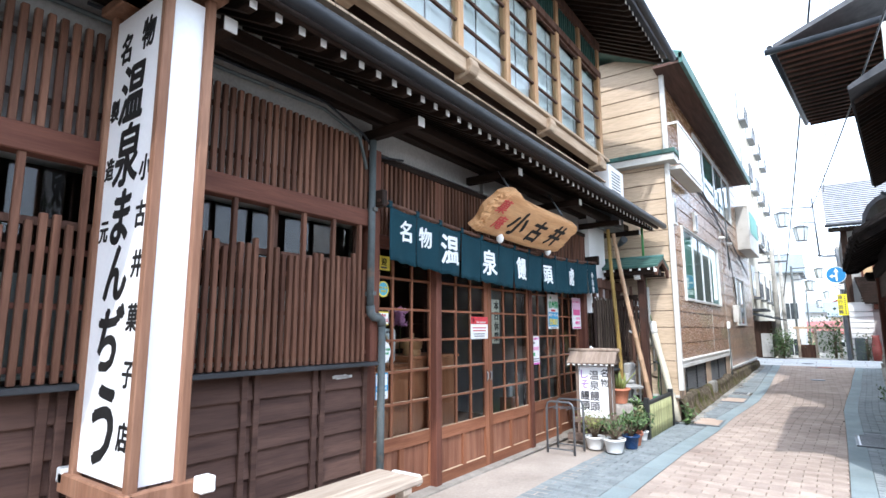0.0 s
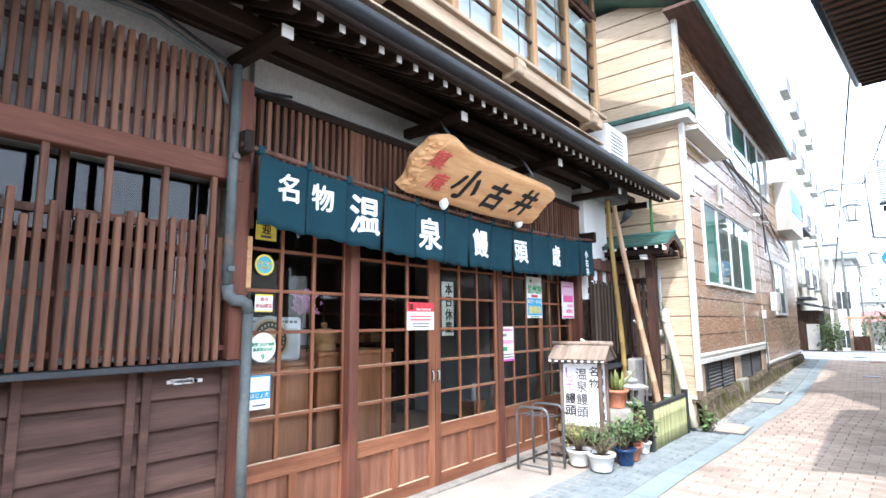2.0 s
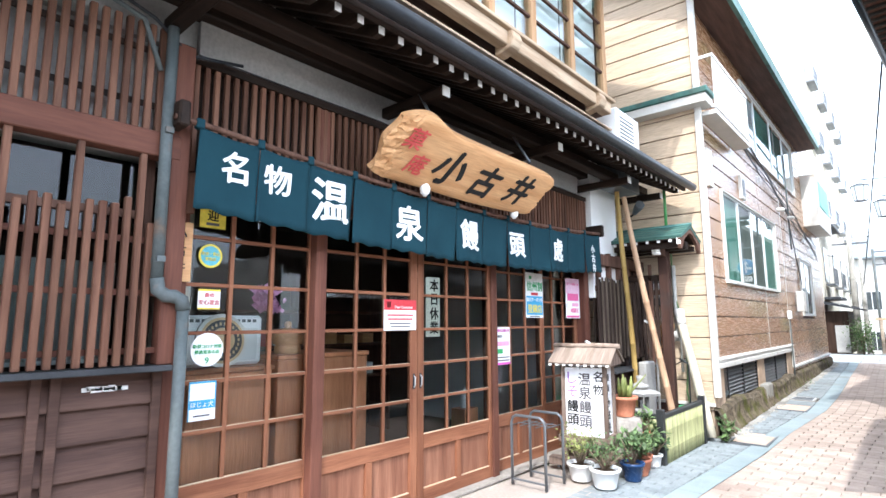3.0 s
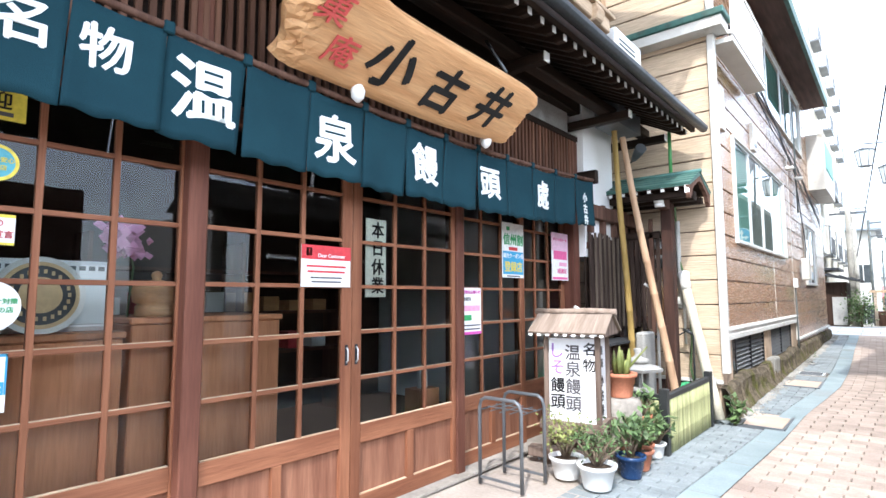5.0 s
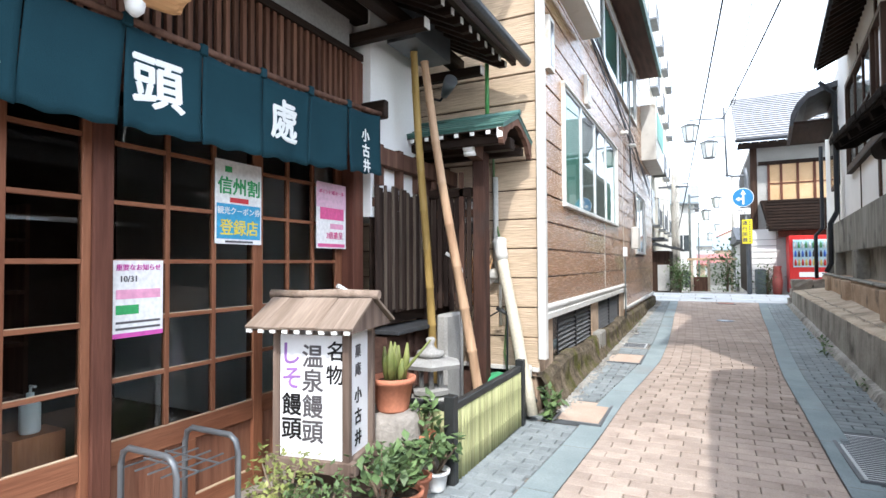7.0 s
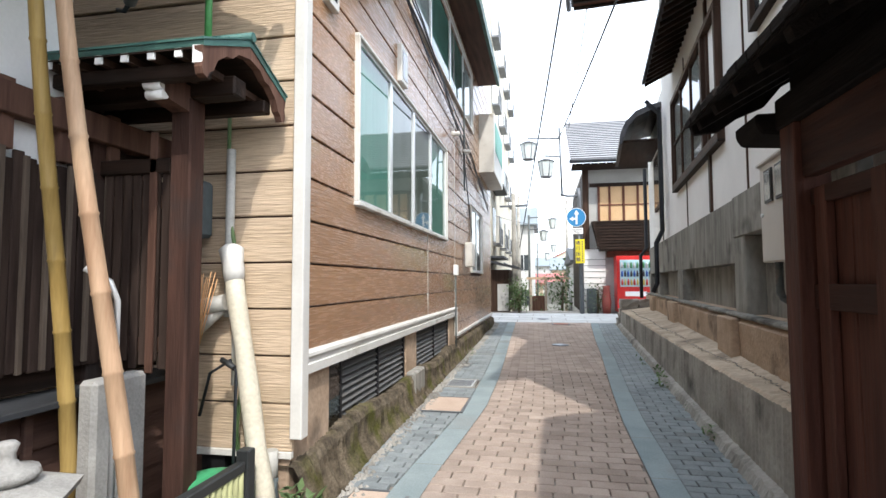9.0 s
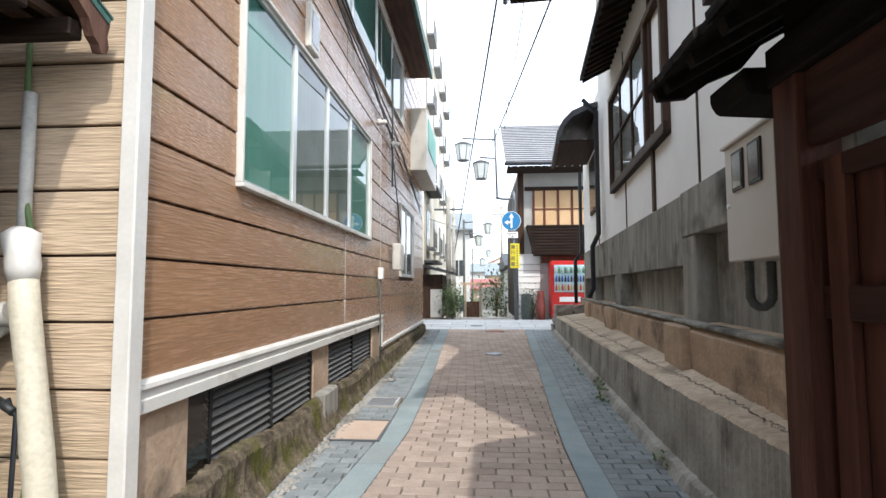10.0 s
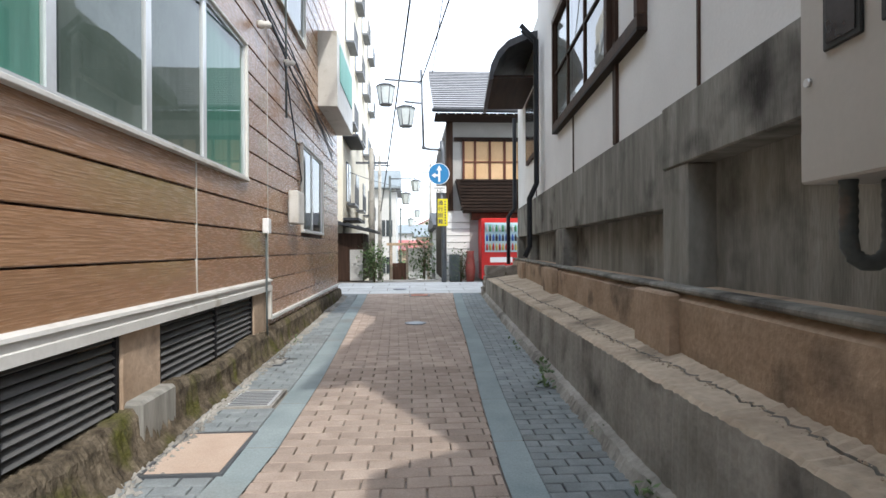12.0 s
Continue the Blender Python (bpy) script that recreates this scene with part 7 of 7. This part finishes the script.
# greenery at the cross street
def bush(x, y, w, h, n, label, seed, size=0.09, mat=None):
    rng = random.Random(seed)
    t = thing("bush", label, "bush", pose(x, y, gz(y) - 0.02))
    bm = bmesh.new()
    tips = []
    for i in range(9):
        a = rng.uniform(0, 6.28)
        q = w * rng.uniform(0.1, 0.9)
        top = (q * math.cos(a), q * math.sin(a), h * rng.uniform(0.5, 1))
        tube(bm, [(0, 0, 0), (top[0] * 0.4, top[1] * 0.4, top[2] * 0.5), top], [0.03, 0.02, 0.006], 5)
        tips += [top, (top[0] * 0.7, top[1] * 0.7, top[2] * 0.7), (top[0] * 0.8, top[1] * 0.8, top[2] * 0.35)]
    part("branchwork", bm, bark, t)
    bm = bmesh.new()
    foliage(bm, tips, n, size, 0.16 * h, rng)
    part("foliage", bm, mat or leaf_mat, t)


bush(-1.5, 24.9, 0.3, 0.95, 1200, "dense green bush beside the cross street", 51)
bush(1.05, 24.6, 0.25, 0.9, 350, "dark bush with reddish leaves by the lamp pole", 52)
bush(0.2, 33, 0.5, 2.2, 700, "green bush down the street", 53, 0.16)
bush(-0.3, 48, 1.2, 3.0, 700, "green shrubs down the street", 54, 0.25)
box_grey = thing("street_cabinet", "grey steel utility cabinet by the lamp pole", "cabinet", pose(0.72, 24.5, gz(24.5) - 0.01))
bar("body", 0, 0.3, 0, 0.3, 0, 0.8, pipe_grey, box_grey, 0.02)
urn = thing("umbrella_stand", "dark red pot beside the corner house", "pot", pose(1.32, 24.5, gz(24.5) - 0.01))
bm = bmesh.new()
lathe(bm, [(0.12, 0), (0.15, 0.4), (0.1, 0.8), (0.12, 0.9)], 14)
part("pot", bm, red_roof, urn)

# further lamps and poles down the slope
for x, y, h, s in ((-0.55, 36, 6.0, 1.0), (-0.3, 50, 6.5, 1.0)):
    t = thing("street_lamp", "pale street lamp pole with two lanterns down the slope", "street lamp", pose(x - 0.9, y, gz(y)))
    bm = bmesh.new()
    tube(bm, [(0, 0, -0.1), (0, 0, h - 0.6)], 0.06, 8)
    part("pole", bm, pipe_grey, t)
    for z, l in ((h - 0.75, 1.3), (h - 1.4, 0.8)):
        bm = bmesh.new()
        tube(bm, [(0, 0, z), (l, 0, z + 0.05)], 0.03, 6)
        part("arm", bm, steel, t)
        lantern(t, l, 0, z, s)
for x, y, h in ((-2.2, 40, 7.5), (0.9, 44, 8), (-1.9, 29.5, 5.2)):
    t = thing("utility_pole", "grey concrete utility pole", "pole", pose(x, y, gz(y) - 0.1))
    bm = bmesh.new()
    tube(bm, [(0, 0, 0), (0, 0, h)], [0.13, 0.09], 10)
    part("pole", bm, concrete, t)
    bm = bmesh.new()
    box(bm, -0.6, 0.6, -0.04, 0.04, h - 0.6, h - 0.52)
    part("cross_arm", bm, steel, t)


def wire(label, a, b, sag, r=0.012):
    a, b = Vector(a), Vector(b)
    bm = bmesh.new()
    tube(bm, [a.lerp(b, i / 16) - Vector((0, 0, sag * 4 * (i / 16) * (1 - i / 16))) for i in range(17)], r, 5)
    t = thing("overhead_wire", label, "cable")
    part("wire", bm, pipe_dark, t)


wire("dark overhead wire across the street", (0.64, 12.6, 10.5), (-3.06, 49, 1.4), 0.25, 0.03)
wire("dark overhead wire to the lamp pole", (1.4, 8.0, 6.6), (-0.1, 24.0, 6.0), 0.12, 0.02)
wire("thin overhead wire beside the lamp pole", (0.9, 14.0, 11.0), (0.3, 26.0, 6.9), 0.2, 0.014)
wire("thin overhead wire down the street", (-0.1, 24.0, 6.1), (-2.1, 40.0, 5.9), 0.4, 0.012)
wire("thin overhead wire down the street", (-2.6, 28.0, 4.0), (0.9, 44.0, 5.4), 0.3, 0.012)

# weeds along the low wall
rng = random.Random(77)
for x, y, n, s, h in ((0.76, 13.6, 40, 0.07, 0.22), (0.74, 11.5, 26, 0.05, 0.08), (0.80, 12.4, 14, 0.04, 0.06), (0.82, 15.2, 18, 0.05, 0.1), (-1.93, 9.35, 60, 0.09, 0.24), (-1.9, 15.8, 14, 0.05, 0.06)):
    t = thing("weed", "green weeds in the joint at the foot of a wall", "weed", pose(x, y, gz(y)), "weeds at the walls")
    bm = bmesh.new()
    foliage(bm, [(0, 0, 0.02), (0.0, 0.03, h * 0.5), (-0.03, -0.03, h), (0.02, 0.05, h * 0.7)], n, s, 0.035, rng, 0.4)
    part("foliage", bm, leaf_mat, t)

# crumbled mortar at the foot of the house, grit along the crack of the shelf
def crumbs(label, count, place, mat, seed):
    rng = random.Random(seed)
    verts, faces = [], []
    for i in range(count):
        x, y, z, r = place(rng)
        n = len(verts)
        k = [r * rng.uniform(0.6, 1.3) for q in range(6)]
        verts += [(x + k[0], y, z), (x, y + k[1], z), (x - k[2], y, z), (x, y - k[3], z), (x + rng.uniform(-0.3, 0.3) * r, y, z + 0.8 * k[4]), (x, y, z - 0.5 * k[5])]
        faces += [(n + a, n + b, n + c) for a, b, c in ((0, 1, 4), (1, 2, 4), (2, 3, 4), (3, 0, 4), (1, 0, 5), (2, 1, 5), (3, 2, 5), (0, 3, 5))]
    me = bpy.data.meshes.new("crumbs")
    me.from_pydata(verts, [], faces)
    me.materials.append(mat)
    tagged(new("rubble", me), label, "rubble", "", "stuff")


def house_foot(rng):
    y = rng.uniform(9.6, 21.2)
    return HX + 0.12 + abs(rng.gauss(0, 0.05)), y, gz(y) + 0.006, rng.uniform(0.006, 0.03)


def shelf_grit(rng):
    y = rng.uniform(9.9, 15.0)
    x = lerp(LOW_WALL, y) + 0.17 + 0.025 * math.sin(y * 2.3) + rng.gauss(0.01, 0.025)
    return x, y, 0.615, rng.uniform(0.003, 0.012)


crumbs("crumbled pale mortar and grit along the foot of the house", 1500, house_foot, concrete, 61)
crumbs("flaked mortar along the crack of the concrete shelf", 500, shelf_grit, buff_concrete, 62)

# ---- covers set in the paving ----
def cover(x0, x1, y0, y1, mat, label, frame_mat, slots=0):
    z = gz((y0 + y1) / 2)
    t = thing("access_cover", label, "cover", pose(x0, y0, z - 0.02))
    w, d = x1 - x0, y1 - y0
    bm = bmesh.new()
    for b in ((0, w, 0, 0.025), (0, w, d - 0.025, d), (0, 0.025, 0.025, d - 0.025), (w - 0.025, w, 0.025, d - 0.025)):
        box(bm, b[0], b[1], b[2], b[3], 0, 0.032)
    part("frame", bm, frame_mat, t)
    bar("plate", 0.03, w - 0.03, 0.03, d - 0.03, 0, 0.03, mat, t, 0.003)
    for i in range(slots):
        y = 0.05 + (d - 0.1) * i / slots
        bar("slot", 0.05, w - 0.05, y, y + 0.012, 0.0305, 0.034, steel, t)


pink_stone = material("pink_granite", (0.42, 0.31, 0.235), (0.54, 0.43, 0.345), rough=0.85, scale=3, bump=0.3, fine=120)
COVERS = [(-1.93, -1.46, 12.0, 12.7), (-1.92, -1.5, 9.35, 10.1), (-1.9, -1.5, 13.2, 13.72), (-1.96, -1.76, 14.6, 15.0), (0.16, 0.56, 8.9, 10.0), (-0.45, 0.0, 21.0, 21.35)]
cover(*COVERS[0], pink_stone, "pinkish stone access cover in a steel frame", steel)
cover(*COVERS[1], pink_stone, "pinkish stone access cover in a steel frame", steel)
cover(*COVERS[2], alu, "slotted galvanised drain cover", concrete, 9)
cover(*COVERS[3], concrete, "small grey cover in the paving", steel)
cover(*COVERS[4], alu, "pale slotted steel grating in the paving", steel, 24)
cover(*COVERS[5], terracotta, "small rusty iron cover at the brow", steel)
for x, y in ((-0.35, 17.3), (-0.7, 22.3)):
    t = thing("access_cover", "small round iron cover", "cover", pose(x, y, gz(y) - 0.02))
    bm = bmesh.new()
    lathe(bm, [(0.17, 0), (0.17, 0.03), (0.155, 0.033), (0.01, 0.033)], 24)
    part("lid", bm, steel, t)

# ---- pavers: one by one where the path passes, joined elsewhere ----
def paver_mesh(name, w, d, mat):
    bm = bmesh.new()
    e = 0.005
    lo = [bm.verts.new(c) for c in ((0, 0, -0.02), (w, 0, -0.02), (w, d, -0.02), (0, d, -0.02))]
    mid = [bm.verts.new(c) for c in ((0, 0, 0.0), (w, 0, 0.0), (w, d, 0.0), (0, d, 0.0))]
    top = [bm.verts.new(c) for c in ((e, e, 0.004), (w - e, e, 0.004), (w - e, d - e, 0.004), (e, d - e, 0.004))]
    for a, b in ((lo, mid), (mid, top)):
        for i in range(4):
            bm.faces.new((a[i], a[(i + 1) % 4], b[(i + 1) % 4], b[i]))
    bm.faces.new(top)
    return finish(bm, name, mat)


def field(name, label, x0, x1, y0, y1, w, d, mat, gap, seed, single=None, lift=0.0):
    """Running bond between two lines of x; single: the stretch of y whose pavers are objects of their own."""
    rng = random.Random(seed)
    verts, faces = [], []
    bed = tagged(new(name), label, "", "", "structure")
    meshes = {}
    r = 0
    y = y0
    while y < y1:
        a, b = x0(y + d / 2), x1(y + d / 2)
        x = a - (w / 2 if r % 2 else 0)
        while x < b - 0.02:
            p, q = max(x, a), min(x + w, b)
            x += w
            if q - p < 0.03:
                continue
            cx, cy = (p + q) / 2, y + d / 2
            if any(c[0] - 0.05 < cx < c[1] + 0.05 and c[2] - 0.02 < cy < c[3] + 0.02 for c in COVERS):
                continue
            z = gz(cy) + lift + rng.uniform(-0.0015, 0.0015)
            slope = (gz(y + d) - gz(y)) / d
            sx = q - p - gap
            if single and single[0] <= y < single[1]:
                key = round(sx, 2)
                if key not in meshes:
                    meshes[key] = paver_mesh("paver", key, d - gap, mat)
                piece("paver", meshes[key], bed, p, y, z, rx=math.degrees(math.atan(slope)) + rng.uniform(-0.3, 0.3), ry=rng.uniform(-0.3, 0.3))
                continue
            e = 0.005
            n = len(verts)
            t = rng.uniform(-0.001, 0.001)
            for u0, u1, v0, v1, h in ((0, sx, 0, d - gap, -0.02), (0, sx, 0, d - gap, 0.0), (e, sx - e, e, d - gap - e, 0.004)):
                verts += [(p + u0, y + v0, z + h - slope * d / 2 + slope * v0), (p + u1, y + v0, z + h + t - slope * d / 2 + slope * v0), (p + u1, y + v1, z + h + t - slope * d / 2 + slope * v1), (p + u0, y + v1, z + h - slope * d / 2 + slope * v1)]
            for k in (0, 4):
                faces += [(n + k + i, n + k + (i + 1) % 4, n + k + 4 + (i + 1) % 4, n + k + 4 + i) for i in range(4)]
            faces.append((n + 8, n + 9, n + 10, n + 11))
        y += d
        r += 1
    me = bpy.data.meshes.new("pavers")
    me.from_pydata(verts, [], faces)
    me.materials.append(mat)
    ob = new("pavers", me)
    ob.parent = bed
    ob["kind"] = "stuff"
    ob["label"] = "pavers laid in running bond"


field("road_1", "red-brown clay pavers in running bond along the street", lambda y: lerp(LEFT_BAND, y), lambda y: lerp(RIGHT_BAND, y), -2.0, 21.5, 0.24, 0.12, paver_red, 0.006, 1, (9.6, 14.4))
field("pavement_1", "small grey pavers along the houses", lambda y: -2.35 if y < 9.5 else HX + 0.1, lambda y: lerp(LEFT_BAND, y) - 0.22, 3.0, 21.5, 0.2, 0.1, paver_grey, 0.007, 2, (9.4, 12.2), 0.001)
field("pavement_2", "small grey pavers along the low wall", lambda y: lerp(RIGHT_BAND, y) + 0.2, lambda y: lerp(LOW_WALL, y) - 0.06, -2.0, 21.5, 0.2, 0.1, paver_grey, 0.007, 3, (9.6, 13.6))
